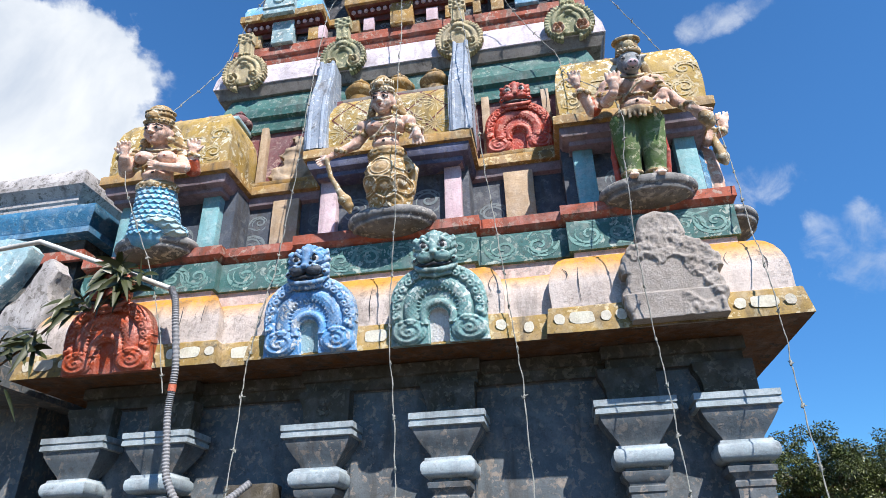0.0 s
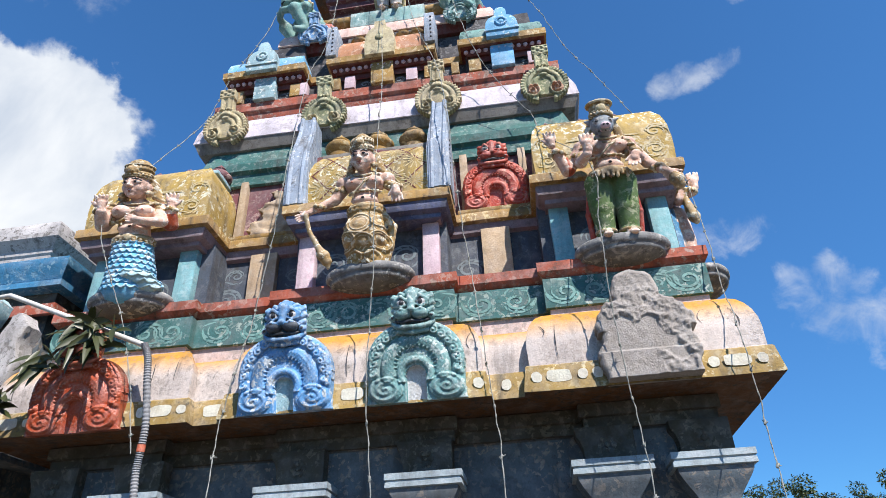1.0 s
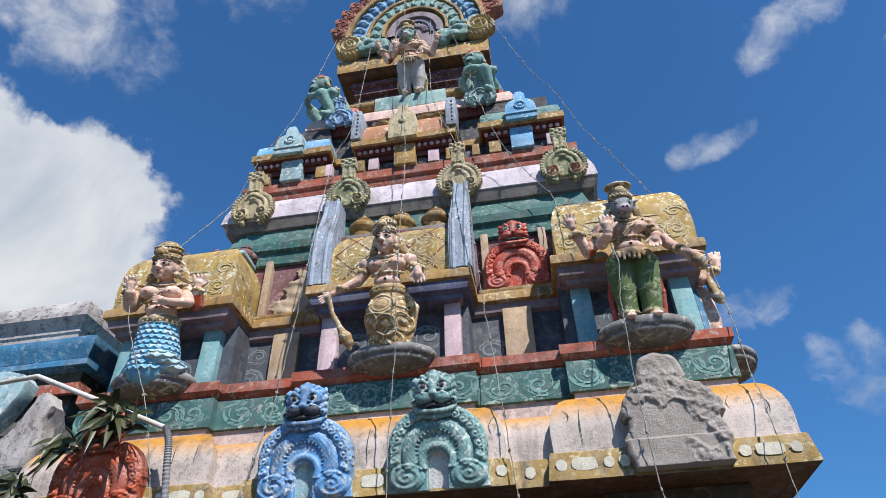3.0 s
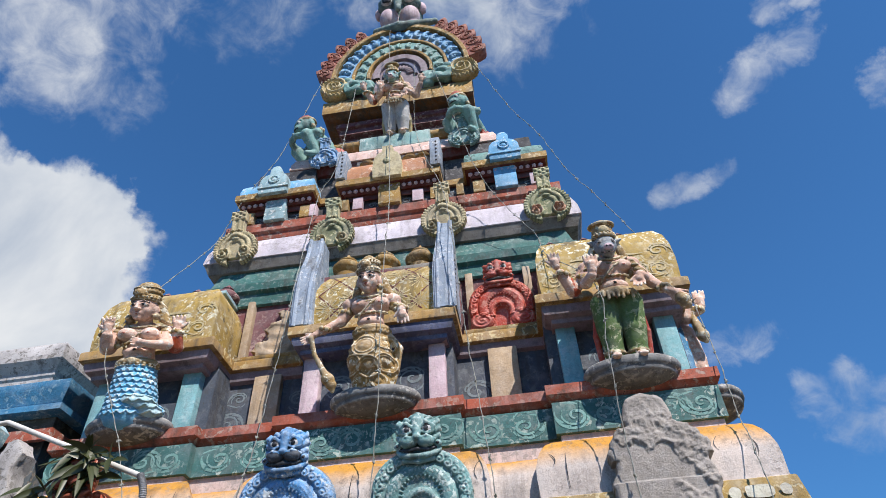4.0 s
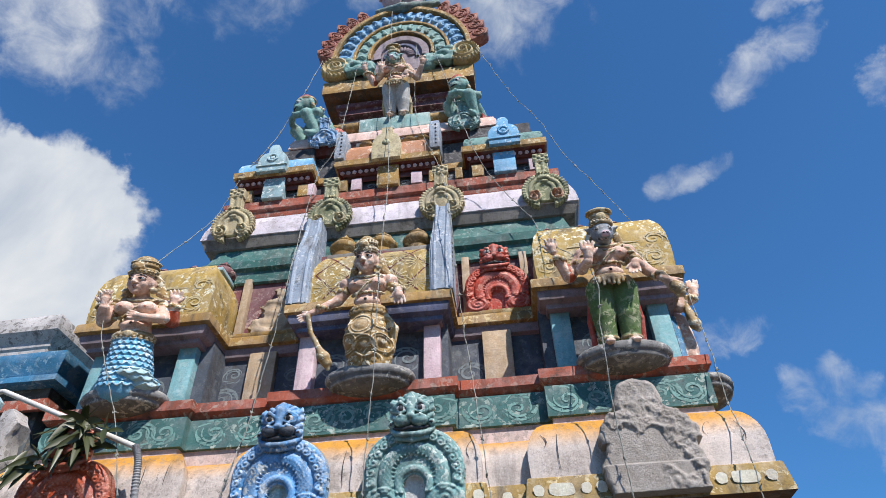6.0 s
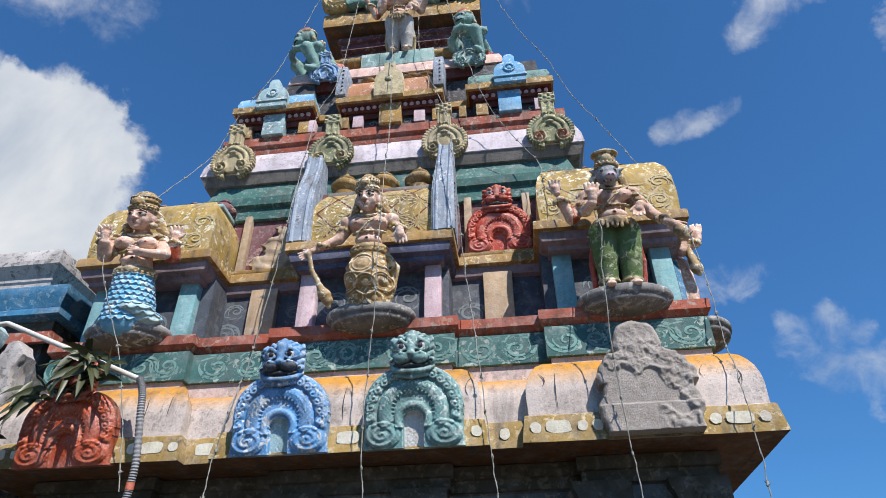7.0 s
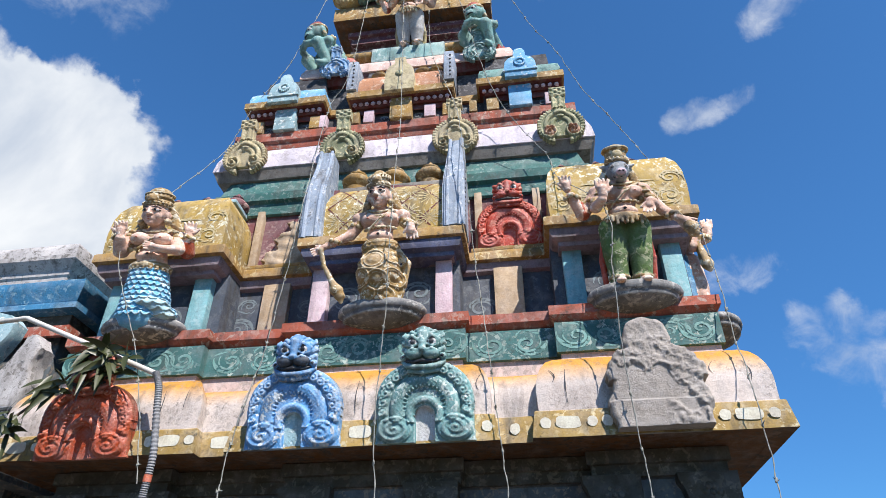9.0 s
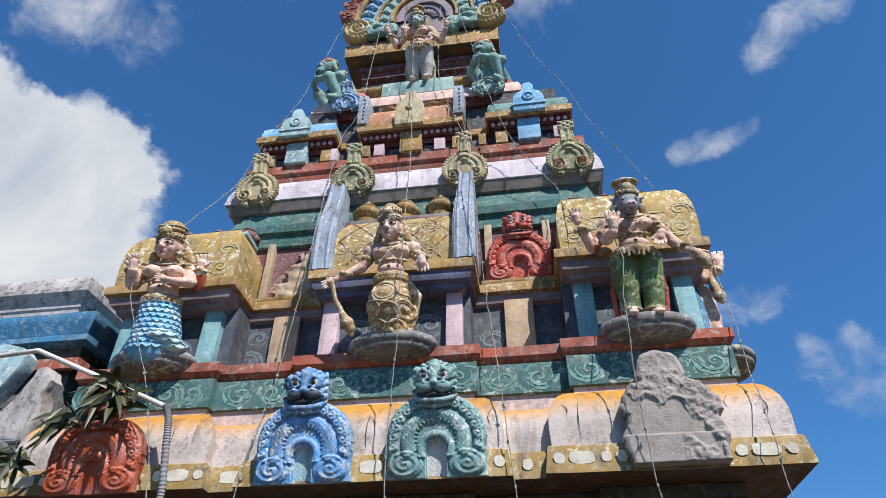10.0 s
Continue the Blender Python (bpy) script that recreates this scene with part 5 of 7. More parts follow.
def belt(c, z, r=0.15):
    c.ring("crown", (0, 0, z), r, 0.028, 0.9)
    c.ring("shell", (0, 0, z + 0.035), r - 0.01, 0.016, 0.9)
    c.egg("crown", (0, -r * 0.95, z), (0.05, 0.025, 0.04))
    for k in range(11):
        a = math.pi * (k / 10)
        c.egg("shell", (r * 1.08 * math.cos(a), -r * 0.98 * math.sin(a), z - 0.03), 0.017)


def fish_figure():
    c = Clay()
    c.limb("scale", (0, 0.02, 0.02, 0.21), (0, 0.02, 0.25, 0.185), (0, 0, 0.56, 0.15))
    c.egg("scale", (0.16, 0.05, 0.08), (0.1, 0.08, 0.09))
    c.limb("aquapale", (0.2, -0.06, 0.04, 0.085), (0.16, -0.12, 0.14, 0.07), (0.05, -0.16, 0.17, 0.05))
    belt(c, 0.62, 0.155)
    human_torso(c, 0.70, w=1.0)
    k = len(c.items)
    human_head(c, 1.125, tall=0.16, cap=0.105)
    c.grow(k, (0, 0, 1.13), 1.16)
    c.gaze(k, (0, 0, 1.1), -9)
    c.nod(k, (0, 0, 1.1), 6)
    # raised hands
    for s, w in ((-1, "skin"), (1, "brick")):
        c.limb("skin", (s * 0.2, 0.03, 1.0, 0.068), (s * 0.29, 0.02, 0.83, 0.06), (s * 0.30, -0.05, 0.97, 0.046))
        c.limb(w, (s * 0.29, 0.01, 0.82, 0.062), (s * 0.298, -0.03, 0.92, 0.054))
        c.hand("skin", (s * 0.305, -0.06, 1.05), (0.02, 0, 1), (-s, 0, 0), 1.05, 0.3)
        armlet(c, (s * 0.30, -0.05, 0.985), 0.046)
        armlet(c, (s * 0.22, 0.0, 0.95), 0.066)
        for k in range(6):
            c.egg("crown", (s * (0.19 + 0.015 * math.sin(k * 2)), -0.07, 1.05 - 0.045 * k), (0.034, 0.03, 0.028))
    # lower hands
    c.limb("skin", (0.21, -0.03, 0.97, 0.066), (0.235, -0.09, 0.82, 0.058), (0.13, -0.17, 0.80, 0.044))
    c.hand("skin", (0.09, -0.185, 0.81), (-1, 0, 0.2), (0, 0, 1), 0.9, 0.3)
    c.limb("skin", (-0.21, -0.03, 0.97, 0.064), (-0.25, -0.09, 0.82, 0.055), (-0.24, -0.17, 0.92, 0.044))
    c.hand("skin", (-0.24, -0.18, 0.99), (0, 0, 1), (1, 0, 0), 0.9, 0.4)

    def scales(X, Y, Z):
        on = (Z < 0.57) & (Z > 0.0)
        a = np.arctan2(Y - 0.02, X)
        row = Z / 0.06
        r = np.floor(row)
        col = a / (2 * np.pi) * 19 + 0.5 * (r % 2)
        fx, fz = (col - np.floor(col)) - 0.5, row - r
        edge = fz - (0.15 + 2.2 * fx ** 2)
        lift = np.where(edge > 0, 0.022 * (1 - np.clip(edge, 0, 1)), 0.003)
        return np.where(on, -lift, 0)

    return c, scales


def turtle_figure():
    c = Clay()
    c.limb("shell", (-0.01, 0.02, 0.08, 0.19), (-0.01, 0.0, 0.3, 0.215), (0, 0, 0.6, 0.165))
    c.egg("shell", (-0.01, -0.09, 0.34), (0.2, 0.16, 0.22))
    c.limb("shell", (0.14, 0.0, 0.62, 0.05), (0.26, 0.02, 0.45, 0.035), (0.2, 0.02, 0.2, 0.05), (0.17, 0.02, 0.06, 0.04))
    belt(c, 0.665, 0.165)
    c.ring("shell", (0, 0, 0.62), 0.165, 0.02, 0.95)
    human_torso(c, 0.72, full=False)
    k = len(c.items)
    human_head(c, 1.13, tall=0.15, cap=0.085, spike=True)
    c.grow(k, (0, 0, 1.15), 1.16)
    c.gaze(k, (0, 0, 1.14), -5)
    c.nod(k, (0, 0, 1.14), 5)
    c.limb("skin", (-0.21, 0.02, 1.0, 0.068), (-0.31, 0.0, 0.84, 0.057), (-0.52, -0.08, 0.70, 0.036))
    c.hand("skin", (-0.565, -0.1, 0.665), (-0.8, 0, -0.5), (0.4, 0, -0.8), 0.9, 0.5)
    c.limb("shell", (-0.57, -0.12, 0.64, 0.026), (-0.54, -0.1, 0.45, 0.022), (-0.46, -0.08, 0.26, 0.03), (-0.42, -0.06, 0.17, 0.062), (-0.39, -0.05, 0.1, 0.05), (-0.375, -0.05, 0.03, 0.02))
    c.limb("skin", (0.21, 0.02, 1.0, 0.068), (0.3, 0.03, 0.9, 0.058), (0.31, -0.1, 0.86, 0.045))
    c.hand("skin", (0.325, -0.14, 0.81), (0.1, 0, -1), (1, 0, 0), 1.05, 0.1)
    for p in ((-0.26, 0, 0.94), (0.26, 0.01, 0.95), (-0.46, -0.06, 0.74), (0.315, -0.1, 0.87)):
        armlet(c, p, 0.055)
    for s in (-1, 1):
        for k in range(4):
            c.egg("crown", (s * 0.22, -0.02, 1.05 - 0.04 * k), 0.034)
    return c


def boar_figure(legs="green", head="greyskin", rim="redrelief", reach=True):
    c = Clay()
    for s in (-1, 1):
        c.limb(legs, (s * 0.095, 0.0, 0.07, 0.078), (s * 0.1, -0.01, 0.33, 0.10), (s * 0.1, 0.0, 0.62, 0.122))
        c.limb("skin", (s * 0.09, -0.03, 0.035, 0.045), (s * 0.105, -0.14, 0.022, 0.034))
        c.ring("crown", (s * 0.095, 0, 0.085), 0.072, 0.02, 1.0)
        c.limb(rim, (s * 0.2, 0.06, 0.04, 0.025), (s * 0.215, 0.04, 0.3, 0.025), (s * 0.17, 0.02, 0.62, 0.03))
        for k in range(3):
            c.egg("skin", (s * 0.105 + (k - 1) * 0.024, -0.165, 0.018), 0.014)
    c.slabby("dark", (0, 0.09, 0.32), (0.16, 0.03, 0.32), 0.02)
    belt(c, 0.69, 0.17)
    for k in range(7):
        c.limb("crown", (-0.12 + 0.04 * k, -0.16, 0.68, 0.018), (-0.12 + 0.04 * k, -0.17, 0.63 - 0.03 * math.sin(k * 1.3) ** 2, 0.014))
    human_torso(c, 0.73, w=0.88, full=False)
    # animal head
    first = len(c.items)
    z = 1.1
    c.egg(head, (0, -0.045, z + 0.155), (0.098, 0.105, 0.115))
    c.limb(head, (0, -0.09, z + 0.12, 0.078), (0, -0.15, z + 0.075, 0.058), (0, -0.2, z + 0.06, 0.046))
    c.egg("pinkpost", (0, -0.238, z + 0.062), (0.044, 0.016, 0.038))
    c.egg(head, (0, -0.12, z + 0.03), (0.055, 0.06, 0.035))
    c.limb("ink", (-0.055, -0.15, z + 0.045, 0.006), (0, -0.215, z + 0.018, 0.007), (0.055, -0.15, z + 0.045, 0.006))
    for s in (-1, 1):
        c.egg("ink", (s * 0.017, -0.252, z + 0.064), 0.010)
        c.egg("white", (s * 0.057, -0.125, z + 0.165), (0.024, 0.016, 0.016))
        c.egg("ink", (s * 0.057, -0.139, z + 0.165), (0.012, 0.008, 0.012))
        c.limb("ink", (s * 0.03, -0.135, z + 0.178, 0.004), (s * 0.06, -0.135, z + 0.19, 0.005), (s * 0.088, -0.105, z + 0.178, 0.004))
        c.limb(head, (s * 0.085, -0.02, z + 0.2, 0.034), (s * 0.14, -0.03, z + 0.225, 0.014))
        c.limb("pinkpost", (s * 0.03, -0.19, z + 0.03, 0.010), (s * 0.04, -0.2, z + 0.06, 0.005))
        for k in range(8):
            c.limb("shell", (s * (0.095 + 0.006 * k), 0.0, z + 0.2 - 0.035 * k, 0.024), (s * (0.14 + 0.012 * k), 0.0, z + 0.13 - 0.042 * k, 0.018))
    zc = z + 0.255
    c.ring("crown", (0, -0.03, zc), 0.092, 0.016, 1.0)
    c.limb("crown", (0, -0.02, zc, 0.088), (0, 0.0, zc + 0.09, 0.09), (0, 0.005, zc + 0.135, 0.092))
    c.ring("shell", (0, -0.015, zc + 0.05), 0.094, 0.008, 1.0)
    c.egg("crown", (0, 0.005, zc + 0.155), (0.112, 0.112, 0.022))
    c.ring("crown", (0, 0.005, zc + 0.16), 0.105, 0.016, 1.0)
    c.egg("goldpale", (0, -0.105, zc + 0.075), (0.045, 0.02, 0.045))
    for k in range(9):
        a = math.pi * (0.05 + 0.9 * k / 8)
        c.egg("shell", (0.1 * math.cos(a), -0.03 - 0.1 * math.sin(a), zc + 0.022), 0.012)
    c.gaze(first, (0, 0, 1.12), -2)
    c.nod(first, (0, 0, 1.12), 4)
    # arms
    c.limb("skin", (-0.22, 0.02, 1.0, 0.066), (-0.34, 0.0, 0.8, 0.056), (-0.43, -0.05, 1.0, 0.042))
    c.limb("brick", (-0.335, 0.0, 0.8, 0.058), (-0.375, -0.02, 0.9, 0.05))
    c.hand("skin", (-0.46, -0.06, 1.1), (-0.1, 0, 1), (1, 0, 0), 0.95, 0.4)
    c.limb("skin", (-0.195, -0.03, 0.99, 0.06), (-0.235, -0.1, 0.82, 0.05), (-0.19, -0.2, 0.86, 0.042))
    c.hand("skin", (-0.18, -0.21, 0.94), (0, 0, 1), (-1, 0, 0), 1.1, 0.1)
    c.limb("skin", (0.195, -0.03, 0.99, 0.06), (0.25, -0.07, 0.84, 0.052), (0.215, -0.17, 0.82, 0.046))
    c.hand("skin", (0.2, -0.19, 0.80), (-0.2, 0, -0.9), (1, 0, 0), 0.95, 0.7)
    for s in (-1, 1):
        for k in range(7):
            # braided beads wound down the upper arms
            c.egg("crown", (s * (0.175 + 0.013 * k), -0.075 - 0.004 * k + 0.012 * math.sin(2.4 * k), 1.04 - 0.03 * k), (0.036, 0.03, 0.02))
    if reach:
        c.limb("skin", (0.24, 0.03, 0.98, 0.06), (0.34, 0.0, 0.80, 0.05), (0.42, -0.08, 0.68, 0.04))
        c.hand("skin", (0.45, -0.1, 0.64), (0.8, 0, -0.5), (0.4, 0, 0.8), 1.0, 0.3)
        c.limb("shell", (0.42, -0.11, 0.72, 0.02), (0.48, -0.11, 0.62, 0.024), (0.52, -0.11, 0.54, 0.06), (0.54, -0.11, 0.48, 0.045))
        armlet(c, (0.40, -0.06, 0.71), 0.05)
    else:
        c.limb("skin", (0.22, 0.02, 1.0, 0.066), (0.34, 0.0, 0.8, 0.056), (0.43, -0.05, 1.0, 0.042))
        c.hand("skin", (0.45, -0.06, 1.08), (0.1, 0, 1), (-1, 0, 0), 0.95, 0.4)
    for p in ((-0.26, 0, 0.93), (0.22, -0.04, 0.92), (-0.42, -0.04, 0.98)):
        armlet(c, p, 0.06)
    return c


def shelf(at, rx, ry, label="weathered grey round shelf under a figure"):
    ob = plinth_disc(rx, ry).make("statue_shelf", 0.014)
    ob.location = at
    tagged(ob, label, "shelf", "round shelves under the figures")


for x in (-3.83, -1.38, 0.99):
    shelf((x, 5.2, 4.755), 0.43, 0.27)
clay, scales = fish_figure()
stand("statue", clay, (-3.80, 5.07, 4.75), "painted plaster figure with blue fish-scale tail and gold crown", 10, 0.875, 0.0088, scales, lean=13, wide=1.34)
def shell_work(X, Y, Z):
    """Round scutes with raised double rims on the front of the shell skirt."""
    a = np.arctan2(Y, X)
    F = -0.0016 * np.sin(a * 17 + 2 * np.sin(Z * 30)) * np.sin(Z * 62 + np.sin(a * 9))
    for cx, cz, R in ((-0.03, 0.44, 0.12), (-0.165, 0.25, 0.095), (0.01, 0.2, 0.105), (0.16, 0.24, 0.09), (0.165, 0.47, 0.075), (-0.2, 0.5, 0.07), (-0.09, 0.07, 0.07), (0.08, 0.06, 0.07)):
        r = np.hypot(X - cx, Z - cz)
        F = F - 0.016 * np.exp(-((r - R) / 0.011) ** 2) - 0.010 * np.exp(-((r - R * 0.74) / 0.008) ** 2) - 0.012 * np.clip(1 - (r / (R * 0.55)) ** 2, 0, 1)
    return np.where((Z < 0.64) & (X > -0.3) & (Y < 0.02), F, 0)


stand("statue", turtle_figure(), (-1.37, 5.07, 4.75), "painted plaster figure with gold shell skirt and mace", 0, 0.865, 0.0088, shell_work, lean=13, wide=1.16)
stand("statue", boar_figure(), (0.965, 5.07, 4.75), "painted plaster boar-headed figure with green legs", 2, 0.915, 0.0088, lean=13, wide=1.2)
# the figure round the corner, facing sideways
c = Clay()
c.limb("skin", (0.09, -0.1, 0.05, 0.07), (0.09, -0.1, 0.35, 0.085), (0.06, -0.08, 0.62, 0.11))
c.limb("nbblue", (-0.03, -0.17, 0.03, 0.06), (-0.03, -0.16, 0.35, 0.07), (-0.04, -0.12, 0.64, 0.09))
c.limb("skin", (0, 0, 0.66, 0.14), (0.0, 0, 1.0, 0.16))
c.limb("skin", (0.05, -0.2, 0.95, 0.06), (0.08, -0.24, 0.72, 0.055), (0.12, -0.26, 0.92, 0.045))
c.hand("skin", (0.13, -0.27, 1.0), (0, 0, 1), (1, 0, 0), 1.0, 0.3)
c.limb("skin", (0.05, -0.2, 0.9, 0.06), (0.12, -0.24, 0.76, 0.05), (0.22, -0.26, 0.78, 0.042))
c.hand("skin", (0.25, -0.26, 0.86), (0.05, 0, 1), (1, 0, 0), 1.05, 0.2)
c.limb("shell", (0.13, -0.26, 0.74, 0.03), (0.15, -0.26, 0.6, 0.045), (0.17, -0.26, 0.5, 0.055), (0.18, -0.26, 0.45, 0.03))
armlet(c, (0.11, -0.25, 0.82), 0.05), armlet(c, (0.2, -0.26, 0.78), 0.048)
c.egg("skin", (0.0, 0, 1.28), (0.11, 0.11, 0.14)), c.limb("crown", (0, 0, 1.35, 0.11), (0, 0.02, 1.55, 0.09))
stand("statue", c, (1.68, 5.98, 4.755), "painted plaster figure with blue cloth round the corner", 0, 1.1)
shelf((1.80, 5.9, 4.70), 0.27, 0.36)

# ---- relief plaques ----
def plaque_mesh(name, W, H, n, height, mats):
    """A carved plate: height(u, v) gives depth, with nan outside its outline, and a paint index."""
    nu, nv = int(W / n), int(H / n)
    u, v = np.meshgrid(np.linspace(-W / 2, W / 2, nu), np.linspace(0, H, nv), indexing="ij")
    d, inside, mat = height(u, v)
    idx = -np.ones(u.shape, dtype=int)
    idx[inside] = np.arange(inside.sum())
    k = int(inside.sum())
    verts = np.stack([u[inside], -d[inside], v[inside]], 1)
    back = verts.copy()
    back[:, 1] = 0.06
    q = np.stack([idx[:-1, :-1], idx[1:, :-1], idx[1:, 1:], idx[:-1, 1:]], -1).reshape(-1, 4)
    mm = mat[:-1, :-1].reshape(-1)
    ok = (q >= 0).all(1)
    q, mm = q[ok], mm[ok]
    edges = {}
    for f in q:
        for a, b in zip(f, np.roll(f, -1)):
            if (b, a) in edges:
                del edges[(b, a)]
            else:
                edges[(a, b)] = 1
    skirt = [(b, a, a + k, b + k) for a, b in edges]
    me = bpy.data.meshes.new(name)
    me.from_pydata(np.concatenate([verts, back]).tolist(), [], q.tolist() + skirt)
    me.polygons.foreach_set("material_index", mm.tolist() + [0] * len(skirt))
    me.polygons.foreach_set("use_smooth", [True] * len(q) + [False] * len(skirt))
    for m in mats:
        me.materials.append(M[m])
    me.update()
    return me


def bump(u, v, cx, cz, rx, rz):
    return np.sqrt(np.maximum(0, 1 - ((u - cx) / rx) ** 2 - ((v - cz) / rz) ** 2))


def volute(u, v, cx, cz, R, way, turns=2.6):
    dx, dz = (u - cx) * way, v - cz
    r, a = np.hypot(dx, dz), np.arctan2(dz, dx)
    w = np.cos(2 * np.pi * (r / R * turns - a / (2 * np.pi)))
    return np.clip((R - r) / (0.2 * R), 0, 1) * (0.45 + 0.4 * w + 0.35 * (r < 0.2 * R))


def tube(u, v, cx, cz, R, w, sq=1.0):
    r = np.hypot((u - cx) / sq, v - cz)
    return np.sqrt(np.maximum(0, 1 - ((r - R) / w) ** 2))


def lion_arch(u, v):
    """A horseshoe arch between broad volutes, with a border of curling leaves; about 0.82 by 0.78."""
    au = np.abs(u)
    arch = np.where(v < 0.34, 0.408 - au + 0.006 * np.cos(v * 18), 0.408 - (au ** 2.2 + (np.maximum(v - 0.34, 0) * 1.15) ** 2.2) ** (1 / 2.2))
    inside = arch > 0
    d = 0.045 + 0.035 * np.clip(arch / 0.035, 0, 1) ** 0.5
    a = np.arctan2(v - 0.30, u)
    r = np.hypot(u, v - 0.30)
    # curling leaves along the border
    for s in (-1, 1):
        for k in range(7):
            t = -0.12 + 0.235 * k
            R = 0.352 - 0.004 * k
            x, z = s * R * math.cos(t), 0.30 + R * math.sin(t)
            d += 0.014 * volute(u, v, x, z, 0.047, s, 1.3) + 0.012 * bump(u, v, x, z, 0.046, 0.046)
            t -= 0.115
            d += 0.016 * bump(u, v, s * 0.385 * math.cos(t), 0.30 + 0.385 * math.sin(t), 0.022, 0.022)
    d -= 0.016 * np.exp(-((r - 0.298) / 0.008) ** 2) * (v > 0.22)
    # the broad roll with beads, its ends turned in
    high = v > 0.215
    d += 0.032 * tube(u, v, 0, 0.285, 0.228, 0.058) * high
    for s in (-1, 1):
        d += 0.032 * bump(u, v, s * 0.228, 0.215, 0.058, 0.05) * (v <= 0.215)
    for k in range(23):
        t = 0.25 + (math.pi - 0.5) * k / 22
        d += 0.005 * bump(u, v, 0.238 * math.cos(t), 0.285 + 0.238 * math.sin(t), 0.013, 0.018)
    d += 0.03 * tube(u, v, 0, 0.225, 0.125, 0.03) * (v > 0.16)
    d += 0.010 * np.sin(a * 30) * (np.abs(r - 0.165) < 0.012) * (v > 0.26)
    # broad flat volutes at the foot
    for s in (-1, 1):
        du = s * 0.252 + (u - s * 0.252) * 0.74
        d += 0.014 * volute(du, v, s * 0.252, 0.108, 0.108, s, 2.3)
        d += 0.034 * bump(u, v, s * 0.252, 0.108, 0.152, 0.112) ** 0.6
        d += 0.02 * bump(u, v, s * 0.37, 0.215, 0.03, 0.04) + 0.016 * bump(u, v, s * 0.33, 0.235, 0.03, 0.03)
        d += 0.014 * bump(u, v, s * 0.315, 0.19, 0.022, 0.022)
    opening = (au < 0.082) & (v < 0.21) | (np.hypot(u, v - 0.21) < 0.086)
    d = np.where(opening, 0.02, d)
    d += 0.0015 * np.sin(u * 160) * np.sin(v * 140)
    mat = np.zeros(u.shape, dtype=int)
    mat[opening] = 1
    return d, inside, mat


def lion_mask(m, bulb):
    """The bulging lion face that tops a plaque."""
    c = Clay(0.010)
    c.egg(m, (0, 0.04, 0.205), (0.195, 0.10, 0.195))
    c.limb(m, (0, 0.0, 0.415, 0.045), (0, -0.055, 0.36, 0.05), (0, -0.09, 0.28, 0.04), (0, -0.115, 0.225, 0.034))
    c.egg(m, (0, -0.135, 0.215), (0.042, 0.03, 0.024))
    for k in range(4):
        c.limb(m, (-0.03, -0.10 + 0.018 * k, 0.285 + 0.03 * k, 0.009), (0, -0.125 + 0.018 * k, 0.28 + 0.03 * k, 0.010), (0.03, -0.10 + 0.018 * k, 0.285 + 0.03 * k, 0.009))
    for s in (-1, 1):
        c.egg(m, (s * 0.094, -0.055, 0.292), (0.066, 0.05, 0.058))
        c.egg("white", (s * 0.092, -0.083, 0.288), (0.042, 0.034, 0.034))
        c.egg("ink", (s * 0.088, -0.111, 0.286), (0.023, 0.012, 0.022))
        c.limb("ink", (s * 0.05, -0.095, 0.295, 0.007), (s * 0.09, -0.112, 0.322, 0.008), (s * 0.136, -0.08, 0.295, 0.007))
        c.limb(m, (s * 0.042, -0.095, 0.305, 0.014), (s * 0.09, -0.112, 0.342, 0.017), (s * 0.155, -0.06, 0.31, 0.015))
        c.limb(m, (s * 0.05, -0.098, 0.262, 0.010), (s * 0.092, -0.108, 0.245, 0.012), (s * 0.14, -0.075, 0.262, 0.010))
        c.egg(bulb, (s * 0.078, -0.095, 0.178), (0.078, 0.068, 0.054))
        c.limb(m, (s * 0.02, -0.14, 0.195, 0.010), (s * 0.09, -0.155, 0.215, 0.011), (s * 0.16, -0.09, 0.19, 0.012))
        c.ring(m, (s * 0.178, -0.045, 0.155), 0.026, 0.012, 1.0)
        c.egg(m, (s * 0.178, -0.05, 0.158), (0.032, 0.034, 0.034)).egg("ink", (s * 0.180, -0.082, 0.158), (0.014, 0.008, 0.014))
        for k in range(5):
            z = 0.09 + 0.062 * k
            c.limb(m, (s * 0.15, -0.03, z, 0.024), (s * 0.182, -0.005, z + 0.02, 0.022), (s * 0.175, 0.03, z + 0.05, 0.018))
        for k in range(4):
            t = 0.28 + 0.36 * k
            c.limb(m, (s * 0.12 * math.sin(t), -0.04, 0.29 + 0.10 * math.cos(t), 0.02), (s * 0.18 * math.sin(t), 0.0, 0.29 + 0.135 * math.cos(t), 0.021), (s * 0.2 * math.sin(t + 0.2), 0.04, 0.29 + 0.14 * math.cos(t + 0.2), 0.014))
    c.limb("ink", (-0.165, -0.055, 0.128, 0.010), (-0.085, -0.108, 0.103, 0.014), (0, -0.118, 0.112, 0.016), (0.085, -0.108, 0.103, 0.014), (0.165, -0.055, 0.128, 0.010))
    c.limb(m, (-0.19, -0.03, 0.115, 0.018), (-0.15, -0.07, 0.078, 0.021), (-0.07, -0.105, 0.058, 0.022), (0.07, -0.105, 0.058, 0.022), (0.15, -0.07, 0.078, 0.021), (0.19, -0.03, 0.115, 0.018))
    c.limb(m, (-0.13, -0.05, 0.035, 0.022), (0, -0.08, 0.015, 0.026), (0.13, -0.05, 0.035, 0.022))
    return c.make("mask", 0.0085)


def put_plaque(name, me, at, label, category="relief plaque", group="", scale=(1, 1, 1), lean=0.0):
    ob = new(name, me)
    ob.location, ob.scale, ob.rotation_euler = at, scale, (radians(lean), 0, 0)
    return tagged(ob, label, category, group)


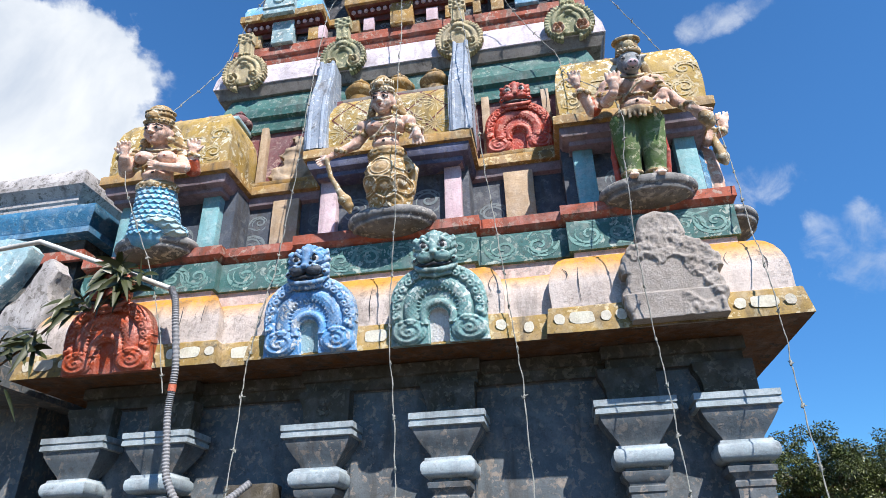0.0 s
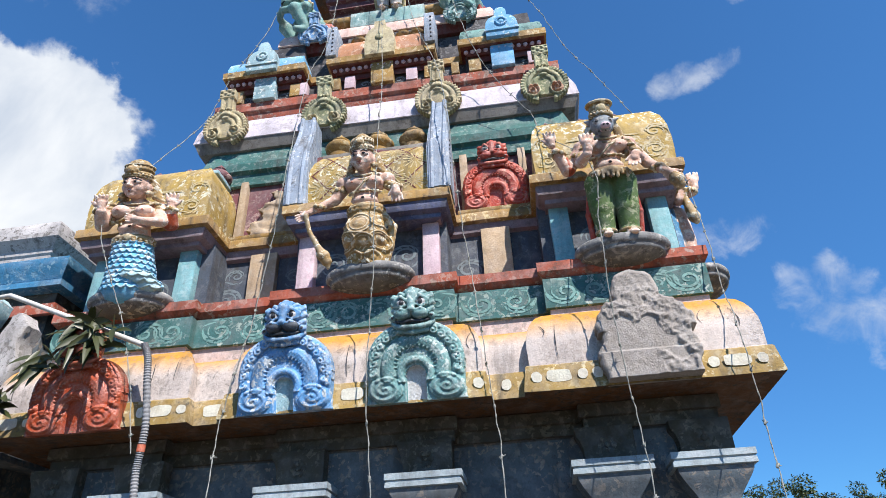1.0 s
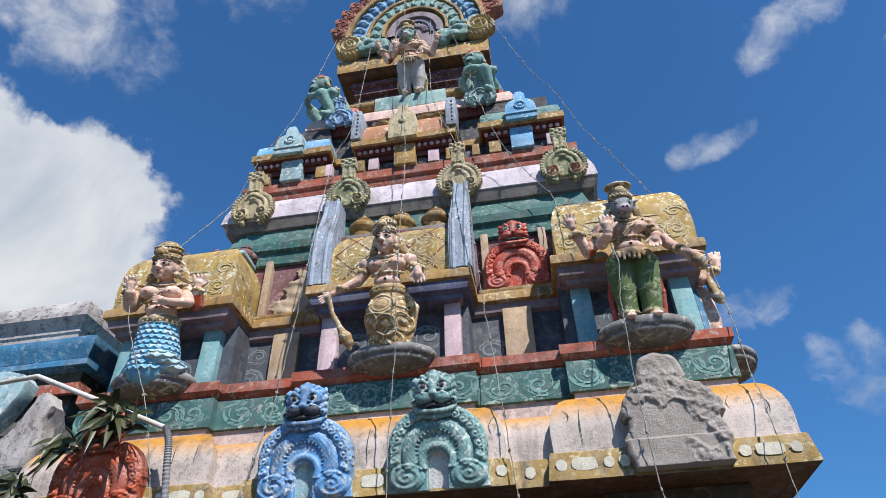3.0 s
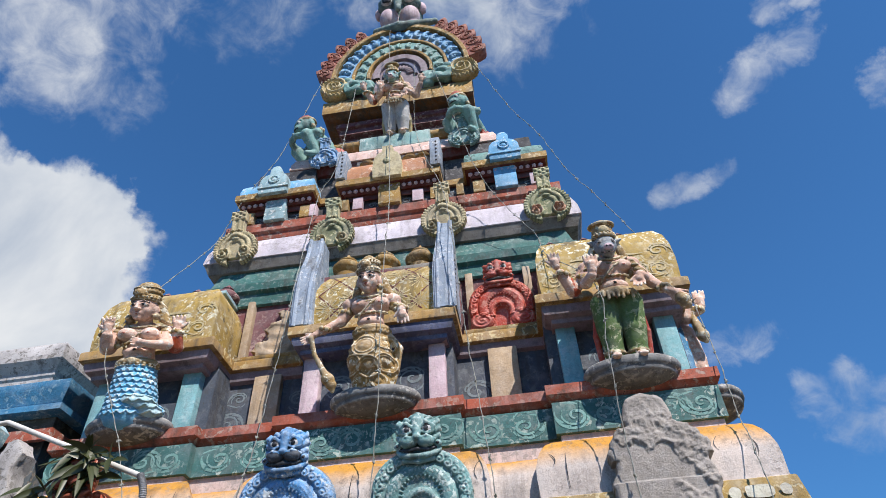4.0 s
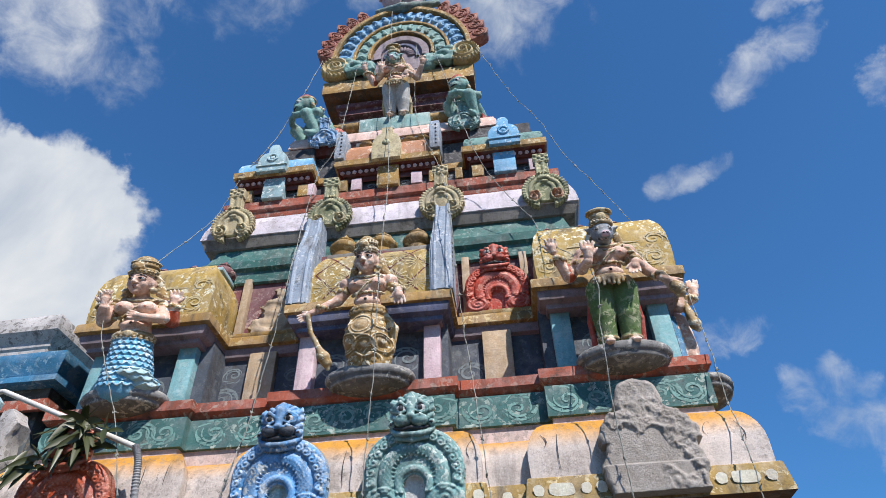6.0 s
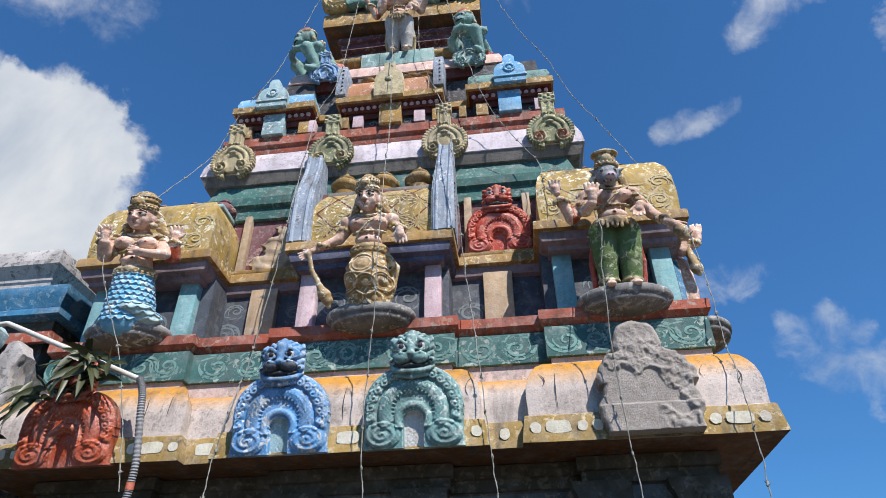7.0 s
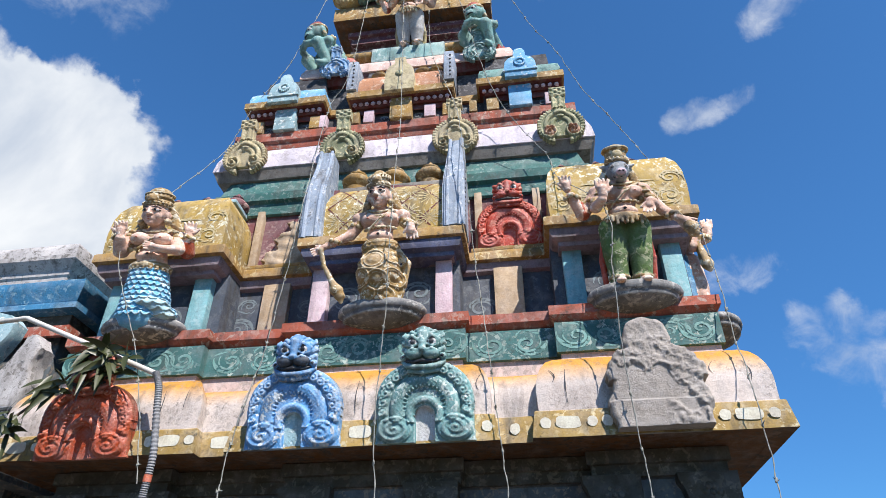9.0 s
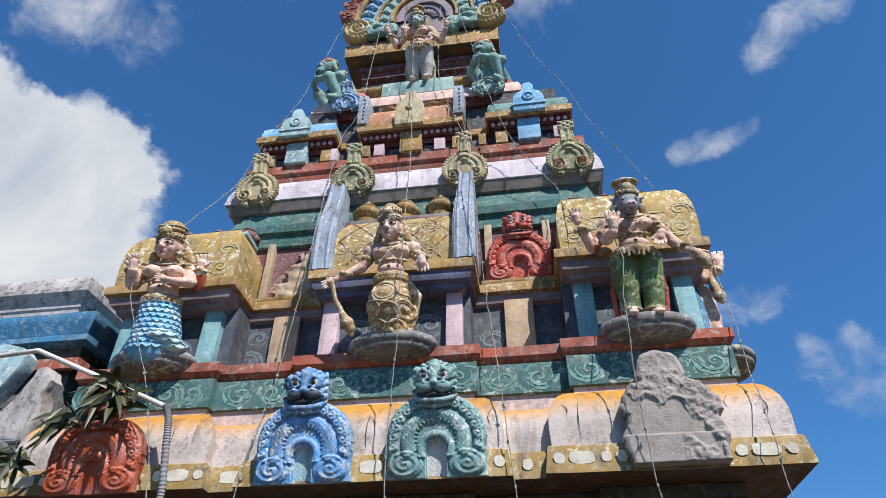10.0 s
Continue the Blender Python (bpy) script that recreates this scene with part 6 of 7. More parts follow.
GROUP = "lion-mask plaques on the cornice"
for m, m2, at, lab, sc, lean in (("tealrelief", "white", (X0 + 0.56, 4.99, 3.375), "teal carved lion-mask plaque over a horseshoe arch", (1, 0.8, 0.97), 11),
                                 ("bluerelief", "aquapale", (X0 - 0.56, 4.99, 3.375), "bright blue carved lion-mask plaque over a horseshoe arch", (1, 0.8, 0.97), 11),
                                 ("brick", "brick", (X0 - 2.45, 4.99, 3.36), "terracotta red carved lion-mask plaque with a leaf garland", (1.06, 0.8, 0.95), 11),
                                 ("redrelief", "redrelief", (X0 + 1.35, 5.80, 5.75), "red carved lion-mask plaque in a niche", (0.90, 0.7, 0.88), 8)):
    holder = thing("lion_plaque", lab, "relief plaque", at, GROUP)
    holder.rotation_euler, holder.scale = (radians(lean), 0, 0), sc
    ob = new("arch", plaque_mesh("arch", 0.84, 0.86, 0.0065, lion_arch, [m, m2]))
    ob.parent = holder
    ob = lion_mask(m, "muzzle" if m == "bluerelief" else m)
    ob.parent, ob.location, ob.scale = holder, (0, -0.06, 0.56), (0.92, 1.0, 0.96)
# worn, half-lost plaque in the other niche
def worn_arch(u, v):
    arch = 0.36 - np.hypot(u + 0.02, (v - 0.30) * 0.85)
    inside = (arch > 0) & (v < 0.72) & (u > -0.16 + 0.5 * (v - 0.3) + 0.05 * np.sin(v * 25) + 0.02 * np.sin(v * 71))
    d = 0.03 + 0.03 * np.clip(arch / 0.1, 0, 1) + 0.015 * tube(u, v, 0, 0.3, 0.22, 0.05) + 0.01 * np.sin(u * 17 + v * 31) * np.sin(v * 14 - u * 9)
    return d, inside, np.zeros(u.shape, dtype=int)


put_plaque("worn_plaque", plaque_mesh("worn_plaque", 0.8, 0.85, 0.012, worn_arch, ["beige"]), (X0 - 1.30, 5.86, 5.72), "worn beige remains of a carved niche plaque")


# fresh cement patch in the shape of a plaque
def cement_patch(u, v):
    au = np.abs(u)
    ang = np.arctan2(v - 0.4, u)
    wob = 0.008 * np.sin(5 * ang + 1) + 0.008 * np.sin(11 * ang) + 0.006 * np.sin(23 * ang + 2)
    body = np.where(v < 0.40, 0.375 + 0.02 * np.sin(v * 14 - 1) - au, 0.39 - (au ** 2.4 + (np.maximum(v - 0.40, 0) * 1.25) ** 2.4) ** (1 / 2.4)) + wob
    head = 0.2 - np.hypot(u * 1.0 + 0.03, (v - 0.74) * 0.92) + wob * 0.8
    inside = (body > 0) | (head > 0)
    e = np.maximum(body, head)
    crust, coarse = np.zeros(u.shape), np.zeros(u.shape)
    gen = np.random.RandomState(11)
    for n, amp in ((16, 0.5), (34, 0.4), (70, 0.3), (130, 0.2)):
        g = gen.uniform(-1, 1, (n + 2, n + 2))
        fu, fv = np.clip(u + 0.5, 0, 0.999) * n, np.clip(v / 1.1, 0, 0.999) * n
        i, j = fu.astype(int), fv.astype(int)
        a, b = fu - i, fv - j
        a, b = a * a * (3 - 2 * a), b * b * (3 - 2 * b)
        crust += amp * ((g[i, j] * (1 - a) + g[i + 1, j] * a) * (1 - b) + (g[i, j + 1] * (1 - a) + g[i + 1, j + 1] * a) * b)
        if n < 40:
            coarse = crust.copy()
    # a trowelled face below, thrown mortar above it and along one side
    line = 0.43 - 0.45 * u + 0.05 * np.sin(u * 13 + 1) + 0.03 * np.sin(u * 29) + 0.05 * coarse + 0.03 * crust
    rough = np.maximum(np.clip((v - line) / 0.03, 0, 1), np.clip((u - 0.27 - 0.04 * np.sin(v * 17) + 0.04 * crust) / 0.02, 0, 1)) * np.clip((0.80 - v) / 0.08 + 0.3, 0.3, 1)
    low = np.clip((0.16 + 0.05 * np.sin(u * 21) - v) / 0.03, 0, 1) * np.clip((u - 0.02) / 0.06, 0, 1)
    rough = np.maximum(rough, 0.8 * low)
    d = 0.075 + 0.035 * np.clip(e / 0.035, 0, 1) ** 0.6 + 0.003 * crust + rough * (0.018 + 0.012 * coarse + 0.011 * crust) + 0.022 * np.clip((0.225 - v) / 0.012, 0, 1)
    return d, inside, np.zeros(u.shape, dtype=int)


put_plaque("cement_patch", plaque_mesh("cement_patch", 0.95, 1.05, 0.0075, cement_patch, ["cement"]), (X0 + 2.44, 4.985, 3.385), "rough grey cement patch where a plaque was lost", "cement patch")


def wheel_plate(u, v):
    """A toothed wheel with two volutes under a carved neck; about 0.62 by 0.88."""
    a, r = np.arctan2(v - 0.29, u), np.hypot(u, (v - 0.29) * 1.08)
    rim = 0.295 + 0.008 * np.cos(a * 40) - r
    cut = (np.abs(u) < 0.09) & (v < 0.12 - 0.0 * u)
    neck = np.minimum(0.085 + 0.02 * (v > 0.74) - np.abs(u), 0.88 - v)
    inside = ((rim > 0) & ~cut) | ((neck > 0) & (v > 0.4))
    d = np.full(u.shape, 0.05)
    d += 0.03 * np.clip((r - 0.235) / 0.01, 0, 1) * (0.75 + 0.25 * np.cos(a * 40)) * (rim > 0)
    d += 0.035 * tube(u, v, 0, 0.30, 0.185, 0.03) * (v > 0.2) + 0.03 * tube(u, v, 0, 0.30, 0.11, 0.03) * (v > 0.25)
    for s in (-1, 1):
        d += 0.07 * volute(u, v, s * 0.145, 0.20, 0.105, s, 2.0)
    d += 0.05 * bump(u, v, 0, 0.47, 0.08, 0.07)
    d += np.where((neck > 0) & (v > 0.55), 0.04 + 0.02 * (v > 0.74) + 0.012 * np.sin(u * 70) * (v < 0.74) + 0.018 * np.sin(v * 90) * np.sin(u * 60) * (v > 0.76), 0)
    mat = np.zeros(u.shape, dtype=int)
    mat[(volute(u, v, 0.145, 0.20, 0.075, 1, 2.0) > 0) | (volute(u, v, -0.145, 0.20, 0.075, -1, 2.0) > 0)] = 1
    return d, inside, mat


wm = {k: plaque_mesh("wheel_plaque", 0.64, 0.9, 0.009, wheel_plate, v) for k, v in (("b", ["buff", "buff"]), ("m", ["mossy", "orange"]), ("g", ["mossy", "buff"]), ("t", ["tealrelief", "tealrelief"]), ("s", ["bluerelief", "bluerelief"]))}
for x, k, lab in ((-2.03, "b", "buff"), (-0.72, "g", "moss-green"), (0.75, "b", "buff"), (2.07, "m", "moss-green")):
    put_plaque("wheel_plaque", wm[k], (X0 + x, 5.78, 7.20), f"{lab} stone wheel plaque with volutes on the white slab", group="wheel plaques", scale=(1, 0.65, 1), lean=6)
for x, k, lab in ((-1.02, "s", "blue"), (1.10, "t", "teal")):
    put_plaque("wheel_plaque", wm[k], (X0 + x, 5.92, 9.06), f"{lab} wheel plaque with volutes on the pink slab", group="wheel plaques", scale=(0.82, 0.5, 0.66), lean=8)

# ---- crown figures ----
f = stand("statue", boar_figure("white", "tealrelief", "goldpale", False), (X0 + 0.06, 6.06, 9.745), "painted figure with white legs before the crown arch", 0, 0.85, 0.012, lean=22, wide=1.2)


def crouched():
    """A squatting figure with a large head, arms folded over raised knees."""
    c = Clay(0.02)
    c.limb("monkey", (0, 0.10, 0.17, 0.19), (0.0, 0.08, 0.36, 0.17), (0.0, 0.0, 0.52, 0.16))
    c.limb("monkey", (0, -0.02, 0.56, 0.09), (0, -0.06, 0.64, 0.09))
    c.egg("monkey", (0, -0.09, 0.76), (0.155, 0.165, 0.15))
    c.egg("monkey", (0, -0.22, 0.71), (0.09, 0.09, 0.075))
    c.limb("ink", (-0.06, -0.285, 0.69, 0.008), (0, -0.31, 0.685, 0.008), (0.06, -0.285, 0.69, 0.008))
    c.limb("brick", (0, -0.05, 0.86, 0.14), (0, 0.0, 0.93, 0.09))
    c.ring("crown", (0, -0.06, 0.845), 0.15, 0.024, 1.05)
    for k in range(5):
        c.ring("brick", (0, -0.03, 0.88 + 0.025 * k), 0.14 - 0.018 * k, 0.010, 1.0)
    for s in (-1, 1):
        c.egg("white", (s * 0.07, -0.235, 0.785), (0.036, 0.02, 0.026)).egg("ink", (s * 0.07, -0.252, 0.785), 0.015)
        c.limb("monkey", (s * 0.02, -0.25, 0.815, 0.016), (s * 0.11, -0.21, 0.82, 0.018))
        c.egg("monkey", (s * 0.155, -0.05, 0.75), (0.03, 0.05, 0.07))
        c.egg("crown", (s * 0.165, -0.06, 0.66), (0.035, 0.035, 0.045))
        c.limb("monkey", (s * 0.13, 0.05, 0.14, 0.125), (s * 0.2, -0.27, 0.40, 0.095), (s * 0.17, -0.2, 0.06, 0.07))
        c.limb("monkey", (s * 0.17, -0.2, 0.045, 0.06), (s * 0.18, -0.38, 0.035, 0.045))
        c.limb("monkey", (s * 0.17, 0.0, 0.52, 0.08), (s * 0.29, -0.14, 0.38, 0.065), (s * 0.1, -0.37, 0.46, 0.052))
        c.hand("monkey", (s * 0.05, -0.39, 0.48), (-s, 0, 0.2), (0, 0, 1), 1.0, 0.3)
        armlet(c, (s * 0.23, -0.06, 0.46), 0.085)
    c.limb("crown", (-0.12, -0.12, 0.56, 0.02), (0, -0.17, 0.52, 0.024), (0.12, -0.12, 0.56, 0.02))
    c.slabby("redrelief", (0.0, 0.14, 0.08), (0.24, 0.18, 0.08), 0.03)
    return c


stand("statue", crouched(), (X0 - 1.10, 6.14, 9.42), "crouching teal plaster monkey figure with red cap", -50, 1.0, 0.016, lean=24)
stand("statue", crouched(), (X0 + 1.22, 6.14, 9.42), "crouching teal plaster monkey figure with red cap", -28, 0.92, 0.016, lean=24)

# lion head on the summit
c = Clay(0.03)
c.egg("summit", (0, 0.1, 0.55), (0.42, 0.3, 0.5))
for s in (-1, 1):
    c.egg("pinkpost", (s * 0.2, -0.14, 0.36), (0.19, 0.17, 0.26))
    c.egg("summit", (s * 0.22, -0.1, 0.78), (0.2, 0.17, 0.18))
    c.egg("white", (s * 0.22, -0.24, 0.77), (0.11, 0.06, 0.1))
    c.egg("ink", (s * 0.22, -0.285, 0.77), (0.085, 0.03, 0.08))
    c.limb("summit", (s * 0.05, -0.24, 0.9, 0.03), (s * 0.2, -0.27, 0.91, 0.035), (s * 0.38, -0.18, 0.84, 0.03))
    c.egg("pinkpost", (s * 0.44, 0.0, 0.72), (0.07, 0.09, 0.14))
    c.egg("summit", (s * 0.14, 0.0, 1.02), (0.12, 0.1, 0.07))
c.limb("summit", (0, -0.26, 0.98, 0.07), (0, -0.3, 0.7, 0.085), (0, -0.32, 0.42, 0.06))
c.limb("summit", (-0.46, -0.12, 0.1, 0.07), (0, -0.24, 0.02, 0.09), (0.5, -0.12, 0.14, 0.07), (0.66, -0.08, 0.2, 0.06))
c.egg("summit", (0, 0.1, 0.1), (0.42, 0.26, 0.14))
ob = stand("lion_mask", c, (CX, 6.30, 13.08), "grey-teal bulging-eyed lion head on the crown arch", 0, 1.02, 0.02, group="", lean=10)


def curl(u, v):
    r = np.hypot(u, v - 0.28)
    d = 0.05 + 0.10 * volute(u, v, 0, 0.28, 0.27, 1, 3.0) + 0.03 * (np.cos(np.arctan2(v - 0.28, u) * 20) > 0) * (r > 0.21)
    return d, r < 0.275, np.zeros(u.shape, dtype=int)


cm = plaque_mesh("crown_curl", 0.56, 0.56, 0.011, curl, ["goldpale"])
for x, z, sx in ((-1.06, 11.05, 1), (1.17, 11.05, -1)):
    ob = new("crown_curl", cm)
    ob.location, ob.scale = (X0 + x, 6.12, z), (sx, 1, 1)
    tagged(ob, "gold spiral curl at the foot of the crown arch", "ornament", "crown curls")
for s in (-1, 1):
    c = Clay(0.03)
    pts = [(-0.1, 0, 0.0), (0.08, -0.05, 0.08), (0.22, 0, 0.05), (0.3, -0.04, 0.18), (0.16, -0.05, 0.24), (0.02, 0, 0.22), (-0.12, -0.04, 0.16), (0.36, 0, 0.34), (0.26, -0.03, 0.36)]
    for k, (a, b, d) in enumerate(pts):
        c.egg("tealring", (s * a, b, d), (0.11 + 0.02 * math.sin(k * 2), 0.09, 0.085 + 0.02 * math.cos(k)))
    for k in range(9):
        c.limb("tealring", (s * (-0.2 + 0.06 * k), -0.08, 0.02, 0.03), (s * (-0.15 + 0.06 * k), -0.1, 0.12 + 0.1 * math.sin(k), 0.022))
    stand("sea_beast", c, (CX + s * 0.62 - 0.02, 6.12, 11.12), "teal carved sea beast at the crown arch foot", 0, 1.0, 0.018, group="")


# ---- neighbouring hall ----
hall = thing("temple_hall", "whitewashed hall with a cobalt blue cornice", "building", (-8.5, 7, 0))
HX = -5.05
under(part("wall", sweep(box_plan(-14, HX - 0.25, 5.85, 9.5), [(0, 0), (0, 5.3)]), M["slate"]), hall)
under(part("base_course", sweep(box_plan(-14, HX - 0.1, 5.72, 9.5), [(0, 4.98), (0.02, 5.0), (0.02, 5.13), (-0.02, 5.14), (-0.02, 5.3)], [0, 0, 0, 1]), [M["redoxide"], M["beam"]], None, "red oxide band over grey wall"), hall)
under(part("cornice", sweep(box_plan(-14, HX, 5.60, 9.5), [(-0.3, 5.27), (-0.06, 5.28), (0.0, 5.30), (0.0, 5.37), (-0.03, 5.385), (-0.03, 5.40), (0.06, 5.52), (0.06, 5.63), (-0.02, 5.65), (-0.4, 5.655)]), M["nbblue"], None, "cobalt blue moulded cornice"), hall)
under(part("parapet", sweep(box_plan(-14, HX - 0.35, 5.72, 9.0), [(0, 5.65), (0, 5.80), (0.02, 5.82), (0.02, 5.88), (0.10, 5.97), (0.12, 5.99), (0.12, 6.05), (0.0, 6.07), (0.0, 6.22), (-0.03, 6.30), (-0.10, 6.36), (-0.5, 6.365)], None, cap=True), M["nbwhite"], None, "mildewed whitewashed parapet"), hall)
under(part("coping", block(-14, HX - 0.75, 5.9, 8.8, 6.36, 6.41, 0.01), M["nbwhite"]), hall)
# mostly unseen cornice, its overhang added to shade the wall beneath
under(part("lower_cornice", sweep(box_plan(-14, HX - 0.02, 4.98, 9.5), [(-0.7, 3.38), (0, 3.37), (0, 3.55), (-0.03, 3.57), (-0.02, 3.75), (-0.06, 3.9), (-0.16, 4.0), (-0.6, 4.05)]), M["slate"], None, "slate-blue rolled lower cornice, extended to shade the hall wall"), hall)
g = [(-6.6, 4.0), (-6.05, 4.05), (-5.80, 4.3), (-5.58, 4.62), (-5.45, 4.85), (-5.43, 4.98), (-5.52, 5.07), (-5.72, 5.12), (-6.0, 5.14), (-6.6, 5.15)]
bb = extrude_outline(g, 5.30, 5.5, 0.03)
bmesh.ops.triangulate(bb, faces=bb.faces[:])
bmesh.ops.subdivide_edges(bb, edges=bb.edges[:], cuts=3)
wobble(bb, 0.015, 6)
under(part("gable", bb, M["aquapale"], None, "chipped pale blue gable plate"), hall)
g = [(-5.72, 4.05), (-5.16, 4.05), (-5.10, 4.3), (-5.14, 4.52), (-5.08, 4.7), (-5.2, 4.86), (-5.3, 4.83), (-5.38, 4.6), (-5.5, 4.42), (-5.62, 4.3)]
bb = extrude_outline(g, 5.38, 5.6, 0.03)
bmesh.ops.triangulate(bb, faces=bb.faces[:])
bmesh.ops.subdivide_edges(bb, edges=bb.edges[:], cuts=3)
wobble(bb, 0.02, 7)
under(part("pier", bb, M["nbwhite"], None, "flaking pale broken pier"), hall)

# ---- strings of small lamps ----
STRINGS = [
    [(-0.10, 6.10, 11.55), (0.37, 6.00, 9.98), (0.71, 5.95, 9.17), (0.97, 5.85, 8.22), (1.23, 5.75, 7.55), (1.44, 5.60, 6.86), (1.76, 5.45, 5.88), (1.74, 5.16, 4.85), (1.70, 5.02, 4.14), (1.67, 4.86, 3.71), (1.66, 4.85, 3.14), (1.61, 4.75, 2.49), (1.5, 4.4, 0.9)],
    [(-0.80, 6.00, 11.41), (-0.52, 5.90, 10.03), (-0.36, 5.55, 8.73), (-0.06, 5.56, 7.70), (0.39, 5.58, 6.88), (0.42, 5.2, 6.26), (0.80, 4.80, 5.45), (0.76, 4.72, 4.72), (0.73, 4.74, 3.95), (0.75, 4.80, 3.30), (0.77, 4.75, 2.77), (0.72, 4.4, 1.0)],
    [(-1.10, 6.00, 11.63), (-1.07, 5.85, 9.51), (-0.70, 5.55, 7.92), (-0.55, 5.05, 6.65), (-0.48, 5.13, 5.40), (-0.42, 5.13, 4.76), (-0.35, 4.95, 4.03), (-0.29, 4.9, 3.33), (-0.25, 4.80, 2.77), (-0.22, 4.5, 1.0)],
    [(-1.54, 5.9, 12.70), (-1.45, 5.65, 10.1), (-1.36, 5.45, 7.75), (-1.26, 4.9, 6.30), (-1.23, 4.70, 5.22), (-1.24, 4.74, 4.38), (-1.29, 4.80, 3.50), (-1.23, 4.75, 2.66), (-1.1, 4.4, 1.0)],
    [(-2.13, 6.05, 11.35), (-2.15, 5.60, 8.77), (-2.36, 5.56, 8.05), (-2.32, 5.12, 6.16), (-2.40, 5.15, 5.23), (-2.46, 5.08, 4.32), (-2.52, 4.98, 3.77), (-2.58, 4.95, 3.25), (-2.54, 4.85, 2.76), (-2.45, 4.5, 1.2)],
    [(-2.80, 6.10, 11.68), (-3.17, 5.85, 9.47), (-3.56, 5.75, 8.42), (-3.77, 5.72, 7.65), (-4.00, 5.30, 6.66), (-3.95, 5.0, 6.2), (-4.02, 4.75, 5.45), (-3.88, 4.75, 4.95), (-3.64, 4.80, 4.44), (-3.41, 4.83, 3.79), (-3.24, 4.83, 3.10)]]


bm = bmesh.new()
bmesh.ops.create_icosphere(bm, subdivisions=2, radius=1, matrix=Matrix.LocRotScale((0, 0, 0), None, (0.010, 0.010, 0.024)))
bmesh.ops.create_cone(bm, cap_ends=True, segments=6, radius1=0.007, radius2=0.002, depth=0.035, matrix=Matrix.Translation((0.014, -0.006, 0.012)) @ Matrix.Rotation(0.9, 4, "Y"))
bmesh.ops.create_cone(bm, cap_ends=True, segments=6, radius1=0.006, radius2=0.002, depth=0.03, matrix=Matrix.Translation((-0.012, 0.004, -0.006)) @ Matrix.Rotation(-0.7, 4, "Y"))
finish(bm)
lamp_me = bpy.data.meshes.new("bulb")
bm.to_mesh(lamp_me), bm.free()
lamp_me.materials.append(M["wire"])
rnd = random.Random(7)
for pts in STRINGS:
    line = [p + noise.noise_vector(p * 6) * 0.012 for p in smooth(pts, 14)]
    holder = thing("lamp_string", "hanging wire string of tiny unlit lamps", "lamp string", pts[0], "strings of lamps on the tower")
    twin = [p + Vector((0.005 * math.sin(i * 1.3), 0.005 * math.cos(i * 1.3), 0)) for i, p in enumerate(line)]
    under(part("wire", pipe_mesh(line, 0.0034), M["wire"]), holder)
    under(part("wire", pipe_mesh(twin, 0.0028), M["wire"]), holder)
    run = 0.0
    for a, b in zip(line, line[1:]):
        run += (b - a).length
        if run > 0.34:
            run = rnd.uniform(-0.06, 0.06)
            ob = new("bulb", lamp_me)
            ob.location, ob.rotation_euler = b, (rnd.uniform(-0.5, 0.5), rnd.uniform(-0.6, 0.6), rnd.uniform(0, 6))
            under(ob, holder)

# ---- pipe and cable duct beside the red plaque ----
tagged(part("water_pipe", pipe_mesh(smooth([(-7.0, 4.9, 4.60), (-5.4, 4.85, 4.70), (-4.85, 4.82, 4.72)], 6) + smooth([(-4.84, 4.82, 4.72), (-3.94, 4.80, 4.32), (-3.31, 4.80, 4.04)], 6), 0.024, 14), M["pvc"]), "white plastic pipe slanting across the cornice", "pipe")
line = smooth([(-3.31, 4.80, 4.05), (-3.25, 4.80, 3.92), (-3.22, 4.82, 3.70), (-3.165, 4.84, 3.34), (-3.18, 4.87, 3.13), (-3.20, 4.90, 2.95), (-3.16, 4.90, 2.67), (-3.10, 4.90, 2.40), (-2.93, 4.95, 2.18), (-2.7, 5.05, 2.24), (-2.55, 5.2, 2.40)], 40)
duct = thing("cable_duct", "grey corrugated cable duct with an orange tape", "cable duct", line[0])
under(part("duct", pipe_mesh(line, 0.03, 12, lambda i: 1 + 0.10 * math.cos(i * 1.57)), M["conduit"]), duct)
for k in (150, 156):
    under(part("tape", pipe_mesh(line[k:k + 7], 0.0345, 12), M["tape"]), duct)
bm = block(-2.86, -2.42, 5.36, 5.56, 2.05, 2.42, 0.015)
tagged(part("switch_box", bm, M["beam"]), "grey metal switch box on the base wall", "switch box")


# ---- leaf garland round the red plaque ----
def leaf_mesh(bm, at, way, length, width, bend, roll):
    """One long pointed leaf, folded along its rib."""
    way = Vector(way).normalized()
    side = way.cross(Vector((0, -1, 0.25)))
    side = side.normalized() if side.length > 1e-3 else Vector((1, 0, 0))
    up = side.cross(way)
    side = (side * math.cos(roll) + up * math.sin(roll)).normalized()
    up = side.cross(way)
    at = Vector(at)
    prev = None
    for i in range(8):
        t = i / 7
        w = width * math.sin(math.pi * min(1, 0.08 + 0.92 * t)) ** 0.8 * (1 - 0.25 * t)
        c = at + way * length * t + Vector((0, 0, -1)) * bend * length * t * t
        row = [bm.verts.new(c - side * w + up * w * 0.35), bm.verts.new(c), bm.verts.new(c + side * w + up * w * 0.35)]
        if prev:
            bm.faces.new((prev[0], prev[1], row[1], row[0]))
            bm.faces.new((prev[1], prev[2], row[2], row[1]))
        prev = row


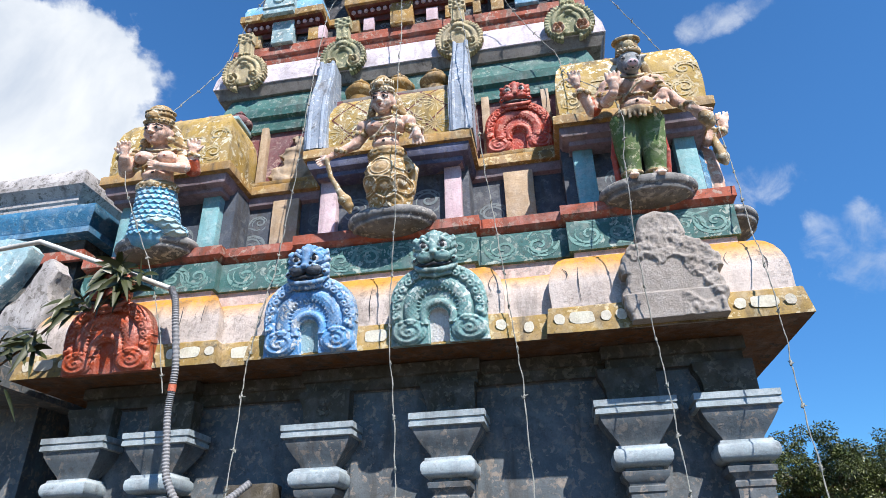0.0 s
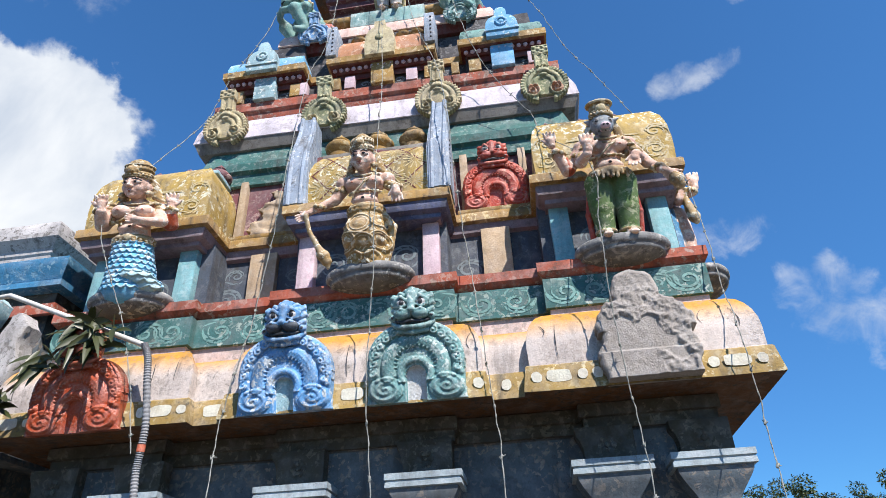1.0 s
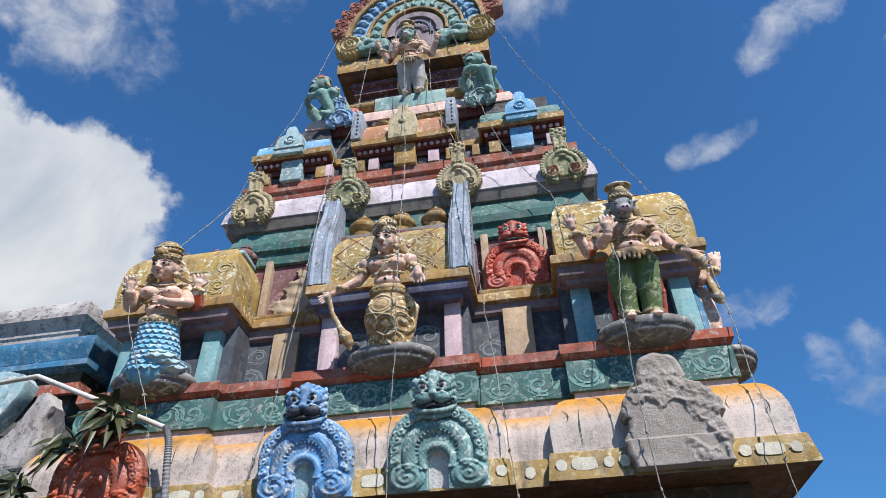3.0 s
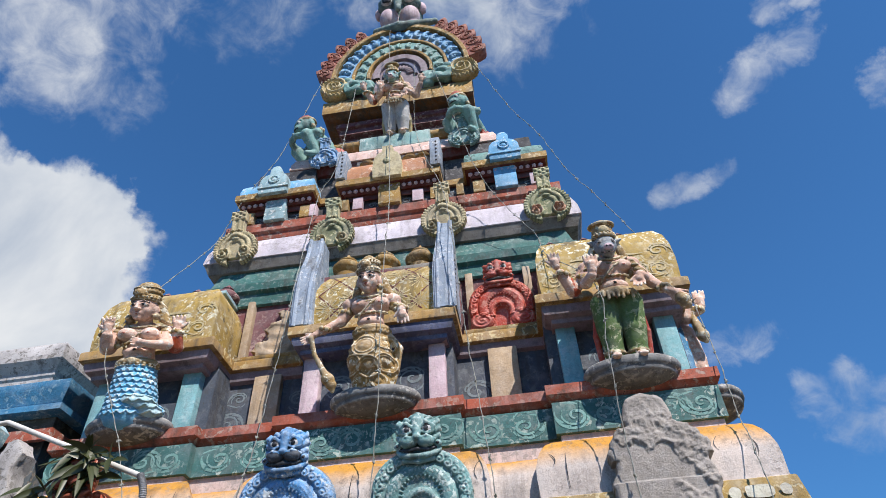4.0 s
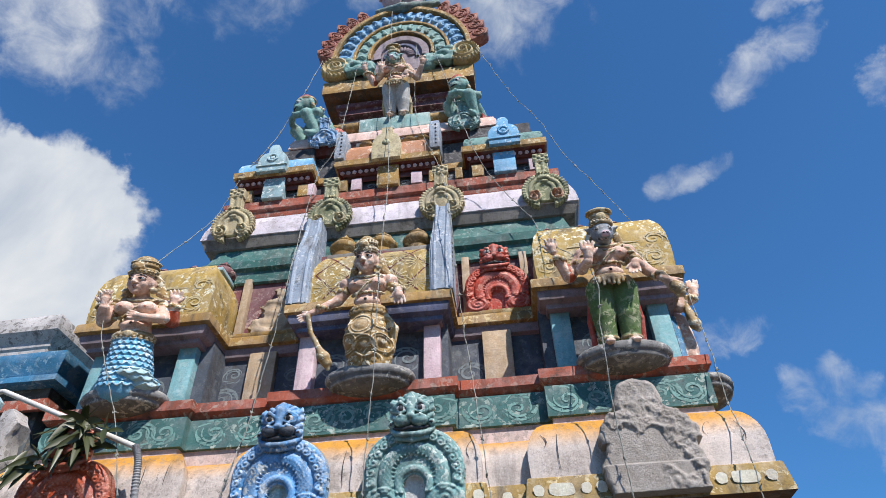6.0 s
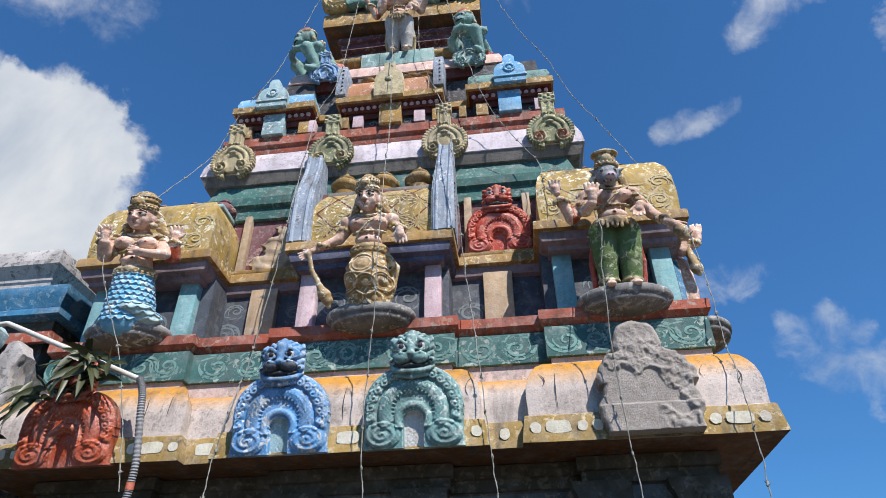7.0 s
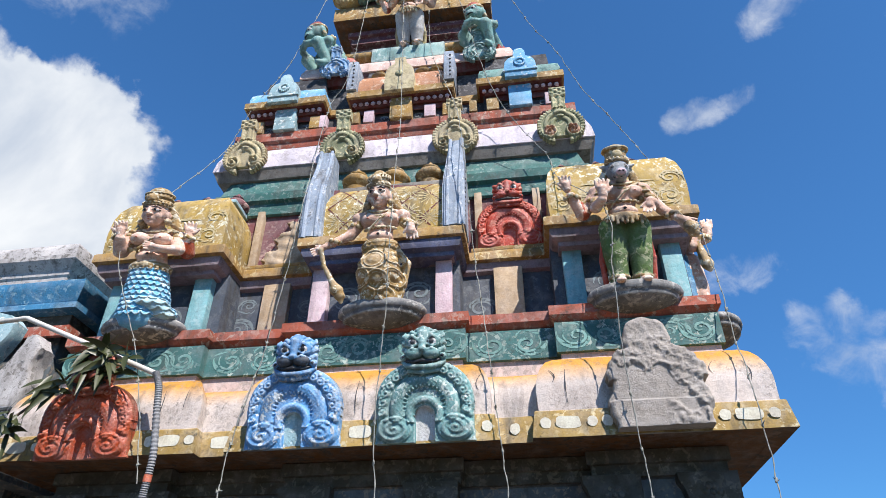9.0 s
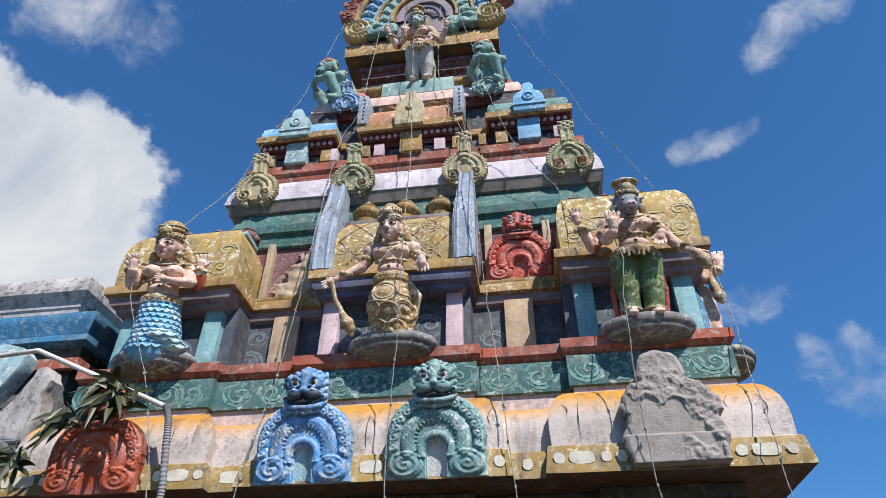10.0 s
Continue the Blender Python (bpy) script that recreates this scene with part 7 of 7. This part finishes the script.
rnd = random.Random(11)
sprigs = [((-3.84, 4.74, 4.22), 30, 0.30), ((-3.66, 4.74, 4.12), 14, 0.26), ((-4.16, 4.72, 3.95), 14, 0.28), ((-4.52, 4.72, 3.62), 16, 0.28), ((-4.78, 4.72, 3.2), 16, 0.30), ((-4.85, 4.74, 3.55), 10, 0.28)]
for at, n, ln in sprigs:
    holder = thing("leaf_sprig", "wilted mango leaf sprig tied to the red plaque", "leaf garland", at, "leaf garland sprigs")
    for k in range(int(n * 1.25)):
        b = bmesh.new()
        a = rnd.uniform(0, 2 * math.pi)
        o = (at[0] + rnd.uniform(-0.1, 0.1), at[1] + rnd.uniform(-0.06, 0.04), at[2] + rnd.uniform(-0.09, 0.09))
        leaf_mesh(b, o, (math.cos(a) * 1.1, -rnd.uniform(0.1, 0.7), math.sin(a) * 0.8 - 0.25), ln * rnd.uniform(0.6, 1.1), 0.03 * rnd.uniform(0.8, 1.3), rnd.uniform(0.1, 0.5), rnd.uniform(-0.9, 0.9))
        under(part("leaf", b, M["mango"], None, "", 80), holder)
b = pipe_mesh(smooth([(-3.5, 4.78, 4.05), (-3.9, 4.74, 4.2), (-4.2, 4.73, 3.92), (-4.55, 4.73, 3.62), (-5.0, 4.75, 3.3)], 8), 0.012)
tagged(part("garland_cord", b, M["bark"]), "thin brown cord holding the leaf sprigs", "cord")


# ---- trees behind ----
def tree(at, height, spread, seed):
    r = random.Random(seed)
    holder = thing("tree", "leafy broad-crowned green tree behind the temple", "tree", at, "trees behind the temple")
    A = Vector(at)
    top = A + Vector((0, 0, height * 0.55))
    b = pipe_mesh(smooth([A, A + Vector((0.2, 0, height * 0.3)), top], 6), 0.3, 10, lambda i: 1.1 - 0.05 * i)
    tips = []
    for k in range(12):
        a = k * 2.4
        e = top + Vector((math.cos(a) * spread * r.uniform(0.4, 0.9), math.sin(a) * spread * r.uniform(0.4, 0.9), height * r.uniform(0.05, 0.40)))
        b = join(b, pipe_mesh(smooth([top, top.lerp(e, 0.5) + Vector((0, 0, 0.4)), e], 5), 0.12, 6, lambda i: 1.1 - 0.09 * i))
        tips += [e, top.lerp(e, 0.6), e + Vector((r.uniform(-1, 1), r.uniform(-1, 1), r.uniform(0, 0.8)))]
    under(part("trunk", b, M["bark"]), holder)
    V, F = [], []
    for e in tips:
        for c in range(6):
            cc = e + Vector((r.gauss(0, 0.55), r.gauss(0, 0.55), r.gauss(0, 0.5)))
            big = r.uniform(0.2, 0.42)
            for k in range(int(2900 * big * big)):
                # leaves sit on the skin of each clump and hang outwards
                d = Vector((r.gauss(0, 1), r.gauss(0, 1), r.gauss(0, 1))).normalized()
                p = cc + Vector((d.x, d.y, d.z * 0.8)) * big * r.uniform(0.6, 1.12)
                u = (d * 0.6 + Vector((r.gauss(0, 0.6), r.gauss(0, 0.6), r.gauss(-0.1, 0.5)))).normalized()
                w = u.cross(Vector((r.uniform(-1, 1), r.uniform(-1, 1), 1))).normalized()
                l, q = r.uniform(0.07, 0.13), r.uniform(0.018, 0.032)
                n = len(V)
                V += [p, p + u * l * 0.5 + w * q, p + u * l - Vector((0, 0, 0.02)), p + u * l * 0.5 - w * q]
                F.append((n, n + 1, n + 2, n + 3))
    me = bpy.data.meshes.new("crown")
    me.from_pydata([tuple(v) for v in V], [], F)
    me.materials.append(M["leaf"])
    ob = tagged(new("crown", me), kind="stuff")
    under(ob, holder)


tree((8.7, 25.5, 0), 5.5, 2.6, 3)
tree((12.2, 26.5, 0), 5.6, 2.8, 5)
